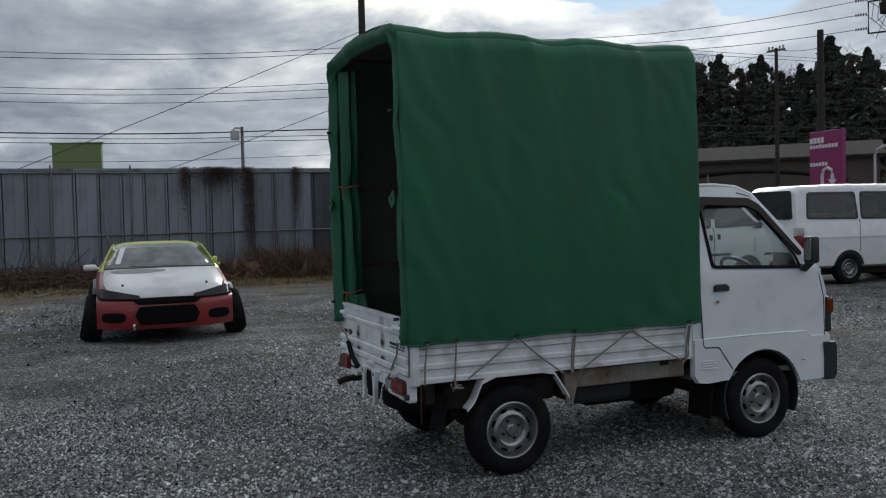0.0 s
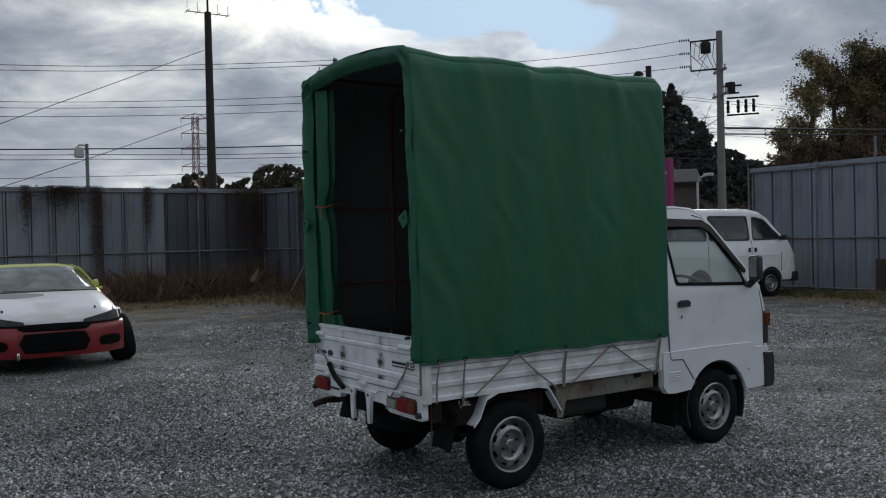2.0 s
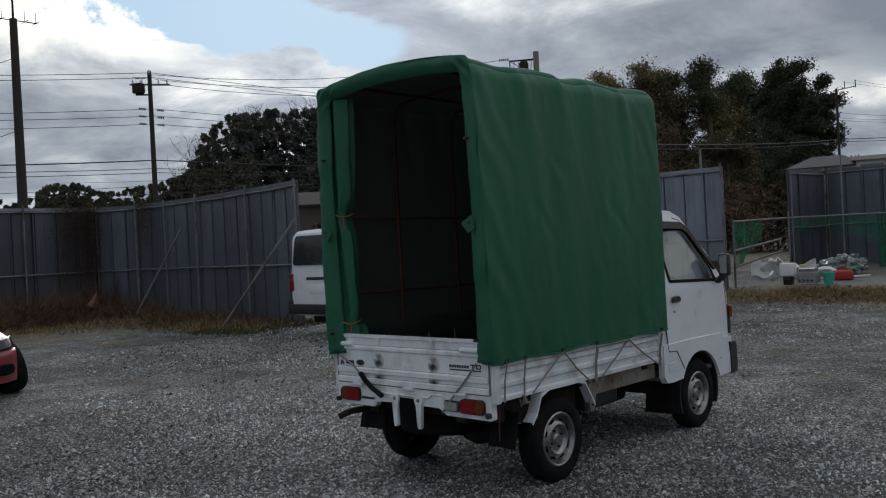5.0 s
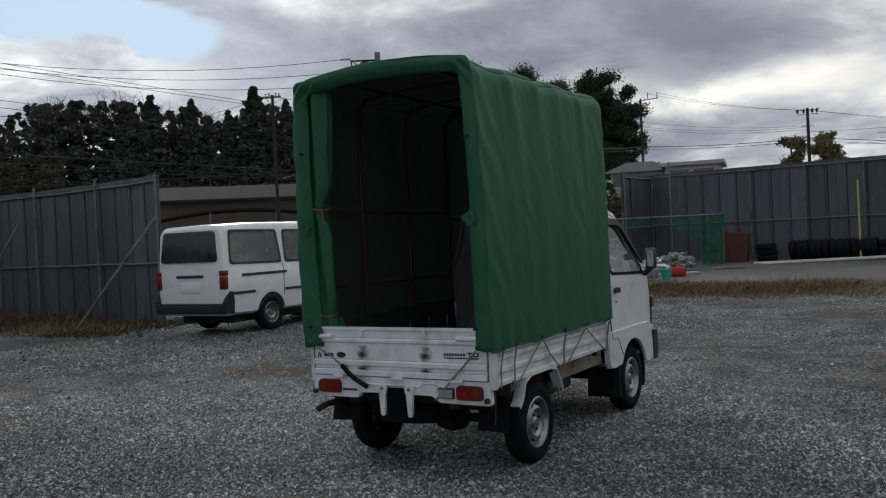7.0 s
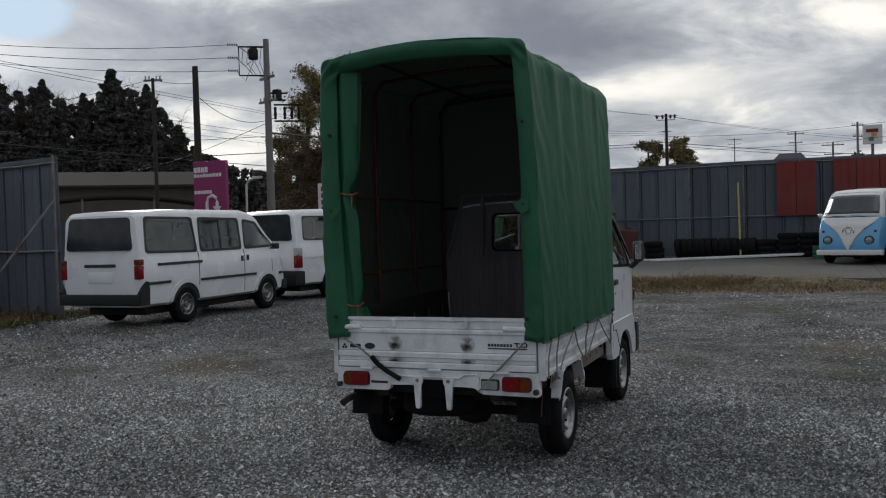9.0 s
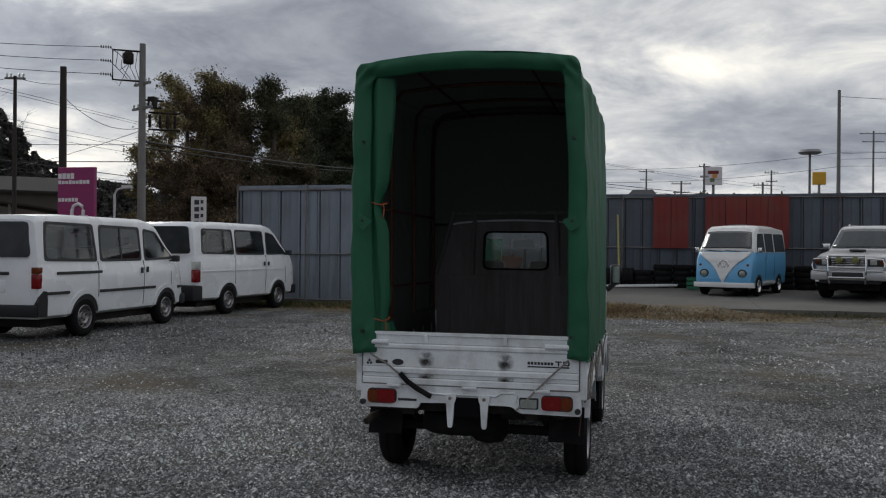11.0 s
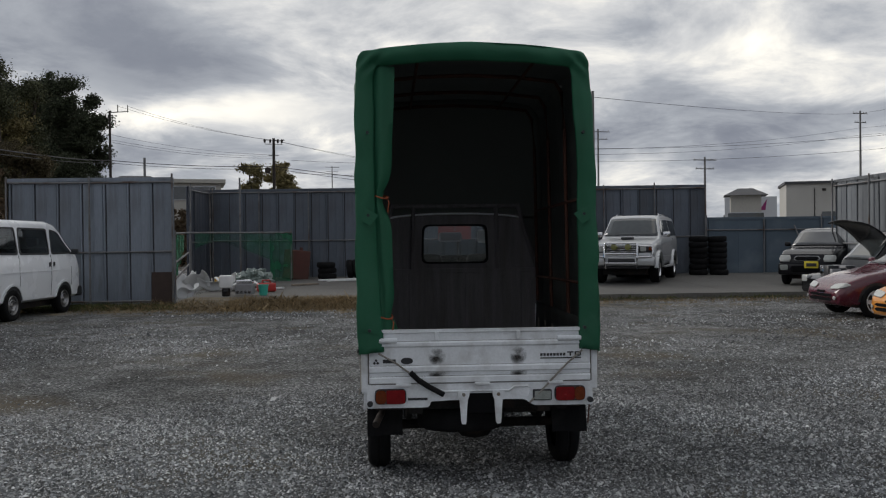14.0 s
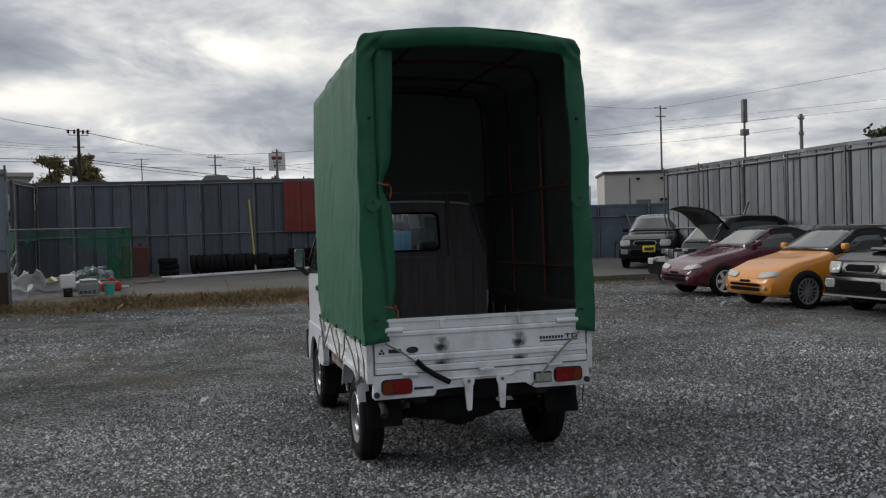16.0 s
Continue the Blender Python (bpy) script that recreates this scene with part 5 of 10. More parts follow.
for s in (1, -1):
    def side_pt(u, v):
        y = lerp(-0.035, 1.935, u)
        zt, zb = top_edge(min(max(y, 0.03), 1.86)) - 0.04, 0.800 + 0.010 * noise.noise(Vector((y * 3, s, 0))) + 0.012 * abs(math.sin((y - 0.08) * 5.6))
        z = lerp(zb, zt, v)
        x = side_x(s, z, max(0, y)) + s * (fold(y, z, 3.0 * s) + 0.010 * math.sin(math.pi * v))
        c = max(0.0, (z - (zt - 0.07)) / 0.07)
        x -= s * 0.032 * c * c
        return Vector((x, y, z))
    bm = BM()
    sheet(bm, 110, 90, side_pt)
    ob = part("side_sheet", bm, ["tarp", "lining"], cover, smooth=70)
    shade_inner_face(ob)
    bm = BM()
    tube(bm, [side_pt(k / 60, 0.0) + Vector((0, 0, 0.004)) for k in range(61)], 0.007, 6)
    part("hem", bm, "tarp", cover, smooth=60)


def roof_pt(u, v):
    y = lerp(-0.04, 1.935, u)
    e = top_edge(min(max(y, 0.03), 1.86)) - 0.04
    xl, xr = side_x(-1, e, max(0, y)) - fold(y, e, -3.0) + 0.032, side_x(1, e, max(0, y)) + fold(y, e, 3.0) - 0.032
    k = 2 * v - 1
    x = lerp(xl, xr, v)
    edge = 0.046 * (1 - abs(k) ** 22)
    return Vector((x, y, e + edge + 0.055 * (1 - abs(k) ** 1.8) + 0.006 * (1 - k * k) * noise.noise(Vector((x * 4, y * 4, 7))) - (0.012 * (1 - k * k) * (TOP_Z - 0.012 * y - e - 0.04) / 0.02)))


bm = BM()
sheet(bm, 80, 40, roof_pt)
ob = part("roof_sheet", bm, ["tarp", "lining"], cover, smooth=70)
shade_inner_face(ob)
bm = BM()


def front_x(sgn, z):
    zt = top_edge(1.86) - 0.04
    c = max(0.0, (z - (zt - 0.07)) / 0.07)
    v = min(1.0, max(0.0, (z - 0.80) / (zt - 0.80)))
    return side_x(sgn, z, 1.90) + sgn * (fold(1.90, z, 3.0 * sgn) + 0.010 * math.sin(math.pi * v)) - sgn * 0.032 * min(1, c * c)


def front_pt(u, v):
    zt = roof_pt(0.982, u).z - 0.001
    z = lerp(1.64, zt, v)
    ze = min(z, top_edge(1.86) - 0.04)
    return Vector((lerp(front_x(-1, ze), front_x(1, ze), u), 1.90, z))


CAB_EDGE = [(0.58, 0.645), (1.19, 0.640), (1.37, 0.585), (1.67, 0.505), (2.6, 0.505)]
for s in (1, -1):
    sheet(bm, 6, 30, lambda u, v: Vector((lerp(s * table(CAB_EDGE, lerp(0.80, 1.66, v))[0], front_x(s, lerp(0.80, 1.66, v)), u), 1.90, lerp(0.80, 1.66, v))))
sheet(bm, 40, 70, front_pt)
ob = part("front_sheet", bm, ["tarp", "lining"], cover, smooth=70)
shade_inner_face(ob)
# rear border: one hemmed band up the left edge, over the top and down the right edge
def edge_x(sgn, z):
    """Where the side sheet's rear edge runs."""
    zt = top_edge(0.03) - 0.04
    v = min(1.0, max(0.0, (z - 0.81) / (zt - 0.81)))
    return side_x(sgn, z, 0) + sgn * (fold(-0.035, z, 3.0 * sgn) + 0.010 * math.sin(math.pi * v) + 0.003)


def border_paths():
    e = top_edge(0.03) - 0.04
    xl, xr = edge_x(-1, 2.475), edge_x(1, 2.475)
    outer, inner = [], []
    for k in range(50):
        z = lerp(0.812, 2.475, k / 49)
        outer.append((edge_x(-1, z), z))
        inner.append((lerp(-0.565, -0.612, min(1, k / 24)) + 0.012 * noise.noise(Vector((z * 2.2, -1, 3))), lerp(0.822, 2.42, k / 49)))
    for k in range(1, 8):
        a = k / 8 * math.pi / 2
        outer.append((xl + 0.055 * (1 - math.cos(a)), 2.475 + (e + 0.045 - 2.475) * math.sin(a)))
        inner.append((-0.612 + 0.03 * (1 - math.cos(a)), 2.42 + 0.072 * math.sin(a)))
    for k in range(60):
        q = 2 * k / 59 - 1
        x = lerp(xl + 0.055, xr - 0.05, k / 59)
        outer.append((x, e + 0.045 + 0.055 * (1 - abs(q) ** 1.8)))
        inner.append((lerp(-0.582, 0.535, k / 59), 2.492 + 0.034 * (1 - q * q) + 0.006 * noise.noise(Vector((x * 5, 2, 0)))))
    for k in range(1, 8):
        a = k / 8 * math.pi / 2
        outer.append((xr - 0.05 * (1 - math.sin(a)), e + 0.045 - (e + 0.045 - 2.475) * (1 - math.cos(a))))
        inner.append((0.535 + 0.022 * math.sin(a), 2.492 - 0.06 * (1 - math.cos(a))))
    for k in range(50):
        z = lerp(2.475, 0.812, k / 49)
        outer.append((edge_x(1, z), z))
        inner.append((lerp(0.557, 0.588, min(1, k / 20)) + 0.010 * noise.noise(Vector((z * 2.2, 1, 3))), lerp(2.43, 0.822, k / 49)))
    return outer, inner


B_OUT, B_IN = border_paths()


def border_pt(u, v):
    i = min(int(round(v * (len(B_OUT) - 1))), len(B_OUT) - 1)
    (xo, zo), (xi, zi) = B_OUT[i], B_IN[i]
    x, z = lerp(xo, xi, u), lerp(zo, zi, u)
    y = -0.040 - 0.014 * math.sin(math.pi * u) + 0.03 * u * u
    y += 0.016 * noise.noise(Vector((x * 3.0, z * 3.2, 5))) + 0.009 * noise.noise(Vector((x * 9 + z * 5, z * 9 - x * 4, 2)))
    corner = math.exp(-((abs(x) - 0.62) / 0.09) ** 2 - ((z - 2.50) / 0.10) ** 2) + 0.8 * math.exp(-((abs(x) - 0.64) / 0.09) ** 2 - ((z - 0.88) / 0.16) ** 2)
    y += 0.013 * corner * math.sin((z + abs(x)) * 75)
    return Vector((x, y, z))


bm = BM()
sheet(bm, 12, len(B_OUT) - 1, border_pt)
ob = part("rear_border", bm, ["tarp", "lining"], cover, smooth=70)
shade_inner_face(ob)
for s in (1, -1):
    bm = BM()
    zc, xe = 1.62, (0.585 if s > 0 else -0.62)
    plate(bm, [(xe - s * 0.03, zc), (xe + s * 0.05, zc + 0.045), (xe + s * 0.07, zc - 0.03), (xe + s * 0.02, zc - 0.06)], [], lambda u, v, d: Vector((u, d, v)), -0.068, -0.062)
    part("corner_tab", bm, "tarp", cover)
    for z in (0.95, 1.62, 2.1):
        bm = BM()
        ring_loft(bm, [circle((xe + s * 0.03, y, z), (0, -1, 0), 0.009, 10) for y in (-0.045, -0.074)])
        part("eyelet", bm, "blackplastic", cover)
# curtain gathered along the inside of the left edge
bm = BM()
rows = []
for k in range(41):
    v = k / 40
    z = lerp(2.50, 0.88, v)
    wide = 0.085 * (1 - 0.55 * math.exp(-((z - 1.72) / 0.10) ** 2) - 0.35 * math.exp(-((z - 1.0) / 0.10) ** 2))
    cx = -0.595 + 0.02 * math.sin(z * 3)
    rows.append([Vector((cx + wide * (1 + 0.25 * math.sin(a * 5 + z * 2)) * math.cos(a), 0.06 + 0.055 * (1 + 0.3 * math.sin(a * 4 + z * 3)) * math.sin(a), z)) for a in [2 * math.pi * q / 22 for q in range(22)]])
ring_loft(bm, rows)
part("gathered_curtain", bm, "tarp", cover, "rear curtain gathered and tied with orange cord", smooth=70)
bm = BM()
rows = []
for k in range(13):
    v = k / 12
    z = lerp(1.0, 0.66, v)
    wide = 0.03 + 0.07 * v
    rows.append([Vector((-0.54 + 0.03 * v + wide * (1 + 0.3 * math.sin(a * 5)) * math.cos(a), 0.10 + 0.05 * math.sin(a) * (1 + v), z)) for a in [2 * math.pi * q / 18 for q in range(18)]])
ring_loft(bm, rows)
part("curtain_tail", bm, "tarp", cover, smooth=70)
for z, cx in ((1.73, -0.595), (1.02, -0.575)):
    bm = BM()
    tube(bm, [Vector((cx + 0.062 * math.cos(a), 0.055 + 0.066 * math.sin(a), z + 0.01 * math.sin(2 * a))) for a in [2 * math.pi * q / 14 for q in range(15)]], 0.0045, 6)
    tube(bm, [(cx + 0.05, 0.0, z), (cx + 0.066, -0.012, z - 0.03), (cx + 0.058, -0.008, z - 0.09)], 0.004, 5)
    part("tie_cord", bm, "orange_cord", cover, "frayed orange cord")
# dark sheets added inside the bed's sides, standing in for the shade there
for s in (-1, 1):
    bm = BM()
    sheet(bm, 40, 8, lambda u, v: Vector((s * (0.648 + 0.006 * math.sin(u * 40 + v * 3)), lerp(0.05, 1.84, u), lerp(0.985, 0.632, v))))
    ob = part("inner_skirt", bm, "lining", cover, "added dark sheet standing in for shade inside the bed", smooth=70)
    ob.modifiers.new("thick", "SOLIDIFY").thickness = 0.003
# pipe hoops inside
for y in (0.04, 0.63, 1.24, 1.84):
    hoop = BM()
    e = top_edge(y) - 0.045
    tube(hoop, [(-0.665, y, FLOOR + 0.05), (-0.675, y, 2.2), (-0.66, y, e - 0.07), (-0.60, y, e), (-0.3, y, e + 0.03), (0, y, e + 0.04), (0.3, y, e + 0.03), (0.58, y, e), (0.625, y, e - 0.07), (0.645, y, 2.2), (0.665, y, FLOOR + 0.05)], 0.013, 8)
    part("hoop", hoop, "rust_pipe", cover, "rusty red pipe hoop", smooth=60)
for x, z in ((-0.672, 1.72), (0.648, 1.72), (-0.35, 2.54), (0.35, 2.54), (-0.672, 1.2), (0.655, 1.2)):
    bm = BM()
    rod(bm, (x, 0.03, z), (x, 1.85, z - 0.02), 0.010, n=6)
    part("stringer", bm, "rust_pipe", cover, smooth=60)
for s in (-1, 1):
    for k in range(6):
        bm = BM()
        y = 0.3 + k * 0.28
        rod(bm, (s * 0.645, y, FLOOR), (s * 0.645, y, 0.86), 0.009, n=6)
        part("stake", bm, "frame_rail", cover)
# ropes along both sides
for s in (-1, 1):
    lines = [[(0.078, 0.815), (0.070, 0.70), (0.065, 0.585)], [(0.252, 0.815), (0.252, 0.70), (0.245, 0.575)], [(0.62, 0.805), (0.48, 0.70), (0.33, 0.600)], [(0.64, 0.805), (0.78, 0.69), (0.94, 0.575)],
             [(1.003, 0.795), (1.0, 0.70), (0.997, 0.57)], [(1.016, 0.795), (1.014, 0.70), (1.006, 0.57)], [(1.405, 0.79), (1.26, 0.70), (1.06, 0.585)], [(1.425, 0.79), (1.6, 0.68), (1.80, 0.575)], [(1.836, 0.795), (1.832, 0.70), (1.822, 0.575)], [(1.845, 0.795), (1.845, 0.70), (1.84, 0.60), (1.80, 0.56)]]
    for ln in lines:
        bm = BM()
        tube(bm, [Vector((s * (0.724 if z > 0.79 else 0.706), y, z)) for y, z in ln], 0.0055, 6)
        part("rope", bm, "rope", cover)
    for y in (0.078, 0.252, 0.63, 1.01, 1.415, 1.84):
        bm = BM()
        lathe(bm, [(0.006, 0.0), (0.014, 0.004), (0.014, -0.004), (0.006, 0.0)], (s * 0.722, y, 0.818), "x", 10)
        part("eyelet", bm, "blackplastic", cover)
    bm = BM()
    rng = random.Random(5)
    tube(bm, [Vector((s * 0.70 + rng.gauss(0, 0.012), 0.25 + rng.gauss(0, 0.018), 0.565 + rng.gauss(0, 0.016))) for k in range(14)], 0.006, 5)
    part("knot", bm, "rope", cover)
bm = BM()
tube(bm, [(-0.60, -0.05, 0.815), (-0.50, -0.03, 0.755), (-0.40, -0.03, 0.68), (-0.30, -0.035, 0.615), (-0.235, -0.03, 0.568)], 0.006, 6)
part("rear_rope", bm, "rope", cover)
bm = BM()
pts = [(-0.415, -0.034, 0.70), (-0.37, -0.036, 0.655), (-0.31, -0.04, 0.615), (-0.22, -0.034, 0.565)]
tube(bm, pts, 0.016, 8)
part("rubber_strap", bm, "rubber", cover, "black rubber tie-down strap", smooth=60)
bm = BM()
tube(bm, [(0.60, -0.05, 0.815), (0.52, -0.028, 0.74), (0.42, -0.03, 0.64), (0.34, -0.03, 0.555), (0.29, -0.02, 0.505)], 0.006, 6)
part("rear_rope", bm, "rope", cover)


# ---- vehicles ----
def half_section(row, belt):
    w, zb, zt, tw = row
    b = min(belt, zt - 0.07)
    h = zt - b
    k = min(1.0, h / 0.5)
    wr = w * (0.94 - (0.94 - tw) * k)
    return [(0.0, zb), (w * 0.86, zb), (w * 0.965, zb + 0.05), (w, zb + 0.5 * (b - zb)), (w * 0.992, b - 0.03), (w * 0.972, b), (lerp(w * 0.965, wr, 0.55), b + h * 0.5), (wr, zt - min(0.10, 0.34 * h)), (wr * 0.955, zt - min(0.045, 0.16 * h)),
            (wr * 0.86, zt - min(0.018, 0.06 * h)), (wr * 0.5, zt - 0.003), (0.0, zt)]


def car_shell(bm, st, belt, step=0.16):
    ys = []
    for a, b in zip(st, st[1:]):
        n = max(1, round((b[0] - a[0]) / step))
        ys += [lerp(a[0], b[0], i / n) for i in range(n)]
    ys.append(st[-1][0])
    rings = []
    for y in ys:
        half = half_section(table(st, y), belt)
        rings.append([Vector((x, y, z)) for x, z in half] + [Vector((-x, y, z)) for x, z in half[-2:0:-1]])
    ring_loft(bm, rings)


def skin_x(st, belt, y, z):
    half = half_section(table(st, y), belt)[1:9]
    for (x0, z0), (x1, z1) in zip(half, half[1:]):
        if z <= z1:
            t = 0 if z1 == z0 else max(0, (z - z0) / (z1 - z0))
            return lerp(x0, x1, t)
    return half[-1][0]


def skin_z(st, belt, y, x):
    half = half_section(table(st, y), belt)[6:][::-1]
    for (x0, z0), (x1, z1) in zip(half, half[1:]):
        if x <= x1:
            return lerp(z0, z1, (x - x0) / max(1e-6, x1 - x0))
    return half[-1][1]


def side_patch(name, st, belt, poly, mat, parent, lift=0.010, thick=0.014, label="", sides=(-1, 1), fine=0.25, holes=()):
    dense = []
    for a, b in zip(poly, poly[1:] + poly[:1]):
        n = max(1, int(math.hypot(b[0] - a[0], b[1] - a[1]) / fine))
        dense += [(lerp(a[0], b[0], i / n), lerp(a[1], b[1], i / n)) for i in range(n)]
    y0, y1 = min(p[0] for p in poly), max(p[0] for p in poly)
    z0, z1 = min(p[1] for p in poly), max(p[1] for p in poly)
    for s in sides:
        bm = BM()
        plate(bm, dense, list(holes), lambda u, v, d: Vector((d, u, v)), lift - thick, lift)
        for axis, a, b in ((1, y0, y1), (2, z0, z1)):
            n = int((b - a) / 0.11)
            for k in range(1, n + 1):
                co, no = [0, 0, 0], [0, 0, 0]
                co[axis], no[axis] = lerp(a, b, k / (n + 1)), 1
                bmesh.ops.bisect_plane(bm, geom=bm.verts[:] + bm.edges[:] + bm.faces[:], plane_co=co, plane_no=no)
        for v in bm.verts:
            v.co = Vector((s * (skin_x(st, belt, v.co.y, v.co.z) + v.co.x), v.co.y, v.co.z))
        part(name, bm, mat, parent, label)


def window_ring(car, st, belt, poly, width, mat="rubber_trim", lift=0.008):
    """A rounded rubber seal round a side window."""
    cy, cz = sum(p[0] for p in poly) / len(poly), sum(p[1] for p in poly) / len(poly)
    hy, hz = (max(p[0] for p in poly) - min(p[0] for p in poly)) / 2, (max(p[1] for p in poly) - min(p[1] for p in poly)) / 2
    grow = lambda d: [(cy + (y - cy) * (1 + d / hy), cz + (z - cz) * (1 + d / hz)) for y, z in poly]
    side_patch("window_rubber", st, belt, rounded(grow(width), 0.07, 3), mat, car, lift, holes=[rounded(grow(-0.012), 0.10, 3)])


def arch_lips(car, st, belt, ys, r, zb, mat, width):
    """Painted lips swaged round the wheel openings."""
    for y in ys:
        arc = lambda q: [(y + q * math.cos(math.pi * k / 18), zb + q * math.sin(math.pi * k / 18)) for k in range(19)]
        band = arc(r + width) + arc(r)[::-1]
        side_patch("arch_lip", st, belt, [(a, max(b, table(st, a)[1] + 0.004)) for a, b in band], mat, car, 0.020, 0.03, fine=0.3)


def open_windows(car, polys, seats):
    """Cut the side windows through a van's shell and fit the seats that show through them."""
    body = next(o for o in car.children if o.name.startswith("body"))
    bm = bmesh.new()
    bm.from_mesh(body.data)
    for poly in polys:
        for (ya, za), (yb, zb) in zip(poly, poly[1:] + poly[:1]):
            bmesh.ops.bisect_plane(bm, geom=bm.verts[:] + bm.edges[:] + bm.faces[:], plane_co=(0, ya, za), plane_no=(0, zb - za, ya - yb))

    def inside(c, poly):
        turns = [(b[0] - a[0]) * (c.z - a[1]) - (b[1] - a[1]) * (c.y - a[0]) for a, b in zip(poly, poly[1:] + poly[:1])]
        return all(t < 0 for t in turns) or all(t > 0 for t in turns)

    gone = [f for f in bm.faces if abs(f.normal.x) > 0.4 and any(inside(f.calc_center_median(), p) for p in polys)]
    bmesh.ops.delete(bm, geom=gone, context="FACES")
    bm.to_mesh(body.data)
    bm.free()
    for o in car.children:
        if o.name.startswith(("side_window", "door_window")):
            o.visible_shadow = False
    for y in seats:
        for sx in (-0.40, 0.40):
            seat = new("seat")
            seat.parent = car
            bm = BM()
            box(bm, sx - 0.30, sx + 0.30, y, y + 0.50, 0.72, 0.88, bevel=0.05)
            part("cushion", bm, "interior", seat, smooth=50)
            bm = BM()
            box(bm, sx - 0.29, sx + 0.29, y - 0.12, y + 0.02, 0.84, 1.40, bevel=0.05)
            part("seat_back", bm, "interior", seat, smooth=50)
            bm = BM()
            box(bm, sx - 0.13, sx + 0.13, y - 0.10, y, 1.44, 1.62, bevel=0.04)
            part("headrest", bm, "interior", seat, smooth=50)


def top_patch(name, st, belt, y0, y1, k0, k1, mat, parent, lift=0.012, x_off=0.0, nu=8, nv=6):
    """A pane over the upper skin between two stations, k times as wide as the roof there."""
    bm = BM()

    def pt(u, v):
        y = lerp(y0, y1, v)
        half = half_section(table(st, y), belt)
        x = (2 * u - 1) * lerp(k0, k1, v) * half[7][0]
        d = skin_z(st, belt, y + 0.02, 0) - skin_z(st, belt, y - 0.02, 0)
        n = Vector((0, -d, 0.04)).normalized()
        return Vector((x, y, skin_z(st, belt, y, abs(x)))) + n * lift
    sheet(bm, nu, nv, pt)
    ob = part(name, bm, mat, parent, smooth=60)
    ob.modifiers.new("thick", "SOLIDIFY").thickness = -0.006
    return ob


def arches(parent, st, belt, ys, r, zb, mat="blackplastic"):
    for y in ys:
        arc = [(y + r * math.cos(math.pi * k / 16), zb + 0.0 + r * math.sin(math.pi * k / 16)) for k in range(17)]
        arc = [(a, max(b, table(st, a)[1] + 0.002)) for a, b in arc]
        side_patch("wheel_arch", st, belt, arc, mat, parent, 0.006, 0.05, fine=0.06)


def end_box(name, parent, mat, x0, x1, y0, y1, z0, z1, bevel=0.01, label=""):
    bm = BM()
    box(bm, min(x0, x1), max(x0, x1), min(y0, y1), max(y0, y1), z0, z1, bevel=bevel)
    return part(name, bm, mat, parent, label, smooth=40)


def vehicle(name, m, label, category, paint, st, belt, axles, r, track, width, rim_r, style="steel", rim="steel_rim", group="", arch=1.16, tilt=0.0, arch_z=None, upper=None, cabin=(-9, 9)):
    car = thing(name, m, label, category, group)
    bm = BM()
    car_shell(bm, st, belt)
    if upper:
        for f in bm.faces:
            c = f.calc_center_median()
            if c.z > belt + 0.012 and cabin[0] < c.y < cabin[1]:
                f.material_index = 1
    part("body", bm, [paint, upper or paint], car, smooth=38)
    arches(car, st, belt, axles, r * arch, (arch_z if arch_z is not None else r))
    for y in axles:
        for s in (-1, 1):
            wheel(car, s * track, y, r, width, s, rim_r, style, rim, tilt=-tilt)
    bm = BM()
    y0, y1 = st[0][0] + 0.35, st[-1][0] - 0.35
    box(bm, -track * 0.8, track * 0.8, y0, y1, r * 0.62, st[len(st) // 2][2] + 0.08)
    part("underbody", bm, "chassis", car)
    return car


def front_at(st, belt, x, z):
    """How far forward the body reaches at width x and height z."""
    y = st[-1][0]
    while y > 0:
        row = table(st, y)
        if row[1] <= z <= skin_z(st, belt, y, abs(x)) and skin_x(st, belt, y, z) >= abs(x):
            break
        y -= 0.006
    return y


def nose_patch(name, car, st, belt, x0, x1, z0, z1, mat, lift=0.012, power=5.0, slope=0.0, label="", nu=14, nv=8, front=None):
    """A rounded pane that follows the nose of a car."""
    def pt(u, v):
        a, b = 2 * u - 1, 2 * v - 1
        k = max(0.0, 1 - abs(a) ** power) ** (1 / power)
        x = lerp(x0, x1, u)
        z = lerp(z0, z1, 0.5 + 0.5 * b * k) + slope * (x - x0)
        return Vector((x, (front(x, z) if front else front_at(st, belt, x, z)) + lift, z))
    bm = BM()
    sheet(bm, nu, nv, pt)
    ob = part(name, bm, mat, car, label, smooth=60)
    md = ob.modifiers.new("thick", "SOLIDIFY")
    md.thickness, md.offset = 0.02, 0
    return ob


def mirrors(car, st, belt, y, z, mat, sides=(-1, 1), w=0.15, h=0.12):
    for s in sides:
        x = skin_x(st, belt, y, z)
        bm = BM()
        box(bm, min(s * (x + 0.05), s * (x + 0.05 + w)), max(s * (x + 0.05), s * (x + 0.05 + w)), y - 0.04, y + 0.05, z - h / 2, z + h / 2, bevel=0.025, seg=2)
        tube(bm, [(s * (x - 0.02), y, z - h * 0.4), (s * (x + 0.08), y, z - h * 0.3)], 0.018, 6)
        part("door_mirror", bm, mat, car, smooth=50)


M["rubber_trim"] = material("black_trim", (0.03, 0.03, 0.033), 0.55, vary=0.2)
M["grey_bumper"] = material("dark_grey_bumper", (0.014, 0.015, 0.018), 0.75, vary=0.2)
M["vanglass"] = material("van_side_glass", (0.030, 0.034, 0.036), 0.06, vary=0.7, scale=1.6, fine=5, spec=0.45, coat=0.1)


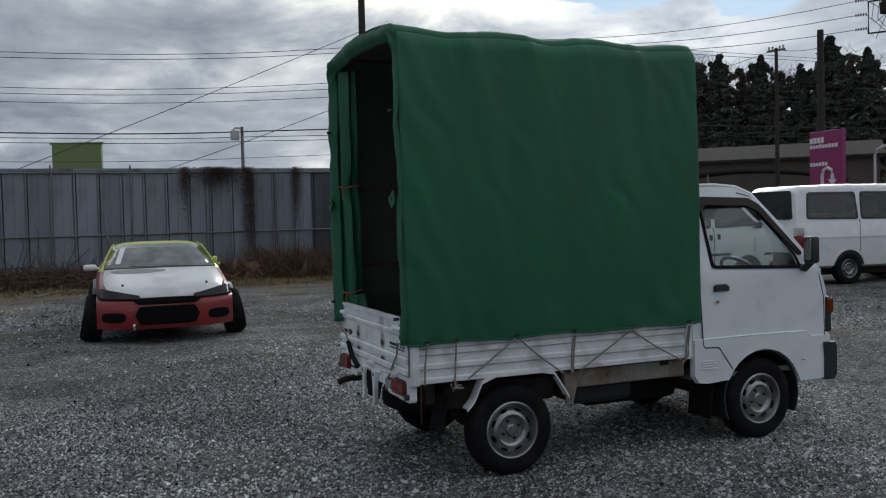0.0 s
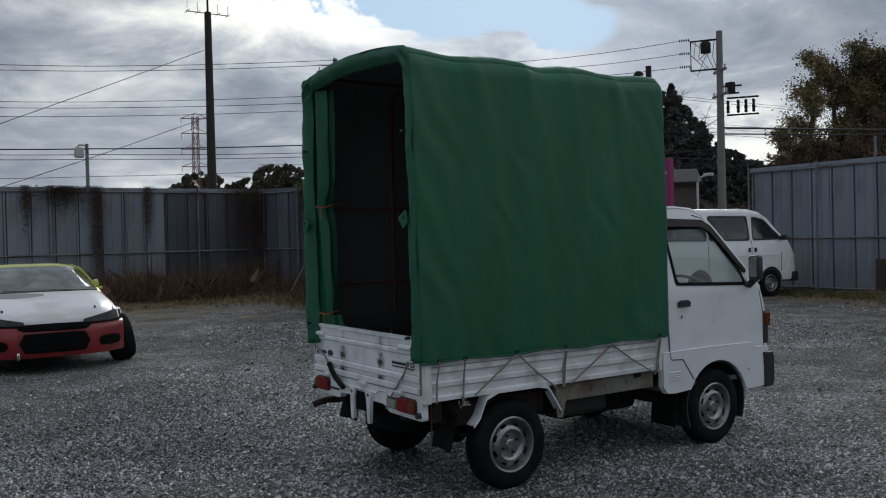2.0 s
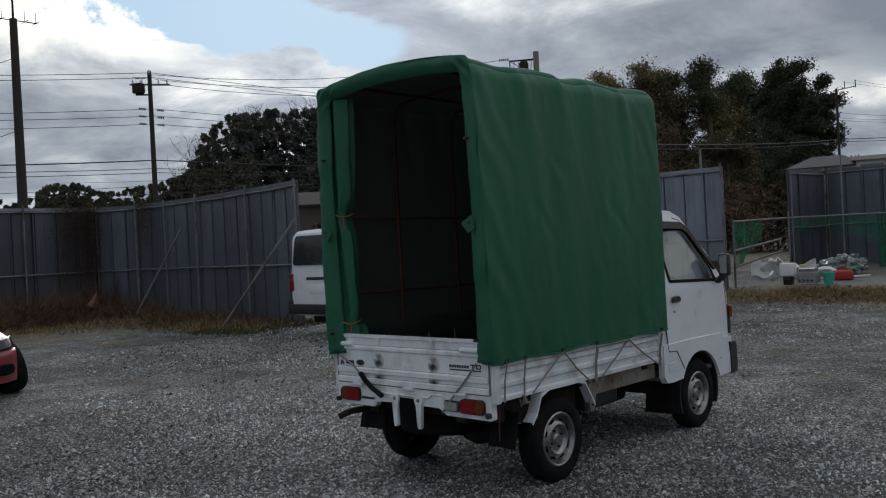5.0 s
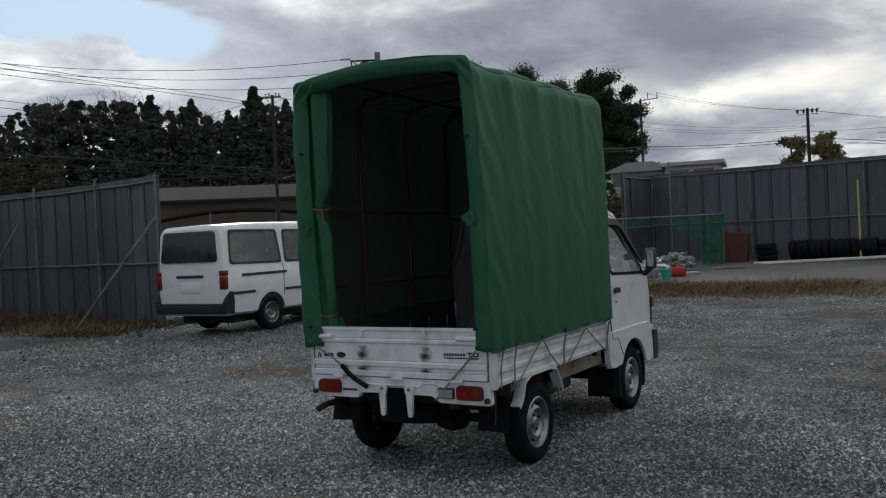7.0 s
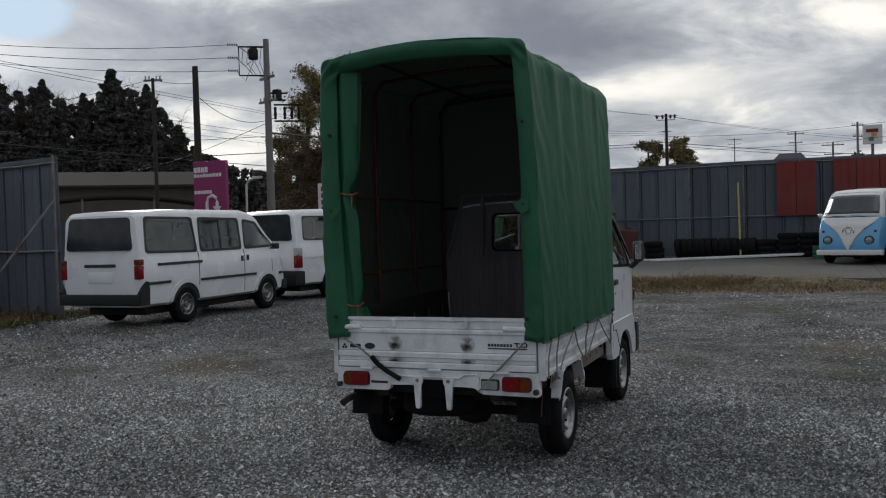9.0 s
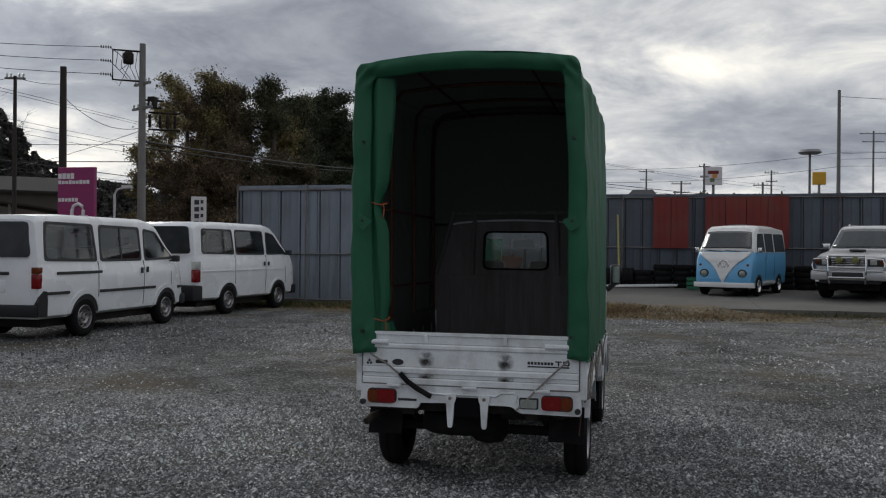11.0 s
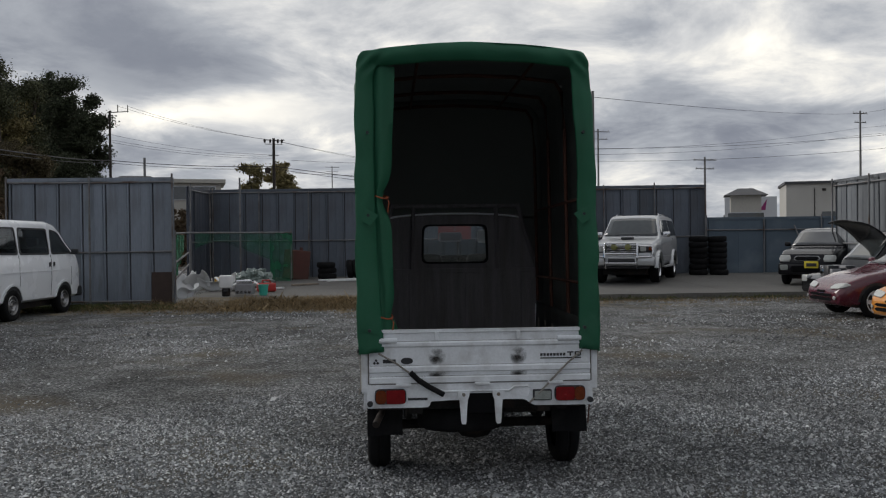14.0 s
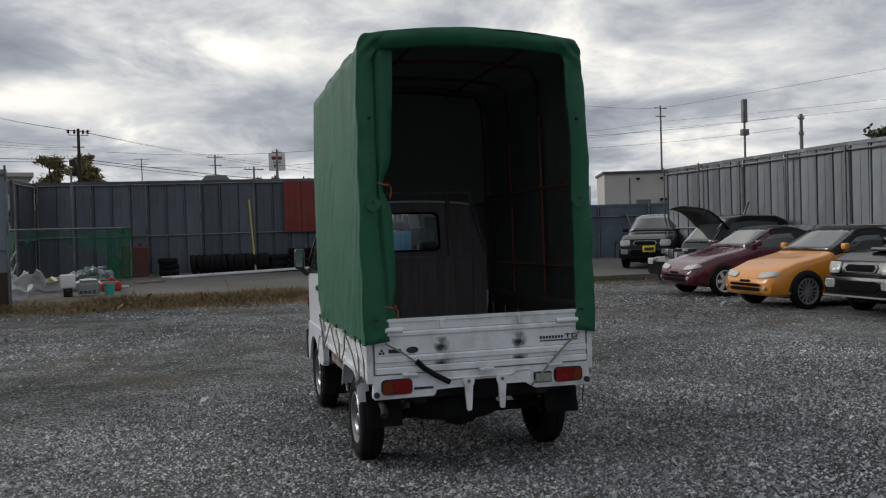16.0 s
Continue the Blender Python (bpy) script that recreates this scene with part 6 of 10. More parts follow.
def seam(car, st, belt, y, z0, z1, sides=(-1, 1)):
    side_patch("door_seam", st, belt, [(y - 0.006, z0), (y + 0.006, z0), (y + 0.006, z1), (y - 0.006, z1)], "rubber_trim", car, 0.004, 0.01, fine=0.12, sides=sides)


# long white van, rear quarter towards the yard
VA = [(-2.16, 0.74, 0.42, 1.60, 0.90), (-2.13, 0.80, 0.36, 1.84, 0.90), (-2.06, 0.825, 0.34, 1.905, 0.885), (-1.2, 0.83, 0.33, 1.945, 0.885), (0.8, 0.83, 0.33, 1.945, 0.885), (1.10, 0.83, 0.33, 1.90, 0.87), (1.32, 0.83, 0.33, 1.80, 0.85),
      (1.86, 0.825, 0.33, 1.27, 0.86), (2.02, 0.80, 0.33, 1.02, 0.90), (2.12, 0.76, 0.36, 0.82, 0.92), (2.15, 0.68, 0.44, 0.68, 0.92)]
M["vanpane"] = glass_material("clear_van_glass", (0.62, 0.66, 0.65), 0.07)
VA_WINDOWS, VB_WINDOWS = [], []
van_a = vehicle("passenger_van", pose(-8.55, 8.36, 0, 0, 0, 0.5), "older white passenger van with black side strips parked by the entrance", "van", "vanwhite", VA, 1.14, (-1.03, 1.45), 0.315, 0.735, 0.185, 0.185, group="vans by the entrance")
for poly, nm in (([(-1.98, 1.24), (-1.93, 1.78), (-0.78, 1.77), (-0.72, 1.22)], "side_window"), ([(-0.58, 1.22), (-0.57, 1.765), (0.58, 1.75), (0.60, 1.22)], "side_window"), ([(0.74, 1.22), (0.76, 1.73), (1.20, 1.68), (1.72, 1.24)], "door_window")):
    side_patch(nm, VA, 1.14, rounded(poly, 0.05, 2), "vanpane", van_a, 0.004, 0.008)
    window_ring(van_a, VA, 1.14, poly, 0.032)
    VA_WINDOWS.append(poly)
for y in (0.68, -0.68, 1.62):
    seam(van_a, VA, 1.14, y, 0.42, 1.20 if y < 1.5 else 0.98)
for y0, y1, z in ((-1.75, -0.60, 1.00), (-2.0, -1.45, 0.70), (-0.65, 1.05, 0.685), (1.85, 2.05, 0.66)):
    side_patch("rub_strip", VA, 1.14, [(y0, z), (y0, z + 0.045), (y1, z + 0.045), (y1, z)], "rubber_trim", van_a, 0.016)
for y, z in ((0.60, 1.02), (0.78, 1.03)):
    side_patch("door_handle", VA, 1.14, [(y - 0.03, z - 0.05), (y - 0.03, z + 0.05), (y + 0.03, z + 0.05), (y + 0.03, z - 0.05)], "rubber_trim", van_a, 0.02)
bm = BM()
plate(bm, rounded([(-0.68, 1.27), (0.68, 1.27), (0.62, 1.80), (-0.62, 1.80)], 0.08), [], lambda u, v, d: Vector((u, -2.178 + max(0, v - 1.27) * 0.07 - d, v)), -0.02, 0.008)
part("rear_window", bm, "vanglass", van_a)
end_box("rear_bumper", van_a, "grey_bumper", -0.83, 0.83, -2.23, -2.0, 0.38, 0.56, 0.03)
for s in (-1, 1):
    end_box("tail_lamp", van_a, "red_lamp", s * 0.70, s * 0.815, -2.175, -2.05, 0.80, 1.02)
    end_box("tail_lamp", van_a, "amber_lamp", s * 0.70, s * 0.815, -2.175, -2.05, 1.025, 1.12)
    end_box("head_lamp", van_a, "clear_lamp", s * 0.50, s * 0.72, 2.02, 2.13, 0.68, 0.82)
end_box("rear_handle_strip", van_a, "rubber_trim", -0.32, 0.32, -2.18, -2.12, 1.0, 1.05)
end_box("plate_recess", van_a, "vanwhite", -0.25, 0.25, -2.172, -2.13, 0.74, 0.92)
bm = BM()
rod(bm, (0.1, -2.19, 1.28), (-0.25, -2.17, 1.34), 0.008)
part("rear_wiper", bm, "rubber_trim", van_a)
mirrors(van_a, VA, 1.14, 1.62, 1.22, "blackplastic")
top_patch("windscreen", VA, 1.14, 1.84, 1.34, 0.97, 0.93, "vanglass", van_a)
end_box("front_bumper", van_a, "grey_bumper", -0.80, 0.80, 2.0, 2.2, 0.34, 0.54, 0.03)

arch_lips(van_a, VA, 1.14, (-1.03, 1.45), 0.315 * 1.16, 0.315, "vanwhite", 0.075)
# bumper ends that rise beside the tail lamps
for s in (-1, 1):
    bm = BM()
    ring_loft(bm, [[Vector((s * x, y, z)) for y, z in ((-2.20, 0.385), (-1.99, 0.385), (-1.98, 0.62 + d), (-2.0, 0.76 + d), (-2.06, 0.765 + d), (-2.20, 0.60 + d))] for x, d in ((0.74, -0.10), (0.79, 0.0), (0.846, 0.0))])
    part("bumper_end", bm, "grey_bumper", van_a, smooth=40)
side_patch("window_bar", VA, 1.14, [(-0.02, 1.215), (-0.02, 1.765), (0.02, 1.765), (0.02, 1.215)], "rubber_trim", van_a, 0.012)
open_windows(van_a, VA_WINDOWS, (-1.55, -0.55, 0.75))

# newer white van further in
VB = [(-2.10, 0.76, 0.45, 1.55, 0.90), (-2.07, 0.80, 0.38, 1.86, 0.90), (-1.95, 0.83, 0.34, 1.955, 0.88), (-1.0, 0.835, 0.33, 1.985, 0.88), (0.7, 0.835, 0.33, 1.98, 0.88), (1.0, 0.835, 0.33, 1.93, 0.87), (1.30, 0.835, 0.33, 1.78, 0.85),
      (1.80, 0.83, 0.33, 1.30, 0.86), (1.96, 0.80, 0.33, 1.10, 0.90), (2.06, 0.76, 0.33, 0.86, 0.92), (2.10, 0.68, 0.42, 0.66, 0.92)]
van_b = vehicle("passenger_van", pose(-8.45, 13.3, 0, 0, 0, -6.0), "plain white cargo van parked in front of the sheet gate", "van", "vanwhite", VB, 1.22, (-0.90, 1.22), 0.315, 0.745, 0.185, 0.185, group="vans by the entrance")
for poly in ([(-1.85, 1.32), (-1.80, 1.80), (-0.72, 1.80), (-0.68, 1.30)], [(-0.58, 1.30), (-0.57, 1.80), (0.55, 1.79), (0.58, 1.29)], [(0.70, 1.29), (0.72, 1.78), (1.10, 1.72), (1.62, 1.30)]):
    side_patch("side_window", VB, 1.22, rounded(poly, 0.06, 2), "vanpane", van_b, 0.004, 0.008)
    window_ring(van_b, VB, 1.22, poly, 0.022)
    VB_WINDOWS.append(poly)
for y in (0.64, -0.64, 1.55):
    seam(van_b, VB, 1.22, y, 0.42, 1.27 if y < 1.5 else 1.0)
for y in (0.56, 0.74):
    side_patch("door_handle", VB, 1.22, [(y - 0.03, 1.02), (y - 0.03, 1.11), (y + 0.03, 1.11), (y + 0.03, 1.02)], "rubber_trim", van_b, 0.02)
side_patch("body_crease", VB, 1.22, [(-1.9, 0.93), (-1.9, 0.945), (1.5, 0.945), (1.5, 0.93)], "vanwhite", van_b, 0.014, 0.02)
bm = BM()
plate(bm, rounded([(-0.70, 1.30), (0.70, 1.30), (0.62, 1.86), (-0.62, 1.86)], 0.08), [], lambda u, v, d: Vector((u, -2.122 + max(0, v - 1.30) * 0.07 - d, v)), -0.02, 0.008)
part("rear_window", bm, "vanglass", van_b)
end_box("rear_bumper", van_b, "grey_bumper", -0.83, 0.83, -2.2, -1.85, 0.34, 0.66, 0.04)
for s in (-1, 1):
    end_box("tail_lamp", van_b, "red_lamp", s * 0.72, s * 0.832, -2.11, -1.94, 0.72, 0.98)
    end_box("tail_lamp", van_b, "clear_lamp", s * 0.72, s * 0.832, -2.11, -1.94, 0.985, 1.14)
    end_box("head_lamp", van_b, "clear_lamp", s * 0.50, s * 0.78, 1.93, 2.05, 0.78, 0.96)
mirrors(van_b, VB, 1.22, 1.55, 1.32, "blackplastic")
top_patch("windscreen", VB, 1.22, 1.80, 1.30, 0.97, 0.93, "vanglass", van_b)
end_box("front_bumper", van_b, "grey_bumper", -0.80, 0.80, 1.9, 2.14, 0.33, 0.55, 0.04)

arch_lips(van_b, VB, 1.22, (-0.90, 1.22), 0.315 * 1.16, 0.315, "vanwhite", 0.045)
open_windows(van_b, VB_WINDOWS, (-0.5, 0.75))
M["blackpaint"] = material("black_paint", (0.008, 0.008, 0.010), 0.16, vary=0.15, coat=0.10, spec=0.28)
# wide-track coupe with patchwork panels
M["coupeglass"] = material("mottled_pale_windscreen", (0.19, 0.21, 0.20), 0.08, vary=0.75, scale=2.6, fine=6, spec=0.8, coat=0.5)
M["redpaint"] = material("red_body_paint", (0.27, 0.018, 0.022), 0.35, vary=0.15, scale=3, fine=40, coat=0.4, stain=(0.16, 0.03, 0.03), stain_amount=0.4)
M["limepaint"] = material("lime_yellow_paint", (0.52, 0.55, 0.07), 0.35, vary=0.1, scale=3, fine=40, coat=0.4)
M["whitehood"] = material("white_hood_paint", (0.80, 0.81, 0.83), 0.32, vary=0.08, scale=2.5, fine=40, coat=0.2, stain=(0.40, 0.36, 0.34), stain_amount=0.4, stain_scale=2)
M["greyprimer"] = material("grey_primer", (0.27, 0.27, 0.28), 0.6, vary=0.2)
VS = [(-2.15, 0.70, 0.32, 0.70, 0.9), (-2.05, 0.80, 0.26, 0.86, 0.85), (-1.6, 0.84, 0.24, 0.92, 0.80), (-1.2, 0.85, 0.22, 0.98, 0.74), (-0.75, 0.85, 0.20, 1.18, 0.68), (-0.3, 0.85, 0.20, 1.25, 0.67), (0.05, 0.85, 0.20, 1.22, 0.68), (0.72, 0.85, 0.20, 0.90, 0.80),
      (0.85, 0.85, 0.20, 0.875, 0.88), (1.4, 0.845, 0.20, 0.80, 0.9), (1.78, 0.83, 0.20, 0.72, 0.9), (1.95, 0.72, 0.20, 0.655, 0.9), (2.04, 0.60, 0.20, 0.60, 0.9), (2.10, 0.48, 0.22, 0.54, 0.9)]
coupe = vehicle("sports_coupe", pose(-8.55, -0.54, 0.0, 0, 0, -92), "patchwork red, white and lime coupe with splayed wheels on gravel", "car", "redpaint", VS, 0.86, (1.38, -1.15), 0.305, 0.885, 0.26, 0.20, style="spoke5", rim="blackplastic", tilt=11.0, arch=1.1, upper="limepaint", cabin=(-1.3, 0.72))
top_patch("roof_skin", VS, 0.86, 0.06, -0.70, 0.99, 0.99, "limepaint", coupe, 0.006)
side_patch("cab_side", VS, 0.86, [(0.80, 0.875), (0.10, 1.21), (-0.3, 1.235), (-0.72, 1.17), (-1.2, 0.97), (-1.2, 0.875)], "limepaint", coupe, 0.005)
top_patch("windscreen_frame", VS, 0.86, 0.70, 0.04, 1.0, 1.0, "limepaint", coupe, 0.005)
top_patch("windscreen", VS, 0.86, 0.725, 0.07, 0.955, 0.93, "coupeglass", coupe, 0.012)
top_patch("bonnet", VS, 0.86, 2.06, 0.79, 0.97, 0.93, "whitehood", coupe, 0.012)
bm = BM()
sheet(bm, 8, 8, lambda u, v: Vector((0.30 + 0.36 * (u - 0.5) * 2 * math.sqrt(max(0.02, 1 - (2 * v - 1) ** 2)), 0.98 + 0.16 * (v - 0.5) * 2, skin_z(VS, 0.86, 0.98 + 0.16 * (v - 0.5) * 2, 0.3) + 0.022)))
part("bonnet_patch", bm, "greyprimer", coupe, "dull grey round patch")
side_patch("door_window", VS, 0.86, [(0.62, 0.90), (0.05, 1.15), (-0.55, 1.15), (-0.75, 0.92)], "vanglass", coupe, 0.008)
# flat-faced bumper wrapping round the nose
def nose_y(x):
    return 2.19 - 0.34 * (abs(x) / 0.84) ** 3.2


bm = BM()
ring_loft(bm, [[Vector((x, nose_y(x) + dy, z)) for dy, z in ((-0.22, 0.60), (-0.05, 0.575), (-0.012, 0.55), (0.0, 0.50), (0.004, 0.40), (-0.004, 0.26), (-0.03, 0.205), (-0.10, 0.195), (-0.22, 0.20))] for x in [0.84 * math.sin(k * math.pi / 28) for k in range(-14, 15)]])
part("front_bumper", bm, "redpaint", coupe, smooth=45)


nose_patch("bumper_opening", coupe, VS, 0.86, -0.39, 0.39, 0.262, 0.490, "void", 0.012, 7, label="wide dark bumper opening", front=lambda x, z: nose_y(x))
nose_patch("grille", coupe, VS, 0.86, -0.40, 0.40, 0.515, 0.590, "void", 0.006, 9, front=lambda x, z: nose_y(x) - 0.6 * max(0, z - 0.54))
for s in (-1, 1):
    nose_patch("fog_opening", coupe, VS, 0.86, s * 0.50, s * 0.78, 0.295, 0.415, "void", 0.012, 3, front=lambda x, z: nose_y(x))
    bm = BM()
    sheet(bm, 10, 6, lambda u, v: Vector((s * lerp(0.33, 0.815, u), nose_y(lerp(0.33, 0.815, u)) + 0.004 - 1.0 * (lerp(0.572, lerp(0.612, 0.705, u), v) - 0.572) - 0.01, lerp(0.572, lerp(0.612, 0.705, u), v) + 0.012)))
    lam = part("head_lamp", bm, "blackpaint", coupe, "black angular headlamp", smooth=60)
    lam.modifiers.new("thick", "SOLIDIFY").thickness = 0.05
    bm = BM()
    lathe(bm, [(0.001, 0.02), (0.012, 0.015), (0.018, -0.02)], (s * 0.52, 1.78, skin_z(VS, 0.86, 1.78, 0.52) + 0.02), "z", 10)
    part("bonnet_pin", bm, "badge", coupe)
    for y in (-1.15,):
        bm = BM()
        ring_loft(bm, [[Vector((s * x, y + (0.33 + e) * math.cos(a), 0.31 + (0.35 + e) * math.sin(a))) for x, e in ((0.80, 0.03), (0.90, 0.015), (0.915, 0.0), (0.90, -0.012), (0.80, 0.0))] for a in [math.pi * k / 12 for k in range(13)]])
        part("arch_flare", bm, "greyprimer", coupe, "riveted grey arch flare", smooth=50)
    bm = BM()
    ring_loft(bm, [[Vector((s * x, 1.38 + (0.34 + e) * math.cos(a), 0.33 + (0.36 + e) * math.sin(a))) for x, e in ((0.80, 0.02), (0.875, 0.01), (0.885, 0.0), (0.80, 0.0))] for a in [math.pi * (0.30 + 0.55 * k / 8) for k in range(9)]])
    part("arch_flare", bm, "greyprimer" if s < 0 else "rubber_trim", coupe, smooth=50)
    bm = BM()
    if s > 0:
        box(bm, 0.83, 1.01, 0.48, 0.56, 0.885, 0.97, bevel=0.035, seg=3)
    else:
        box(bm, -0.80, -0.735, 0.44, 0.62, 0.92, 1.03, bevel=0.03, seg=3)
    tube(bm, [(s * 0.74, 0.55, 0.90), (s * 0.85, 0.54, 0.92)], 0.02, 6)
    part("door_mirror", bm, "whitehood" if s > 0 else "limepaint", coupe, smooth=50)
    bm = BM()
    x0 = -0.30 if s < 0 else 0.12
    tube(bm, [(x0 - 0.30, 0.74, 0.895), (x0, 0.72, 0.915), (x0 + 0.28, 0.70, 0.925)], 0.009, 5)
    part("wiper", bm, "blackplastic", coupe)
end_box("tow_eye", coupe, "chrome", 0.385, 0.42, 2.17, 2.22, 0.20, 0.28, 0.008)
bm = BM()
sheet(bm, 3, 8, lambda u, v: Vector((lerp(0.56, 0.47, v) + 0.07 * u - 0.035, lerp(0.62, 0.14, v), skin_z(VS, 0.86, lerp(0.62, 0.14, v), lerp(0.52, 0.45, v)) + 0.022)))
part("screen_sticker", bm, "whitehood", coupe, "pale strip sticker on the windscreen")

# light blue and white retro-faced microvan
M["skyblue"] = material("light_blue_paint", (0.13, 0.42, 0.72), 0.3, vary=0.06, scale=2, fine=30, coat=0.5)
M["creamwhite"] = material("clean_white_paint", (0.78, 0.78, 0.77), 0.3, vary=0.04, coat=0.4)
VV = [(-1.68, 0.66, 0.34, 1.50, 0.90), (-1.64, 0.70, 0.30, 1.76, 0.89), (-1.5, 0.73, 0.26, 1.84, 0.88), (-0.5, 0.735, 0.25, 1.90, 0.87), (0.85, 0.735, 0.25, 1.88, 0.86), (1.10, 0.735, 0.25, 1.76, 0.85), (1.42, 0.73, 0.25, 1.22, 0.90), (1.56, 0.72, 0.25, 1.0, 0.94), (1.64, 0.70, 0.26, 0.70, 0.95), (1.68, 0.64, 0.32, 0.50, 0.95)]
yaw_vw = math.degrees(math.atan2(-1.28, 3.0)) + 180
vw_c = Vector((3.02, 20.2, 0)) + Vector((1.28, 3.0, 0)).normalized() * 1.72
vwv = vehicle("microvan", Matrix.Translation((vw_c.x, vw_c.y, ground_z(vw_c.x, vw_c.y) - 0.01)) @ pose(0, 0, 0, 0, 0, yaw_vw) @ Matrix.Diagonal((1.09, 1.01, 1.03, 1)), "light blue and white retro-faced microvan on the concrete", "van", "skyblue", VV, 1.16, (1.05, -0.85), 0.265, 0.66, 0.155, 0.165, rim="chrome", upper="creamwhite", cabin=(-1.66, 1.43))
top_patch("roof_skin", VV, 1.16, 1.05, -1.6, 1.0, 1.0, "creamwhite", vwv, 0.008)
side_patch("upper_band", VV, 1.16, [(-1.58, 1.17), (-1.5, 1.80), (1.0, 1.80), (1.10, 1.70), (1.40, 1.17)], "creamwhite", vwv, 0.008)
top_patch("windscreen_frame", VV, 1.16, 1.44, 1.06, 1.0, 1.0, "creamwhite", vwv, 0.006)
top_patch("windscreen", VV, 1.16, 1.395, 1.12, 0.93, 0.90, "darkglass", vwv, 0.016)
for poly in ([(0.52, 1.18), (0.54, 1.68), (0.98, 1.66), (1.22, 1.20)], [(-0.32, 1.18), (-0.30, 1.68), (0.44, 1.68), (0.44, 1.18)], [(-1.45, 1.18), (-1.38, 1.68), (-0.42, 1.68), (-0.42, 1.18)]):
    side_patch("side_window", VV, 1.16, poly, "darkglass", vwv, 0.014)
# white V on the face
def face_y(x, z):
    """Front of the body at height z, x off the middle."""
    y = 1.70
    while y > 1.30 and skin_z(VV, 1.16, min(y, 1.68), min(abs(x), 0.60)) < z:
        y -= 0.01
    return min(y, 1.68)


V_HALF = [(0.36, 0.02), (0.48, 0.075), (0.62, 0.15), (0.75, 0.24), (0.88, 0.36), (0.98, 0.49), (1.08, 0.61), (1.17, 0.655)]
bm = BM()
sheet(bm, 14, 26, lambda u, v: Vector(((2 * u - 1) * table(V_HALF, lerp(0.36, 1.17, v))[0], face_y((2 * u - 1) * table(V_HALF, lerp(0.36, 1.17, v))[0], lerp(0.36, 1.17, v)) + 0.026, lerp(0.36, 1.17, v))))
fp = part("face_panel", bm, "creamwhite", vwv, "white V-shaped front panel", smooth=60)
fp.modifiers.new("thick", "SOLIDIFY").thickness = 0.01
bm = BM()
lathe(bm, [(0.105, 0.0), (0.125, 0.012), (0.145, 0.0)], (0, face_y(0, 0.80) + 0.03, 0.82), "y", 24)
for a, b in (((-0.07, 0.89), (-0.03, 0.75)), ((-0.03, 0.75), (0.0, 0.82)), ((0.0, 0.82), (0.03, 0.75)), ((0.03, 0.75), (0.07, 0.89))):
    rod(bm, (a[0], face_y(0, 0.8) + 0.035, a[1]), (b[0], face_y(0, 0.8) + 0.035, b[1]), 0.012, n=6)
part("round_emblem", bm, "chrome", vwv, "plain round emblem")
for s in (-1, 1):
    lam = new("head_lamp")
    lam.parent = vwv
    bm = BM()
    lathe(bm, [(0.001, 0.05), (0.07, 0.04), (0.085, 0.01)], (s * 0.48, face_y(0.48, 0.62) + 0.01, 0.60), "y", 20)
    part("lens", bm, "reverse", lam, smooth=60)
    bm = BM()
    lathe(bm, [(0.082, 0.0), (0.10, 0.03), (0.115, 0.0)], (s * 0.48, face_y(0.48, 0.62) + 0.01, 0.60), "y", 20)
    part("bezel", bm, "blackplastic", lam, smooth=60)
    bm = BM()
    lathe(bm, [(0.001, 0.03), (0.03, 0.025), (0.04, 0.0)], (s * 0.60, face_y(0.6, 0.85), 0.82), "y", 12)
    part("marker_lamp", bm, "amber_lamp", vwv)
bm = BM()
ring_loft(bm, [[Vector((x * 0.76, 1.70 + dy - 0.10 * abs(x) ** 4, z)) for dy, z in ((-0.08, 0.36), (0.03, 0.36), (0.05, 0.30), (0.03, 0.23), (-0.08, 0.23))] for x in (-1, -0.9, -0.5, 0, 0.5, 0.9, 1)])
part("front_bumper", bm, "creamwhite", vwv, smooth=40)
side_patch("side_skirt", VV, 1.16, [(-0.45, 0.27), (-0.45, 0.40), (0.68, 0.40), (0.68, 0.27)], "creamwhite", vwv, 0.02)
for y in (0.48, -0.37):
    seam(vwv, VV, 1.16, y, 0.36, 1.15)
mirrors(vwv, VV, 1.16, 1.25, 1.22, "chrome", w=0.10, h=0.14)
bm = BM()
box(bm, -0.02, 0.40, -1.0, -0.1, 1.895, 1.94, bevel=0.015)
part("roof_hatch", bm, "greyprimer", vwv)
bm = BM()
tube(bm, [(-0.35, 1.47, 1.19), (0.0, 1.48, 1.21)], 0.008, 5)
tube(bm, [(0.1, 1.48, 1.19), (0.45, 1.47, 1.21)], 0.008, 5)
part("wiper", bm, "blackplastic", vwv)

# silver off-roader with a bull bar
M["spotyellow"] = material("dull_yellow_lamp", (0.20, 0.20, 0.06), 0.2, vary=0.3, coat=0.5)
M["silver"] = material("silver_paint", (0.55, 0.56, 0.57), 0.3, metal=0.5, vary=0.08, scale=2, fine=40, coat=0.4)
SV = [(-2.25, 0.76, 0.52, 1.60, 0.88), (-2.2, 0.82, 0.48, 1.78, 0.86), (-2.05, 0.84, 0.46, 1.86, 0.84), (-0.8, 0.85, 0.46, 1.90, 0.83), (0.35, 0.85, 0.46, 1.87, 0.83), (0.55, 0.85, 0.46, 1.80, 0.82), (1.0, 0.85, 0.46, 1.27, 0.90), (1.12, 0.85, 0.46, 1.22, 0.93), (1.8, 0.84, 0.46, 1.15, 0.94), (2.12, 0.82, 0.47, 1.08, 0.95), (2.2, 0.76, 0.52, 0.98, 0.95)]
suv_dir = Vector((2.02, 4.1, 0)).normalized()
suv_c = Vector((6.12, 19.55, 0)) + suv_dir * 2.25
yaw_suv = math.degrees(math.atan2(-suv_dir.x, suv_dir.y)) + 180
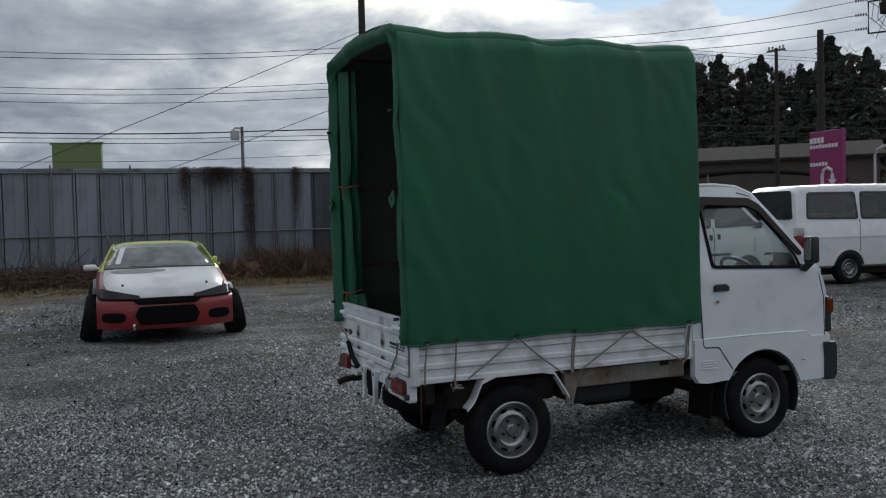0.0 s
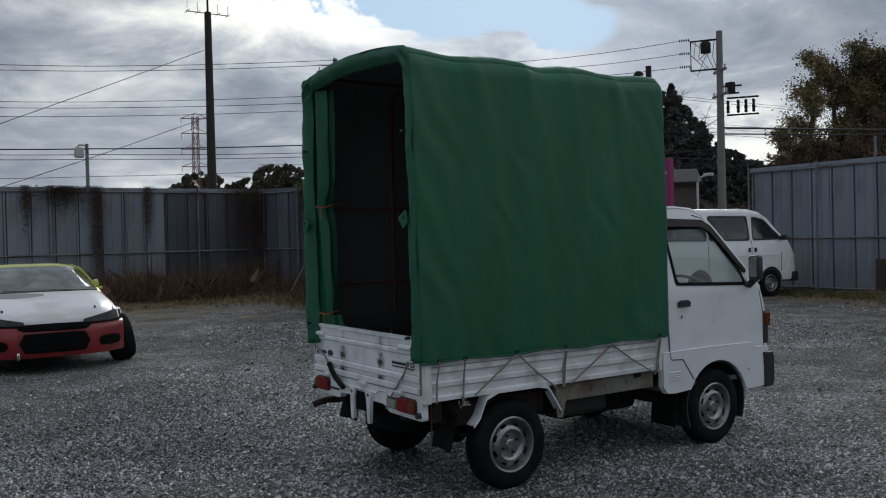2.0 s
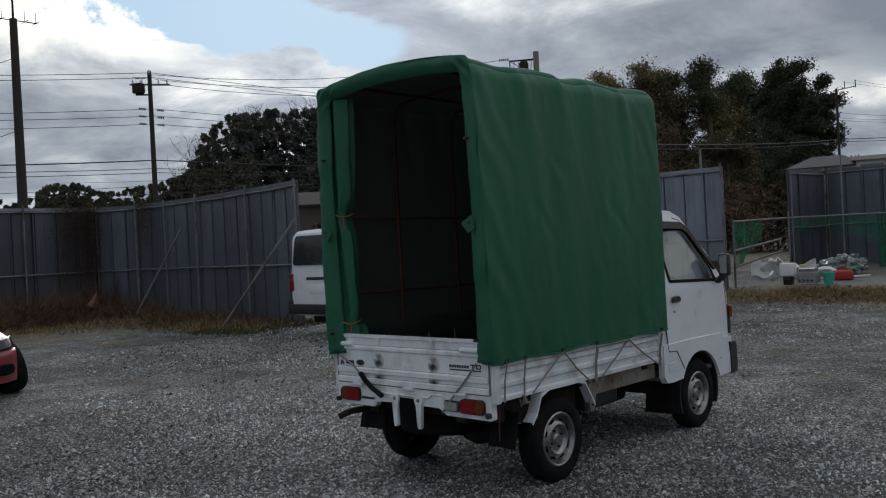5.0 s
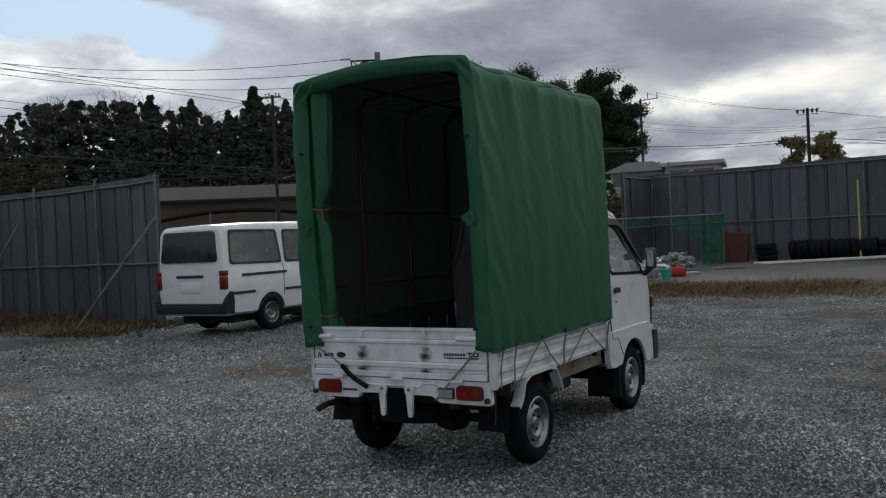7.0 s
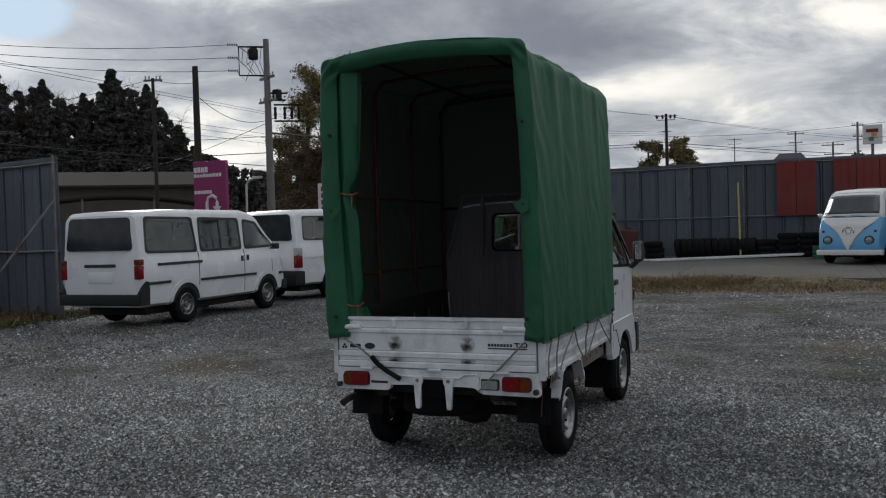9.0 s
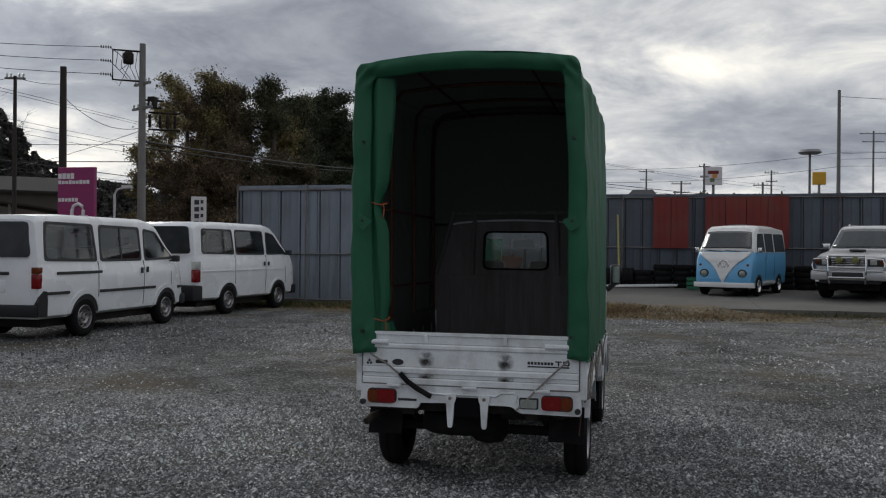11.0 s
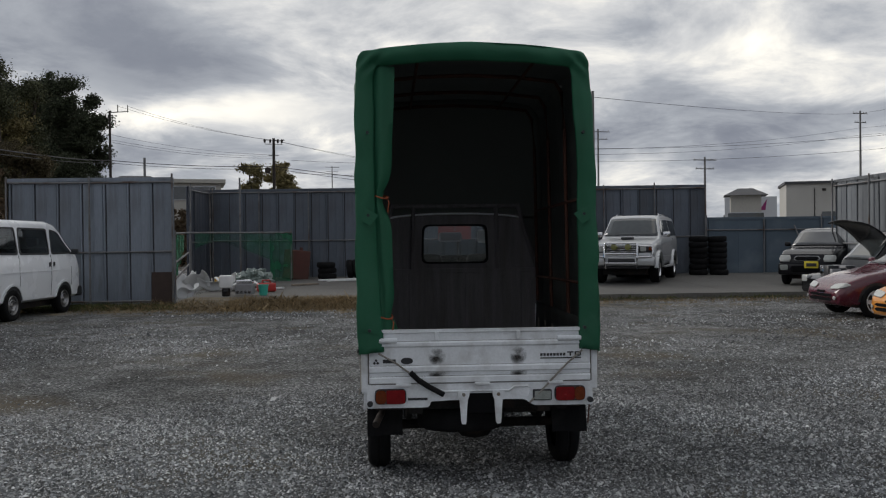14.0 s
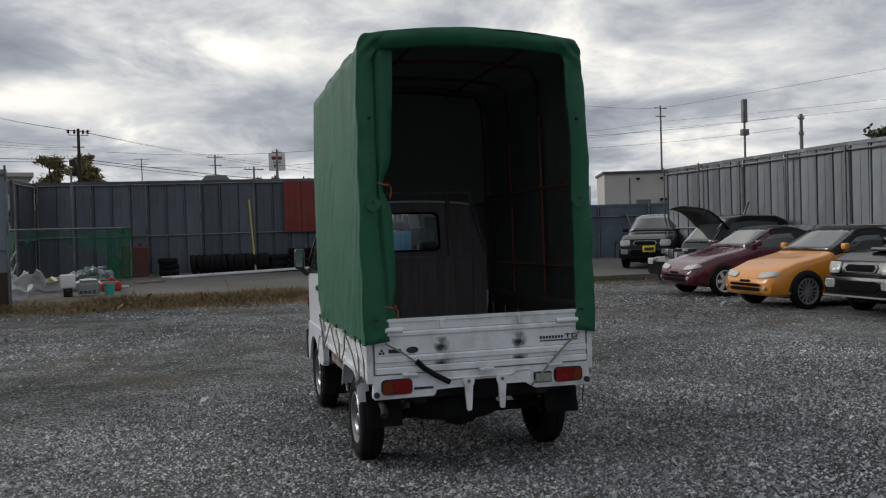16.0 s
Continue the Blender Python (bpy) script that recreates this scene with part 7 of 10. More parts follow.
suv = vehicle("off_road_car", Matrix.Translation((suv_c.x, suv_c.y, ground_z(suv_c.x, suv_c.y) - 0.01)) @ pose(0, 0, 0, 0, 0, yaw_suv) @ Matrix.Scale(1.05, 4), "silver off-road estate car with a chromed bull bar", "car", "silver", SV, 1.22, (1.42, -1.30), 0.365, 0.75, 0.25, 0.20, style="spoke6", rim="chrome", arch=1.2)
top_patch("windscreen", SV, 1.22, 0.98, 0.57, 0.94, 0.90, "darkglass", suv)
for poly in ([(0.18, 1.28), (0.20, 1.72), (0.45, 1.72), (0.82, 1.30)], [(-0.72, 1.28), (-0.70, 1.74), (0.08, 1.73), (0.08, 1.28)], [(-2.0, 1.30), (-1.9, 1.72), (-0.82, 1.74), (-0.82, 1.28)]):
    side_patch("side_window", SV, 1.22, poly, "darkglass", suv, 0.010)
side_patch("lower_cladding", SV, 1.22, [(-0.85, 0.48), (-0.85, 0.70), (0.95, 0.70), (0.95, 0.48)], "greyprimer", suv, 0.02)
for s in (-1, 1):
    for y in (1.42, -1.30):
        bm = BM()
        ring_loft(bm, [[Vector((s * x, y + (0.43 + e) * math.cos(a), 0.42 + (0.43 + e) * math.sin(a))) for x, e in ((0.80, 0.05), (0.90, 0.03), (0.91, 0.0), (0.80, 0.0))] for a in [math.pi * k / 12 for k in range(13)]])
        part("arch_flare", bm, "silver", suv, smooth=40)
for s in (-1, 1):
    end_box("head_lamp", suv, "blackplastic", s * 0.43, s * 0.78, 2.10, 2.235, 0.83, 1.04, 0.02)
    end_box("lamp_lens", suv, "clear_lamp", s * 0.48, s * 0.64, 2.20, 2.25, 0.86, 1.01, 0.02)
    end_box("indicator", suv, "amber_lamp", s * 0.70, s * 0.80, 2.05, 2.245, 0.88, 1.0, 0.02)
    end_box("step_board", suv, "greyprimer", s * 0.82, s * 0.95, -0.75, 0.85, 0.40, 0.45, 0.012)
    bm = BM()
    lathe(bm, [(0.001, 0.05), (0.075, 0.04), (0.09, 0.0), (0.08, -0.06), (0.001, -0.08)], (s * 0.19, 2.40, 0.98), "y", 16)
    part("spot_lamp", bm, "spotyellow", suv, smooth=60)
    bm = BM()
    tube(bm, [(s * 0.60, -1.9, 1.87), (s * 0.60, -1.85, 1.90), (s * 0.60, -0.1, 1.91), (s * 0.60, 0.0, 1.86)], 0.018, 6)
    part("roof_rail", bm, "chrome", suv)
end_box("grille", suv, "blackplastic", -0.42, 0.42, 2.15, 2.25, 0.84, 1.03, 0.02)
for k in range(4):
    end_box("grille_bar", suv, "chrome", -0.40, 0.40, 2.24, 2.262, 0.86 + k * 0.045, 0.875 + k * 0.045, 0.003)
end_box("front_bumper", suv, "silver", -0.88, 0.88, 2.08, 2.36, 0.48, 0.72, 0.05)
bm = BM()
for s in (-1, 1):
    tube(bm, [(s * 0.42, 2.40, 0.40), (s * 0.44, 2.44, 0.70), (s * 0.44, 2.42, 1.02), (s * 0.40, 2.40, 1.08)], 0.03, 8)
    tube(bm, [(s * 0.44, 2.44, 0.72), (s * 0.80, 2.36, 0.72), (s * 0.84, 2.34, 0.86), (s * 0.80, 2.34, 1.0), (s * 0.44, 2.42, 1.02)], 0.022, 8)
for z in (0.55, 0.80, 1.08):
    rod(bm, (-0.42, 2.43, z), (0.42, 2.43, z), 0.026, n=8)
part("bull_bar", bm, "chrome", suv, smooth=60)
bm = BM()
box(bm, -0.17, 0.17, 1.30, 1.60, 1.19, 1.25, bevel=0.03)
part("bonnet_scoop", bm, "blackplastic", suv)
end_box("bumper_intake", suv, "blackplastic", -0.36, 0.36, 2.33, 2.37, 0.56, 0.68, 0.01)
end_box("skid_plate", suv, "rubber_trim", -0.70, 0.70, 2.0, 2.25, 0.40, 0.49, 0.02)
side_patch("dark_door_panel", SV, 1.22, [(-0.9, 0.72), (-0.9, 1.06), (0.95, 1.06), (0.95, 0.72)], "greyprimer", suv, 0.006)
mirrors(suv, SV, 1.22, 0.72, 1.32, "chrome", w=0.20, h=0.15)

# row of small cars along the fence
M["maroon"] = material("maroon_paint", (0.095, 0.008, 0.022), 0.25, vary=0.1, coat=0.7)
M["orange"] = material("orange_yellow_paint", (0.72, 0.27, 0.025), 0.3, vary=0.06, coat=0.6)
M["whiterim"] = material("white_alloy", (0.62, 0.63, 0.65), 0.4, vary=0.1)
M["dullrim"] = material("dull_grey_alloy", (0.22, 0.22, 0.22), 0.5, vary=0.3)
M["carglass"] = material("reflecting_windscreen", (0.050, 0.052, 0.054), 0.05, vary=0.6, scale=2.0, fine=5, spec=1.0, coat=0.6)
M["softtop"] = material("black_fabric_top", (0.02, 0.02, 0.024), 0.85, vary=0.25, bump=0.001)
M["yellowplate"] = material("yellow_plate", (0.75, 0.60, 0.04), 0.5, vary=0.05)
RS = [(-1.64, 0.60, 0.30, 0.66, 0.9), (-1.60, 0.66, 0.24, 0.80, 0.86), (-1.2, 0.70, 0.20, 0.93, 0.82), (-0.80, 0.70, 0.18, 1.10, 0.76), (-0.42, 0.70, 0.18, 1.185, 0.74), (-0.05, 0.70, 0.18, 1.16, 0.76), (0.50, 0.70, 0.18, 0.84, 0.88), (0.62, 0.70, 0.18, 0.80, 0.92), (1.15, 0.69, 0.18, 0.70, 0.93), (1.48, 0.66, 0.19, 0.58, 0.93), (1.60, 0.60, 0.22, 0.48, 0.93), (1.645, 0.50, 0.27, 0.42, 0.93)]


def roadster(m, paint, label, style, rim, frame_mat):
    c = vehicle("roadster", m, label, "car", paint, RS, 0.80, (1.02, -1.20), 0.268, 0.648, 0.165, 0.19, style=style, rim=rim, group="cars along the fence", arch=1.14, upper=frame_mat, cabin=(-1.15, 0.50))
    top_patch("soft_top", RS, 0.80, -0.02, -1.08, 1.03, 1.03, "softtop", c, 0.018)
    side_patch("soft_top_side", RS, 0.80, [(0.0, 1.14), (-0.42, 1.17), (-0.80, 1.08), (-1.10, 0.94), (-1.12, 0.82), (-0.58, 0.82), (-0.44, 1.06), (0.0, 1.06)], "softtop", c, 0.016)
    top_patch("windscreen_frame", RS, 0.80, 0.52, -0.05, 1.01, 1.01, frame_mat, c, 0.008)
    side_patch("window_frame", RS, 0.80, [(0.48, 0.81), (-0.02, 1.13), (-0.5, 1.15), (-0.62, 0.81)], frame_mat, c, 0.006)
    top_patch("windscreen", RS, 0.80, 0.49, -0.02, 0.945, 0.92, "carglass", c, 0.016)
    side_patch("door_window", RS, 0.80, [(0.36, 0.82), (-0.04, 1.05), (-0.48, 1.05), (-0.60, 0.83)], "darkglass", c, 0.010)
    seam(c, RS, 0.80, 0.52, 0.28, 0.76)
    seam(c, RS, 0.80, -0.56, 0.28, 0.76)
    side_patch("side_intake", RS, 0.80, [(-0.66, 0.40), (-0.66, 0.52), (-0.80, 0.58), (-0.82, 0.44)], "blackplastic", c, 0.006)
    for s in (-1, 1):
        nose_patch("head_lamp", c, RS, 0.80, s * 0.27, s * 0.645, 0.455, 0.535, "clear_lamp", 0.014, 4, slope=s * 0.10)
        nose_patch("fog_lamp", c, RS, 0.80, s * 0.455, s * 0.52, 0.295, 0.355, "clear_lamp", 0.014, 2, nu=8)
    nose_patch("bumper_opening", c, RS, 0.80, -0.40, 0.40, 0.275, 0.325, "void", 0.012, 9)
    nose_patch("bumper_opening", c, RS, 0.80, -0.40, 0.40, 0.345, 0.385, "void", 0.012, 9)
    nose_patch("nose_slot", c, RS, 0.80, -0.13, 0.13, 0.405, 0.435, "void", 0.012, 9)
    mirrors(c, RS, 0.80, 0.34, 0.90, paint, w=0.12, h=0.10)
    bm = BM()
    tube(bm, [(-0.4, 0.54, 0.85), (0.05, 0.52, 0.88)], 0.008, 5)
    tube(bm, [(-0.05, 0.54, 0.85), (0.4, 0.52, 0.88)], 0.008, 5)
    part("wiper", bm, "blackplastic", c)
    return c


roadster(pose(9.25, 10.75, 0.0, 0, 0, 88) @ Matrix.Diagonal((1.09, 1.06, 1.12, 1)), "maroon", "maroon open-top roadster with a black fabric roof, parked nose out", "spoke6", "whiterim", "maroon")
roadster(pose(8.82, 7.87, 0.0, 0, 0, 90) @ Matrix.Diagonal((1.05, 1.03, 1.10, 1)), "orange", "orange open-top roadster with a black fabric roof, parked nose out", "mesh", "dullrim", "softtop")
KS = [(-1.64, 0.62, 0.34, 1.0, 0.88), (-1.60, 0.68, 0.28, 1.28, 0.86), (-1.3, 0.70, 0.25, 1.40, 0.84), (-0.3, 0.70, 0.24, 1.43, 0.83), (0.02, 0.70, 0.24, 1.38, 0.83), (0.62, 0.70, 0.24, 0.98, 0.90), (0.75, 0.70, 0.24, 0.94, 0.93), (1.3, 0.69, 0.24, 0.88, 0.94), (1.58, 0.66, 0.26, 0.78, 0.94), (1.64, 0.58, 0.32, 0.66, 0.94)]


def hatchback(m, label, plate_on=False, scoop=False):
    c = vehicle("hatchback", m, label, "car", "blackpaint", KS, 0.93, (1.02, -1.15), 0.262, 0.645, 0.15, 0.165, style="spoke5", rim="dullrim", group="cars along the fence")
    top_patch("windscreen", KS, 0.93, 0.60, 0.04, 0.94, 0.90, "carglass", c)
    for poly in ([(0.45, 0.97), (0.0, 1.28), (-0.40, 1.30), (-0.42, 0.97)], [(-0.5, 0.97), (-0.5, 1.30), (-1.2, 1.28), (-1.42, 0.98)]):
        side_patch("side_window", KS, 0.93, poly, "darkglass", c, 0.010)
    end_box("front_bumper", c, "blackpaint", -0.68, 0.68, 1.5, 1.70, 0.27, 0.56, 0.05)
    for s in (-1, 1):
        nose_patch("head_lamp", c, KS, 0.93, s * 0.38, s * 0.655, 0.595, 0.755, "clear_lamp", 0.014, 6)
        nose_patch("fog_lamp", c, KS, 0.93, s * 0.43, s * 0.62, 0.39, 0.52, "reverse", 0.006, 7, front=lambda x, z: 1.70)
    nose_patch("grille", c, KS, 0.93, -0.31, 0.31, 0.615, 0.735, "greyprimer", 0.012, 8)
    nose_patch("grille_mesh", c, KS, 0.93, -0.28, 0.28, 0.630, 0.72, "void", 0.018, 8)
    nose_patch("bumper_opening", c, KS, 0.93, -0.39, 0.39, 0.35, 0.50, "void", 0.004, 9, front=lambda x, z: 1.70)
    if plate_on:
        end_box("number_plate", c, "yellowplate", -0.28, 0.05, 1.705, 1.72, 0.44, 0.61, 0.004)
        end_box("plate_bar", c, "badge", -0.24, 0.0, 1.718, 1.724, 0.48, 0.56, 0.002)
    else:
        end_box("lower_strip", c, "dullrim", -0.67, 0.67, 1.66, 1.715, 0.265, 0.29, 0.004)
    if scoop:
        bm = BM()
        box(bm, -0.20, 0.20, 0.95, 1.30, 0.90, 0.955, bevel=0.03)
        part("bonnet_scoop", bm, "blackpaint", c)
    mirrors(c, KS, 0.93, 0.42, 1.02, "blackpaint", w=0.14, h=0.11)
    return c


hatchback(pose(9.42, 5.92, 0.0, 0, 0, 92) @ Matrix.Scale(1.05, 4), "black hatchback with a bonnet scoop and clear square lamps", scoop=True)
hatchback(Matrix.Translation((11.85, 19.3, ground_z(11.5, 19.1) - 0.02)) @ pose(0, 0, 0, 0, 0, 140) @ Matrix.Scale(1.10, 4), "black hatchback with a yellow number plate on the concrete", plate_on=True)
# car with its bonnet propped open
BS = [(-1.7, 0.66, 0.34, 1.30, 0.86), (-1.62, 0.72, 0.28, 1.58, 0.84), (-1.3, 0.75, 0.25, 1.70, 0.82), (-0.3, 0.76, 0.24, 1.73, 0.82), (0.05, 0.76, 0.24, 1.66, 0.82), (0.62, 0.76, 0.24, 1.02, 0.90), (0.70, 0.76, 0.24, 0.78, 0.93), (1.45, 0.74, 0.24, 0.70, 0.93), (1.65, 0.66, 0.28, 0.60, 0.93)]
opened = vehicle("saloon_car", pose(10.3, 13.6, 0.0, 0, 0, 90) @ Matrix.Scale(0.93, 4), "black car with its bonnet propped open and engine showing", "car", "blackpaint", BS, 0.95, (1.05, -1.1), 0.29, 0.67, 0.17, 0.18, style="spoke5", rim="greyprimer", group="cars along the fence")
top_patch("windscreen", BS, 0.95, 0.60, 0.09, 0.94, 0.90, "darkglass", opened)
side_patch("side_window", BS, 0.95, [(0.45, 1.0), (0.0, 1.52), (-0.6, 1.56), (-1.3, 1.50), (-1.4, 1.0)], "darkglass", opened, 0.01)
bm = BM()
sheet(bm, 10, 12, lambda u, v: Vector((lerp(-0.70, 0.70, u) * (1 - 0.10 * v * v), 0.10 + 0.90 * v, 1.42 + 0.66 * v - 0.10 * v ** 3 + 0.10 * math.sin(math.pi * v) - 0.06 * (2 * u - 1) ** 2)))
ob = part("bonnet", bm, "blackpaint", opened, "raised black bonnet", smooth=60)
ob.modifiers.new("thick", "SOLIDIFY").thickness = 0.025
rng = random.Random(4)
for k in range(12):
    end_box("engine_piece", opened, rng.choice(("chrome", "greyprimer", "blackplastic", "chassis")), *(lambda x, y, w: (x - w, x + w, y - w, y + w))(rng.uniform(-0.5, 0.5), rng.uniform(0.80, 1.45), rng.uniform(0.05, 0.14)), 0.60, rng.uniform(0.76, 0.95), 0.015)
for s in (-1, 1):
    end_box("head_lamp", opened, "clear_lamp", s * 0.38, s * 0.66, 1.50, 1.66, 0.52, 0.68, 0.03)
# dark coupe behind the roadsters
CS = [(-2.1, 0.68, 0.34, 0.80, 0.86), (-1.9, 0.78, 0.28, 0.95, 0.80), (-1.2, 0.82, 0.26, 1.10, 0.72), (-0.5, 0.82, 0.26, 1.24, 0.68), (0.0, 0.82, 0.26, 1.20, 0.68), (0.7, 0.82, 0.26, 0.90, 0.86), (1.5, 0.80, 0.26, 0.78, 0.92), (2.0, 0.70, 0.30, 0.6, 0.92)]
M["navy"] = material("dark_blue_grey_paint", (0.03, 0.038, 0.055), 0.25, vary=0.1, coat=0.6)
dark = vehicle("sports_coupe", pose(10.55, 11.7, 0.1, 0, 0, -2), "dark blue-grey fastback coupe between the roadsters and the fence", "car", "navy", CS, 0.88, (1.3, -1.2), 0.31, 0.72, 0.2, 0.2, style="spoke5", rim="greyprimer", group="cars along the fence")
side_patch("side_window", CS, 0.88, [(0.55, 0.92), (0.05, 1.12), (-0.6, 1.16), (-1.2, 0.98), (-1.1, 0.92)], "darkglass", dark, 0.01)
top_patch("windscreen", CS, 0.88, 0.66, 0.05, 0.92, 0.9, "darkglass", dark)


# ---- plants ----
def leaf_mesh(name, points, sizes, mat, seed=1, flat=0.0, long=1.0):
    """Many small four-cornered leaves, each turned its own way."""
    rng = np.random.default_rng(seed)
    n = len(points)
    p = np.asarray(points, float)
    a = rng.normal(size=(n, 3))
    a[:, 2] *= 1 - flat
    a /= np.linalg.norm(a, axis=1)[:, None]
    b = np.cross(a, rng.normal(size=(n, 3)))
    b /= np.linalg.norm(b, axis=1)[:, None]
    s = np.asarray(sizes, float)[:, None]
    a, b = a * s * long, b * s * 0.6
    bend = np.cross(a, b)
    bend *= 0.25 * s / np.maximum(1e-6, np.linalg.norm(bend, axis=1)[:, None])
    v = np.stack([p - a, p - b * 0.9 + bend, p + a, p + b + bend], 1).reshape(-1, 3)
    f = np.arange(4 * n).reshape(-1, 4)
    me = bpy.data.meshes.new(name)
    me.from_pydata(v.tolist(), [], f.tolist())
    me.materials.append(M[mat])
    return me


def limb_points(rng, base, direction, length, bends=5, wander=0.18, droop=0.0):
    pts = [Vector(base)]
    d = Vector(direction).normalized()
    for k in range(bends):
        d = (d + Vector((rng.gauss(0, wander), rng.gauss(0, wander), rng.gauss(0, wander) - droop))).normalized()
        pts.append(pts[-1] + d * (length / bends))
    return pts


def broad_tree(name, m, h, spread, mat, label, seed, leaves=6000, leaf=0.28, base_clear=0.25, group="", slim=1.0):
    t = thing(name, m, label, "tree", group)
    rng = random.Random(seed)
    bm = BM()
    trunk = limb_points(rng, (0, 0, -0.2), (0, 0, 1), h * 0.78, 7, 0.06)
    tube(bm, trunk, h * 0.022, 7, taper=0.3)
    tips = []
    for k in range(22):
        i = rng.uniform(base_clear, 1.0)
        q = i * (len(trunk) - 1)
        at = trunk[int(q)].lerp(trunk[min(len(trunk) - 1, int(q) + 1)], q % 1)
        ang = rng.uniform(0, 2 * math.pi)
        out = spread * (1.05 - 0.55 * i) * rng.uniform(0.6, 1.1)
        pts = limb_points(rng, at, (math.cos(ang), math.sin(ang), rng.uniform(0.35, 1.0)), out * 1.25, 5, 0.16)
        tube(bm, pts, h * 0.007, 5, taper=0.25)
        tips += pts[2:]
        for j in range(3):
            sub = limb_points(rng, pts[rng.randint(2, 4)], (rng.gauss(0, 1), rng.gauss(0, 1), rng.uniform(-0.1, 0.9)), out * 0.6, 3, 0.2)
            tube(bm, sub, h * 0.003, 4, taper=0.3)
            tips += sub[1:]
    tips += [trunk[-1], trunk[-2]]
    part("trunk", bm, "bark", t, smooth=60)
    nr = np.random.default_rng(seed)
    tip = np.array([tuple(p) for p in tips])
    pick = nr.integers(0, len(tip), leaves)
    off = nr.normal(size=(leaves, 3))
    off *= (nr.uniform(0.1, 1, leaves) ** 0.6 / np.linalg.norm(off, axis=1))[:, None] * np.array([1, 1, 0.7])
    off[::4] *= 1.5
    pts = tip[pick] + off * h * 0.055 * slim * nr.uniform(0.55, 1.15, len(tip))[pick][:, None]
    ob = new("crown", leaf_mesh("crown", pts, nr.uniform(0.5, 1.2, leaves) * leaf, mat, seed))
    ob.parent = t
    return t


def cedar(name, m, h, r, label, seed, leaves=15000, group="cedars behind the entrance", leaf=0.15):
    t = thing(name, m, label, "tree", group)
    rng = np.random.default_rng(seed)
    bm = BM()
    tube(bm, [(0, 0, -0.2), (0.1, 0, h * 0.4), (0.05, 0.1, h * 0.97)], h * 0.017, 7, taper=0.2)
    pts = []
    whorls = int(h * 1.25)
    for k in range(whorls):
        f = k / whorls
        z = h * (0.30 + 0.70 * f)
        rad = 1.45 * r * (1.0 - f) ** 0.72 * rng.uniform(0.5, 1.15) + 0.04
        for j in range(rng.integers(4, 8)):
            a = rng.uniform(0, 2 * math.pi)
            l = rad * rng.uniform(0.6, 1.1)
            for q in range(int(leaves / whorls / 5)):
                s = math.sqrt(rng.uniform(0.05, 1))
                pts.append((math.cos(a) * l * s + rng.normal() * (0.05 + 0.10 * l), math.sin(a) * l * s + rng.normal() * (0.05 + 0.10 * l), z - 0.22 * l * s + rng.normal() * (0.08 + 0.08 * l) + 0.10 * l * s * s))
    part("trunk", bm, "bark", t, smooth=60)
    ob = new("crown", leaf_mesh("crown", pts, rng.uniform(0.5, 1.2, len(pts)) * leaf, "cedar", seed, flat=0.3))
    ob.parent = t
    return t


def polar(cx, cy, az, d, z=0.0):
    a = radians(az)
    return Matrix.Translation((cx - d * math.sin(a), cy + d * math.cos(a), z))


CX, CY = 2.4, -4.8
# crown line of the wooded hill: azimuth from the yard, height over the eye for each metre of distance
HILL = ((30.0, 0.050), (32.4, 0.061), (34.3, 0.066), (36.2, 0.073), (37.9, 0.090), (39.0, 0.110), (39.8, 0.130), (40.6, 0.150), (42.7, 0.158), (44.4, 0.138), (46.7, 0.155), (48.2, 0.145), (49.5, 0.158), (53.0, 0.159), (56.1, 0.153), (57.2, 0.133), (58.2, 0.105), (59.2, 0.080), (60.5, 0.060))
LOW_WOOD = ((54.0, 0.110), (57.0, 0.098), (60.1, 0.082), (63.2, 0.074), (65.3, 0.087), (66.5, 0.081), (67.6, 0.066), (68.5, 0.062), (69.2, 0.074), (70.0, 0.077), (70.9, 0.074), (71.8, 0.062), (73.0, 0.050))
D_HILL = 250.0


def line_at(rows, az):
    return table([(a, v) for a, v in rows], min(max(az, rows[0][0]), rows[-1][0]))[0]


def wood_mass(name, rows, d, depth, columns, leaf, mat, label, seed, per=260, girth=1.0, rough=0.22):
    """A wood of many separate crowns, each a stack of uneven leaf clumps below the given crown line."""
    r = np.random.default_rng(seed)
    out = []
    for k in range(columns):
        az = r.uniform(rows[0][0], rows[-1][0])
        dd = d + r.uniform(-depth, depth)
        top = 1.5 + dd * line_at(rows, az) * (1 - rough * r.random() ** 1.6)
        low = top * r.uniform(0.12, 0.35)
        cx, cy = CX - dd * math.sin(radians(az)), CY + dd * math.cos(radians(az))
        steps = 6
        for j in range(steps):
            f = j / (steps - 1)
            rad = girth * d * 0.0105 * (1.15 - 0.85 * f) * r.uniform(0.6, 1.2)
            n = int(per / steps)
            p = r.normal(size=(n, 3))
            p *= (r.uniform(0, 1, n) ** 0.4 / np.linalg.norm(p, axis=1))[:, None]
            out.append(p * (rad, rad, rad * 1.1) + (cx + r.normal() * rad * 0.4, cy + r.normal() * rad * 0.4, low + (top - low) * f - rad * 0.6 * f))
    p = np.concatenate(out)
    ob = new(name, leaf_mesh(name, p, r.uniform(0.5, 1.2, len(p)) * leaf, mat, seed + 1))
    return tagged(ob, label, "woodland", kind="stuff")


bm = BM()
sheet(bm, 60, 10, lambda u, v: Vector((CX - lerp(205, 330, v) * math.sin(radians(lerp(28, 62, u))), CY + lerp(205, 330, v) * math.cos(radians(lerp(28, 62, u))), -0.3 + 0.55 * D_HILL * line_at(HILL, lerp(28, 62, u)) * math.sin(math.pi * v) * min(1, 6 * u, 6 * (1 - u)))))
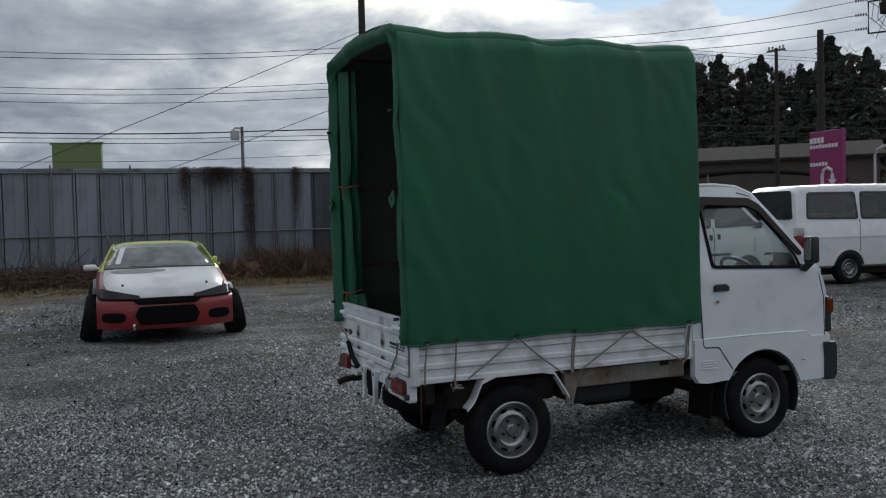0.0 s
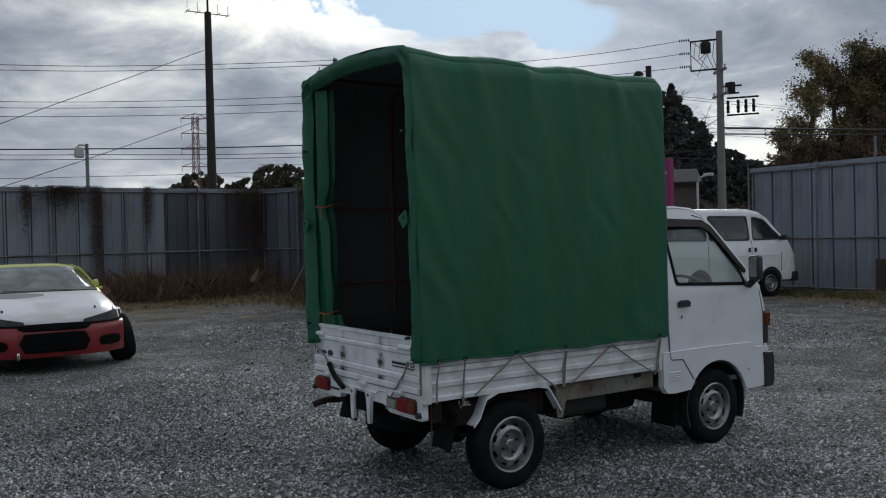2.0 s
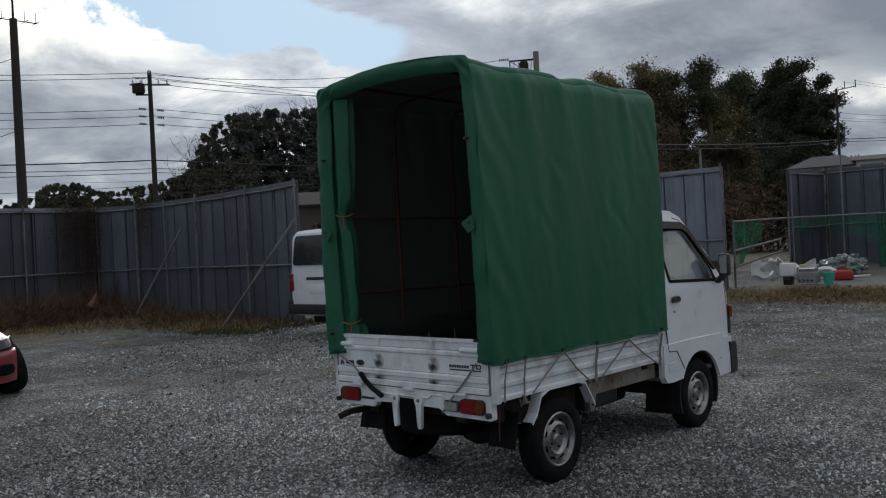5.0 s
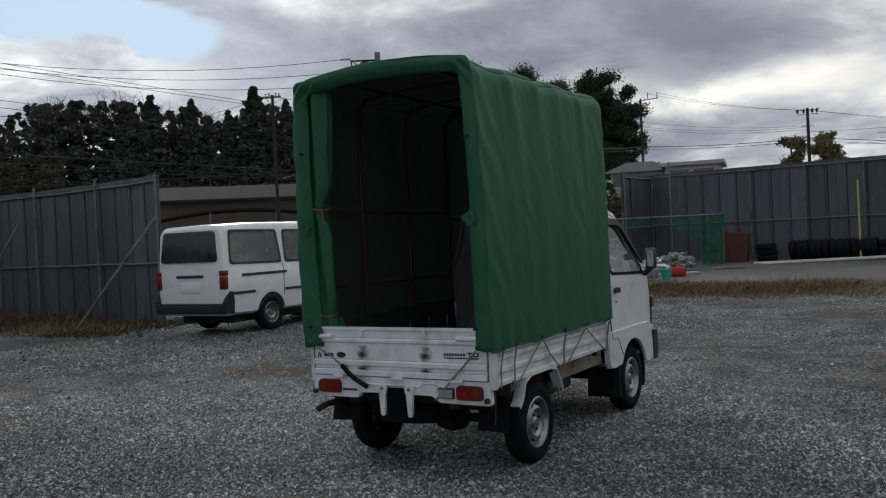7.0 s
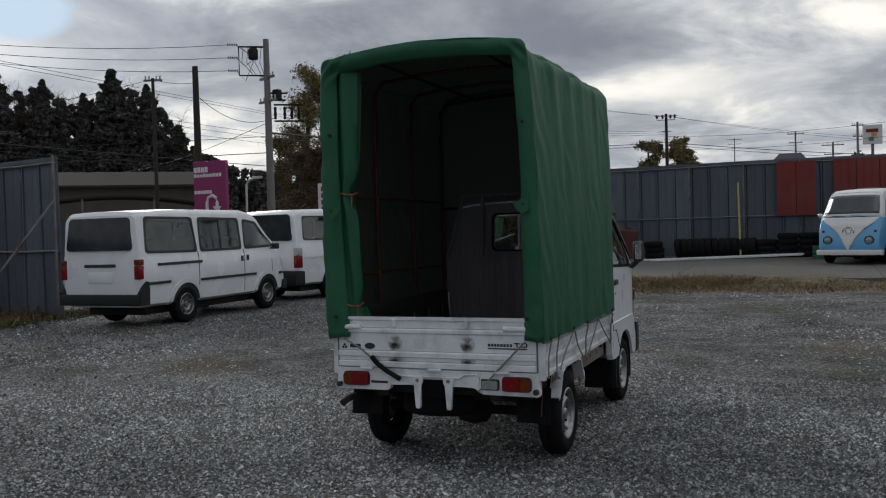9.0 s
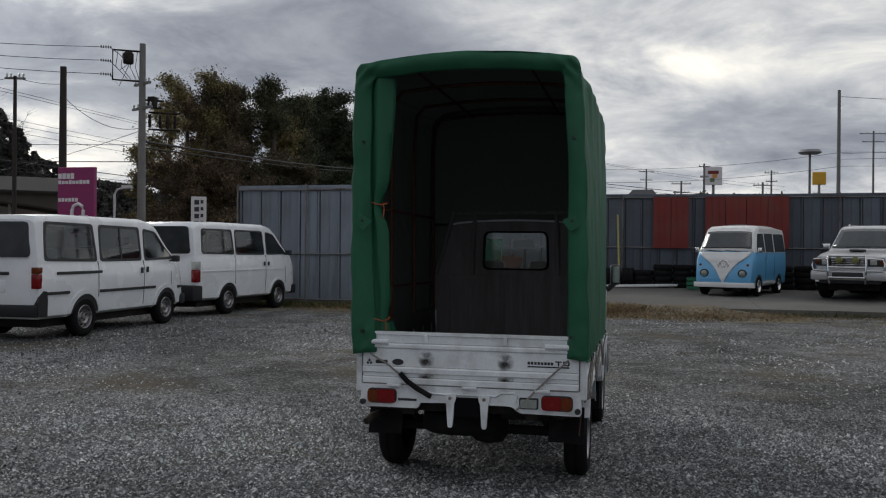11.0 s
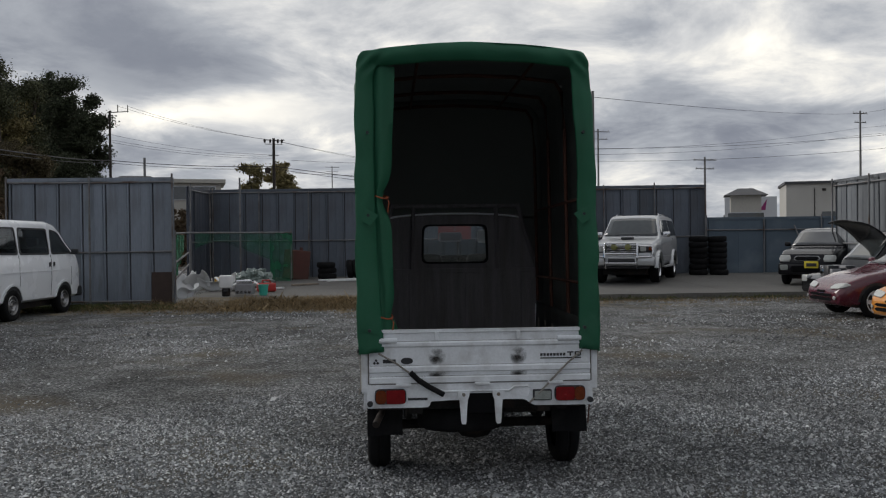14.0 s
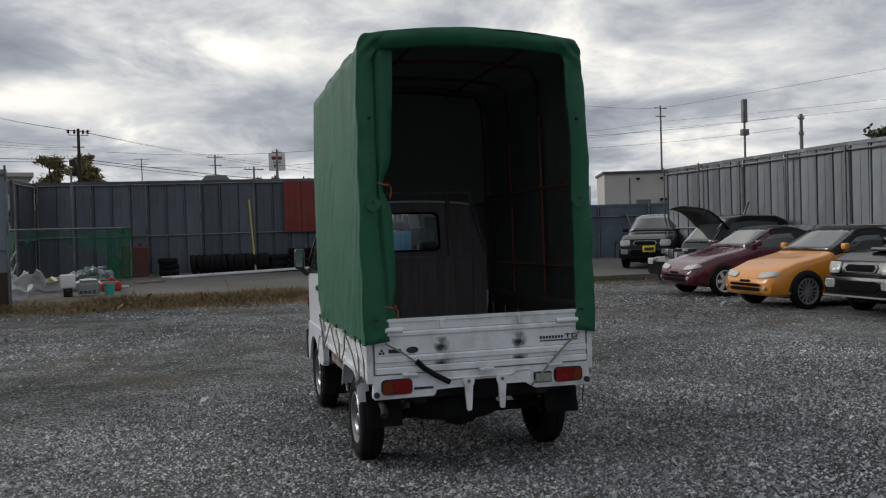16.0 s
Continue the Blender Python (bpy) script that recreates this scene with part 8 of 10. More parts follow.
tagged(part("hillside", bm, "woodfloor", smooth=60), "low hill of dark leaf litter under the woods", "hill", kind="structure")
wood_mass("woodland", HILL, D_HILL, 14, 430, 0.80, "cedar", "dark mixed woodland covering the hill", 6, per=300, girth=1.15, rough=0.16)
wood_mass("distant_trees", LOW_WOOD, 150, 8, 300, 0.30, "hedge", "low dull green line of trees and bamboo beyond the fence", 7, per=420, girth=0.95, rough=0.22)
wood_mass("roadside_shrubs", ((12, 0.028), (16, 0.036), (20, 0.050), (27, 0.045), (30, 0.028), (37, 0.028), (38, 0.046), (44, 0.052), (52, 0.048), (60, 0.036)), 64, 5, 300, 0.13, "autumn", "brown tangled shrubs beyond the entrance road", 17, per=520, girth=1.3, rough=0.45)
wood_mass("distant_trees", ((-22, 0.024), (-8, 0.026), (4, 0.028), (16, 0.030), (26, 0.040), (32, 0.050)), 190, 6, 80, 0.45, "cedar", "low line of distant trees on the horizon", 8, per=120)
# cedars that stand out of the wood; azimuth, crown line, width
first = {}
for i, (az, top, wide) in enumerate(((40.7, 0.161, 1.0), (42.7, 0.176, 1.25), (44.3, 0.150, 0.8), (46.5, 0.163, 1.0), (48.9, 0.167, 1.05), (38.9, 0.118, 0.9), (45.4, 0.140, 0.8), (50.3, 0.156, 0.9), (41.6, 0.150, 0.8))):
    m = polar(CX, CY, az, 236)
    h = 1.5 + 236 * top
    if i % 3 not in first:
        first[i % 3] = cedar("cedar_tree", m, 38.0, (4.6, 5.6, 4.2)[i % 3], "tall dark cedar standing out of the hill wood", 40 + i, leaves=12000, leaf=0.62)
        first[i % 3].matrix_basis = m
        first[i % 3].scale = (wide, wide, h / 38.0)
    else:
        copy_thing(first[i % 3], m @ pose(0, 0, 0, 0, 0, 77 * i)).scale = (wide, wide, h / 38.0)
# bare twiggy crowns over the wood
bm = BM()
rng = random.Random(12)
for az in (39.6, 41.7, 44.9, 45.6, 47.6, 49.7, 50.6, 51.6, 52.6, 53.6, 54.6, 57.4, 58.2):
    base = polar(CX, CY, az, 244).translation
    z = 1.5 + 244 * line_at(HILL, az)
    for k in range(18):
        p = limb_points(rng, base + Vector((rng.gauss(0, 1.5), rng.gauss(0, 1.5), z - 9)), (rng.gauss(0, 0.45), rng.gauss(0, 0.45), 1), rng.uniform(6.5, 11.0), 5, 0.2)
        tube(bm, p, 0.13, 3, taper=0.25)
        for q in p[1:]:
            for e in range(3):
                tube(bm, limb_points(rng, q, (rng.gauss(0, 1), rng.gauss(0, 1), 0.8), 3.0, 2, 0.2), 0.045, 3, taper=0.4)
tagged(part("bare_trees", bm, "bark"), "bare leafless crowns above the woodland", "trees", kind="stuff")
# trees beyond the entrance road
TX, TY = 1.0, -5.0
for az, d, h, sp, mt, lab, seed, lv, z in ((31.4, 82, 10.5, 1.6, "bamboo", "thin yellow-green bamboo-like tree", 61, 4500, 0), (30.4, 82, 16.4, 2.4, "bamboo", "tall feathery yellow-green tree", 62, 14000, 0), (28.3, 84, 19.4, 1.7, "bamboo", "slender feathery tree with a pale tip", 63, 12000, 0),
                                           (29.3, 86, 15.8, 3.4, "autumn", "brownish half-bare tree by the road", 66, 14000, 0), (27.0, 86, 17.4, 3.4, "olive", "tall brownish olive tree by the road", 64, 24000, 0), (25.4, 86, 17.9, 3.2, "olive", "tall dark olive tree by the road", 65, 26000, 0), (24.2, 86, 17.8, 2.6, "evergreen", "tall dark green tree by the road", 67, 24000, 0),
                                           (23.0, 88, 14.6, 3.0, "bamboo", "yellow-green bamboo clump by the road", 73, 20000, 0), (26.4, 76, 9.5, 4.2, "autumn", "brown shrubby autumn tree", 70, 18000, 0), (29.6, 76, 8.0, 3.8, "autumn", "brown shrubby autumn tree", 72, 16000, 0), (23.0, 78, 9.5, 3.6, "olive", "low olive roadside tree", 71, 16000, 0),
                                           (21.7, 165, 23.5, 6.6, "darkgreen", "rounded dark evergreen tree on a rise", 68, 26000, 5), (20.4, 165, 24.0, 6.4, "darkgreen", "rounded dark evergreen tree on a rise", 69, 26000, 5), (19.1, 165, 21.0, 5.2, "darkgreen", "dark evergreen at the end of the row", 74, 22000, 5), (21.5, 150, 15.0, 8.0, "darkgreen", "low dark evergreen below the taller ones", 75, 24000, 0),
                                           (20.9, 160, 22.6, 6.6, "darkgreen", "rounded dark evergreen tree on a rise", 76, 30000, 5), (22.9, 92, 16.6, 2.8, "evergreen", "tall dark green tree by the road", 77, 24000, 0), (26.2, 88, 17.0, 3.2, "olive", "tall brownish olive tree by the road", 78, 26000, 0)):
    broad_tree("roadside_tree", polar(TX, TY, az, d, z), h * 1.22, sp * 1.08, mt, lab, seed, int(lv * 1.3), leaf=0.0014 * d, base_clear=0.15, group="trees beyond the road")
for az, d, h, sp, seed in ((7.5, 200, 23.4, 4.4, 81), (6.7, 204, 24.0, 4.4, 82), (5.8, 198, 22.8, 3.8, 83)):
    broad_tree("small_tree", polar(-1.6, -5.0, az, d), h, sp, "bamboo", "pale green tree far behind the back fence", seed, 12000, leaf=0.30, base_clear=0.3, group="small trees behind the back fence", slim=0.9)
for az, d, h, sp, seed in ((1.4, 110, 8.8, 3.2, 91), (-5.6, 96, 8.2, 2.8, 92), (-11.3, 100, 8.4, 2.7, 93)):
    broad_tree("round_tree", polar(-1.0, -5.0, az, d), h, sp, "evergreen", "distant rounded dark tree", seed, 5200, leaf=0.22, base_clear=0.35, group="distant round trees")
broad_tree("garden_tree", polar(-1.6, -5.0, -43.0, 36), 5.6, 1.8, "evergreen", "dark clipped tree behind the bright fence", 95, 9000, leaf=0.12, base_clear=0.35)

# ---- dry weeds and grass ----
def blades(name, spots, mat, label, seed, h=(0.3, 0.9), per=26, spread=0.22, lean=0.45, width=0.008, kind="stuff", category="weeds"):
    r = np.random.default_rng(seed)
    base = np.repeat(np.asarray(spots, float), per, 0)
    n = len(base)
    base[:, :2] += r.normal(size=(n, 2)) * spread
    hh = r.uniform(h[0], h[1], n)[:, None] * base[:, 3:4]
    d = r.normal(size=(n, 3)) * lean
    d[:, 2] = 1
    d /= np.linalg.norm(d, axis=1)[:, None]
    side = np.cross(d, r.normal(size=(n, 3)))
    side /= np.linalg.norm(side, axis=1)[:, None]
    w = side * width * r.uniform(0.6, 1.6, n)[:, None]
    b = base[:, :3]
    mid = b + d * hh * 0.55 + r.normal(size=(n, 3)) * 0.03
    tip = mid + (d + r.normal(size=(n, 3)) * 0.55) * hh * 0.45
    v = np.stack([b - w, b + w, mid + w * 0.8, tip, mid - w * 0.8], 1).reshape(-1, 3)
    f = np.arange(5 * n).reshape(-1, 5)
    me = bpy.data.meshes.new(name)
    me.from_pydata(v.tolist(), [], f.tolist())
    me.materials.append(M[mat])
    return tagged(new(name, me), label, category, kind=kind)


rng = random.Random(21)
spots = []
for k in range(520):
    y = rng.uniform(-9, 7.4)
    dens = 0.25 + (1.0 if -3.8 < y < -0.8 else 0) + (1.1 if 2.6 < y < 7.4 else 0)
    if rng.random() < dens:
        spots.append((-19.75 + abs(rng.gauss(0, 0.75)), y, 0, rng.uniform(0.5, 1.25) * (1.75 if y > 2.4 else 1.1)))
for k in range(240):
    x = rng.uniform(-19.6, -11.2)
    if rng.random() < (1.0 if x < -16.5 else 0.45 if x < -13 else 0.25):
        spots.append((x, 7.75 - abs(rng.gauss(0, 0.45)), 0, rng.uniform(0.4, 1.1) * (1.15 if x < -17 else 0.7)))
blades("dry_weeds", spots, "drygrass", "tangled brown dead weeds along the fence foot", 3, (0.12, 0.62), 150, 0.32, 1.3, 0.005)
spots = [(rng.uniform(-19, -11), 7.2 - abs(rng.gauss(0, 0.7)), 0, rng.uniform(0.4, 1)) for k in range(260)] + [(rng.uniform(-18.6, -15.5), rng.uniform(-7, 7), 0, rng.uniform(0.2, 0.7)) for k in range(220)]
blades("pale_grass", spots, "straw", "thin pale dead grass at the yard's edge", 4, (0.06, 0.22), 40, 0.22, 0.8, 0.006, category="grass")
spots = [(rng.uniform(-10.5, -5.2), 16.0 - abs(rng.gauss(0, 0.55)), 0, rng.uniform(0.4, 1)) for k in range(300)] + [(rng.uniform(-11.8, -10.4), rng.uniform(5.6, 10.0), 0, rng.uniform(0.5, 1.2)) for k in range(80)] + [(rng.uniform(-10, -6.5), rng.uniform(14.8, 15.8), 0, 0.6) for k in range(60)]
blades("green_grass", spots, "grass", "short dull green grass below the sheet gate", 5, (0.03, 0.12), 60, 0.24, 1.2, 0.005, category="grass")
spots = [(rng.gauss(-2.2, 1.7), 15.9 - abs(rng.gauss(0, 1.0)), 0, rng.uniform(0.3, 1.1)) for k in range(330)] + [(rng.uniform(1, 10), 15.7 - abs(rng.gauss(0, 0.8)), 0, rng.uniform(0.2, 0.6)) for k in range(90)]
for wx, wy, wn_ in ((-0.5, 15.4, 26), (-1.3, 15.1, 16), (0.3, 15.6, 12), (-2.6, 15.3, 14), (-3.6, 14.6, 10)):
    spots += [(rng.gauss(wx, 0.30), rng.gauss(wy, 0.22), 0, rng.uniform(0.7, 1.7)) for k in range(wn_ * 2)]
spots += [(rng.uniform(-7, 4), rng.uniform(13.6, 15.8), 0, rng.uniform(0.3, 1.0)) for k in range(160)]
spots = [(x, y, max(0.0, bank_z(x, y)), k) for x, y, z, k in spots]
blades("straw_weeds", spots, "straw", "straw-coloured dead weeds at the edge of the concrete", 6, (0.03, 0.18), 55, 0.26, 1.3, 0.0032)
spots = [(rng.uniform(-5.4, 9.5), 16.0 + rng.gauss(0, 0.10), 0.02, rng.uniform(0.2, 0.8)) for k in range(110)]
blades("edge_grass", spots, "grass", "green tufts along the slab's broken edge", 8, (0.03, 0.10), 30, 0.14, 1.0, 0.005, category="grass")
M["vine"] = leaf_material("dark_dead_vine", (0.075, 0.048, 0.034))
# vines on the fence top
pts, sz = [], []
nr = np.random.default_rng(8)
for cy, w, n, drop in ((1.2, 0.07, 1600, 0.9), (2.1, 0.32, 3600, 0.45), (2.9, 0.10, 5200, 2.4), (4.25, 0.07, 2000, 1.3), (6.9, 0.28, 5200, 2.2), (7.35, 0.14, 5200, 2.6)):
    y = cy + nr.normal(size=n) * w
    z = 3.05 - np.abs(nr.normal(size=n)) * drop * 0.6
    pts.append(np.stack([np.full(n, -19.82) + nr.uniform(0, 0.14, n), y, np.maximum(0.05, z)], 1))
n = 1600
pts.append(np.stack([nr.normal(size=n) * 0.22 - 18.0, np.full(n, 8.08) - nr.uniform(0, 0.14, n), np.maximum(0.05, 3.05 - np.abs(nr.normal(size=n)) * 0.6)], 1))
pts = np.concatenate(pts)
vine = new("dead_vines", leaf_mesh("dead_vines", pts, nr.uniform(0.006, 0.015, len(pts)), "vine", 9, long=2.4))
tagged(vine, "dead brown vines hanging over the fence", "vines", kind="stuff")
# brushwood heap
bm = BM()
for k in range(170):
    a = Vector((-18.3 + rng.gauss(0, 0.5), rng.uniform(-5.0, -1.0), rng.uniform(0.02, 0.5)))
    tube(bm, limb_points(rng, a, (rng.gauss(0, 0.5), rng.gauss(0, 1.0), rng.uniform(-0.1, 0.5)), rng.uniform(0.6, 1.5), 4, 0.25), rng.uniform(0.006, 0.018), 4, taper=0.4)
tagged(part("brushwood_heap", bm, "bark"), "heap of cut brown branches by the fence", "branches", kind="stuff")
M["plank"] = material("weathered_plank", (0.24, 0.20, 0.16), 0.85, vary=0.3)
for x, y, a, l in ((-16.4, -2.2, 70, 1.6), (-15.8, -1.2, 95, 1.2), (-15.6, 0.9, 35, 2.2)):
    bm = BM()
    box(bm, -0.05, 0.05, -l / 2, l / 2, 0.0, 0.03, bevel=0.005)
    single("plank", bm, "plank", pose(x, y, 0.005, 0, 0, a), "weathered grey plank lying on gravel", "plank")

# ---- poles and wires ----
def pole(name, x, y, h, r, mat, label, arms=(), group="utility poles", z0=0.0):
    p = thing(name, pose(x, y, z0), label, "pole", group)
    bm = BM()
    ring_loft(bm, [circle((0, 0, z), (0, 0, 1), r * (1 - 0.35 * z / h), 12) for z in (-0.3, h * 0.5, h)])
    part("shaft", bm, mat, p, smooth=60)
    for z, l, az in arms:
        bm = BM()
        d = Vector((math.cos(radians(az)), math.sin(radians(az)), 0))
        ring_loft(bm, [[d * (l * s) + Vector((0, 0, z)) + Vector(o) for o in ((-0.04, -0.04, -0.04), (0.04, 0.04, -0.04), (0.04, 0.04, 0.05), (-0.04, -0.04, 0.05))] for s in (-1, 1)])
        part("cross_arm", bm, "pipe", p)
        for s in (-0.9, -0.45, 0.45, 0.9):
            bm = BM()
            lathe(bm, [(0.001, 0.0), (0.045, 0.02), (0.03, 0.08), (0.05, 0.12), (0.001, 0.17)], tuple(d * (l * s) + Vector((0, 0, z + 0.05))), "z", 8)
            part("insulator", bm, "clear_lamp", p)
    return p


tp = pole("utility_pole", -19.3, 27.6, 9.75, 0.19, "pole", "grey concrete utility pole with a transformer and bracket arms", arms=((7.1, 0.75, -30), (8.1, 0.6, -30)))
bm = BM()
d = Vector((-0.83, -0.56, 0))
tube(bm, [Vector((0, 0, 9.42)), d * 1.15 + Vector((0, 0, 9.42)), d * 1.15 + Vector((0, 0, 8.20)), Vector((0, 0, 8.20))], 0.045, 6)
part("bracket", bm, "chassis", tp)
bm = BM()
lathe(bm, [(0.001, -0.05), (0.19, -0.03), (0.21, 0.0), (0.21, 0.36), (0.15, 0.44), (0.001, 0.46)], tuple(d * 0.55 + Vector((0, 0, 8.92))), "z", 14)
part("switch_can", bm, "chassis", tp, smooth=50)
for q in (0.20, 0.40, 0.75, 0.95):
    bm = BM()
    tube(bm, [d * q + Vector((0, 0, 9.40)), d * (q + 0.08) + Vector((0, 0, 8.75)), d * (q * 0.6) + Vector((0, 0, 8.25))], 0.012, 4)
    part("jumper", bm, "wire", tp)
for z, a, b in ((7.45, 0.1, 0.85), (7.15, 0.0, 0.75), (6.95, 0.25, 1.50), (6.25, 0.25, 1.50)):
    bm = BM()
    rod(bm, -d * a + Vector((0, 0, z)), -d * b + Vector((0, 0, z)), 0.04, n=6)
    part("rack_arm", bm, "chassis", tp)
for q in (0.3, 0.7, 1.0, 1.3):
    bm = BM()
    lathe(bm, [(0.02, 0.0), (0.07, 0.03), (0.05, 0.15), (0.08, 0.2), (0.05, 0.35), (0.07, 0.5), (0.02, 0.55)], tuple(-d * q + Vector((0, 0, 6.32))), "z", 8)
    part("cutout_fuse", bm, "chassis", tp, smooth=50)
bm = BM()
box(bm, -0.16, 0.16, -0.14, 0.14, 7.15, 7.60, bevel=0.03)
bmesh.ops.translate(bm, verts=bm.verts, vec=-d * 0.40)
part("transformer", bm, "chassis", tp)
for k, z in enumerate((9.5, 8.95, 8.4)):
    bm = BM()
    for q in range(5):
        lathe(bm, [(0.02, 0), (0.075, 0.03), (0.02, 0.06)], (0, 0, q * 0.09), "z", 8)
    bmesh.ops.transform(bm, matrix=Matrix.Translation(d * 1.2 + Vector((0, 0, z))) @ d.to_track_quat("Z", "Y").to_matrix().to_4x4(), verts=bm.verts)
    part("strain_insulator", bm, "chassis", tp, smooth=50)
    bm = BM()
    tube(bm, [d * 1.25 + Vector((0, 0, z)), d * 0.9 + Vector((0, 0, z - 0.25 - 0.1 * k)), d * 0.5 + Vector((0, 0, 8.9))], 0.015, 5)
    part("jumper", bm, "wire", tp)
pole("wooden_pole", -22.2, 26.5, 8.7, 0.19, "darkpole", "dark tarred wooden pole behind the sign")
pole("utility_pole", -23.9, 25.8, 8.25, 0.10, "darkpole", "slim weathered utility pole behind the vans", arms=((8.15, 0.35, 20),))
pole("mast_pole", -28.8, 9.25, 10.4, 0.20, "darkpole", "tall dark pole with a radio aerial", arms=())
bm = BM()
rod(bm, (-28.8, 9.25, 10.3), (-28.8, 9.25, 12.8), 0.045, 0.02)
rod(bm, (-28.8, 8.4, 10.35), (-28.8, 10.1, 10.35), 0.018)
for q in (-0.8, -0.4, 0.4, 0.8):
    rod(bm, (-29.1, 9.25 + q, 10.35), (-28.5, 9.25 + q, 10.35), 0.010)
    rod(bm, (-28.8, 9.25 + q, 10.35), (-28.8, 9.25 + q, 10.75), 0.010)
single("aerial_mast", bm, "chassis", pose(0, 0, 0), "thin aerial mast above the dark pole", "aerial")
np_ = pole("utility_pole", -34.28, 17.53, 10.35, 0.15, "darkpole", "weathered utility pole with a drum transformer and cross arm", arms=((9.72, 0.85, 59), (10.15, 0.35, 149)))
bm = BM()
lathe(bm, [(0.001, 0), (0.27, 0.03), (0.29, 0.08), (0.29, 0.40), (0.26, 0.46), (0.001, 0.48)], (-0.27, -0.44, 9.30), "z", 14)
rod(bm, (-0.34, -0.56, 9.25), (0.05, 0.08, 9.25), 0.04)
part("transformer", bm, "chassis", np_, smooth=50)
for k in range(4):
    bm = BM()
    tube(bm, [(-0.16 - 0.07 * k, -0.26 - 0.12 * k, 9.75), (-0.18 - 0.07 * k, -0.30 - 0.12 * k, 10.0 + 0.06 * (k % 2)), (-0.02, -0.03, 10.05)], 0.012, 4)
    part("jumper", bm, "wire", np_)
for z in (8.55, 8.2, 7.85):
    for q in (-1, 1):
        bm = BM()
        for e in range(4):
            lathe(bm, [(0.02, 0), (0.06, 0.03), (0.02, 0.06)], (0, 0, e * 0.09), "z", 8)
        dd = Vector((0.05, 0.99 * q, 0.0))
        bmesh.ops.transform(bm, matrix=Matrix.Translation(dd * 0.30 + Vector((0, 0, z))) @ dd.to_track_quat("Z", "Y").to_matrix().to_4x4(), verts=bm.verts)
        part("strain_insulator", bm, "chassis", np_, smooth=50)
pl = pole("lamp_post", -21.6, 3.1, 4.35, 0.07, "pipe", "grey post with a flood lamp above the fence", group="")
bm = BM()
box(bm, -0.06, 0.06, -0.34, -0.08, 3.95, 4.25, bevel=0.04)
tube(bm, [(0, 0, 4.3), (0, -0.2, 4.32), (0, -0.3, 4.2)], 0.03, 6)
part("flood_lamp", bm, "headliner", pl)
pole("utility_pole", 8.23, 32.0, 7.75, 0.09, "pole", "bare slim pole behind the back fence", group="")
for az, d, h, arm in ((-13.15, 110, 14.9, 1.5), (-19.6, 95, 9.8, 1.3), (-2.4, 95, 8.6, 1.0), (-7.2, 90, 8.0, 0.9), (-5.6, 80, 6.4, 0.6)):
    m = polar(0.3, -5.2, az, d).translation
    pole("utility_pole", m.x, m.y, h, 0.15, "pole", "distant utility pole with cross arms", arms=((h - 0.3, arm, 10), (h - 1.2, arm * 0.8, 10)))
for az, d, h, arm in ((3.15, 200, 18.5, 1.6), (-1.2, 110, 11.2, 0.9), (-5.0, 90, 9.9, 0.5), (-8.6, 110, 10.8, 0.8), (-29.35, 110, 15.5, 1.0), (-37.5, 60, 8.0, 0.3)):
    m = polar(-1.6, -5.0, az, d).translation
    pole("utility_pole", m.x, m.y, h, 0.15, "pole", "distant utility pole against the sky", arms=((h - 0.3, arm, 15), (h - 1.3, arm * 0.8, 15)) if arm else ())
# poles of the street line behind the gate
P1, P2 = polar(0.0, -5.3, 17.05, 140).translation, polar(-1.6, -5.0, 6.67, 136).translation
p1 = pole("utility_pole", P1.x, P1.y, 21.11, 0.24, "darkpole", "grey utility pole with a one-sided arm beside the evergreens")
bm = BM()
rod(bm, (-0.3, 0, 20.85), (2.6, 0.4, 21.11), 0.07, n=6)
part("cross_arm", bm, "darkpole", p1)
for x in (1.1, 2.5):
    bm = BM()
    rod(bm, (x, 0.05 + 0.13 * x, 20.98), (x, 0.05 + 0.13 * x, 22.0), 0.07, n=6)
    part("insulator", bm, "darkpole", p1)
p2 = pole("utility_pole", P2.x, P2.y, 17.2, 0.30, "darkpole", "utility pole with crowded cross arms and a transformer", arms=((16.9, 1.6, 10), (16.3, 1.3, 10), (14.6, 0.7, 10)))
for x in (-1.3, -0.5, 0.6, 1.2):
    bm = BM()
    lathe(bm, [(0.001, 0.0), (0.16, 0.05), (0.16, 0.5), (0.001, 0.6)], (x, 0.2 * x, 16.5), "z", 8)
    part("insulator", bm, "darkpole", p2)
bm = BM()
lathe(bm, [(0.001, 0.0), (0.42, 0.05), (0.42, 0.85), (0.001, 0.95)], (-0.9, -0.2, 11.9), "z", 14)
part("transformer", bm, "darkpole", p2, smooth=50)
# scaffold post behind the gate sheets
bm = BM()
rod(bm, (0, 0, 0), (0, 0, 3.56), 0.03, n=8)
single("scaffold_post", bm, "pipe", pose(-6.38, 16.72, ground_z(-6.38, 16.72)), "galvanised scaffold post rising above the gate", "post")
m = polar(-1.6, -5.0, -34.3, 52).translation
bm = BM()
box(bm, m.x - 0.14, m.x + 0.14, m.y - 0.14, m.y + 0.14, 6.85, 8.15, bevel=0.06)
box(bm, m.x - 0.2, m.x + 0.2, m.y - 0.15, m.y + 0.15, 6.15, 6.5, bevel=0.03)
rod(bm, (m.x, m.y, 0), (m.x, m.y, 7.0), 0.06)
single("cell_antenna", bm, "pipe", pose(0, 0, 0), "white mobile phone aerial on a mast", "aerial")
sl = pole("street_lamp", 6.55, 28.2, 4.95, 0.06, "pipe", "yard lamp on a steel post behind the fence", group="")
bm = BM()
lathe(bm, [(0.001, 0.05), (0.34, 0.03), (0.40, -0.06), (0.30, -0.12), (0.001, -0.10)], (0, 0, 5.0), "z", 16)
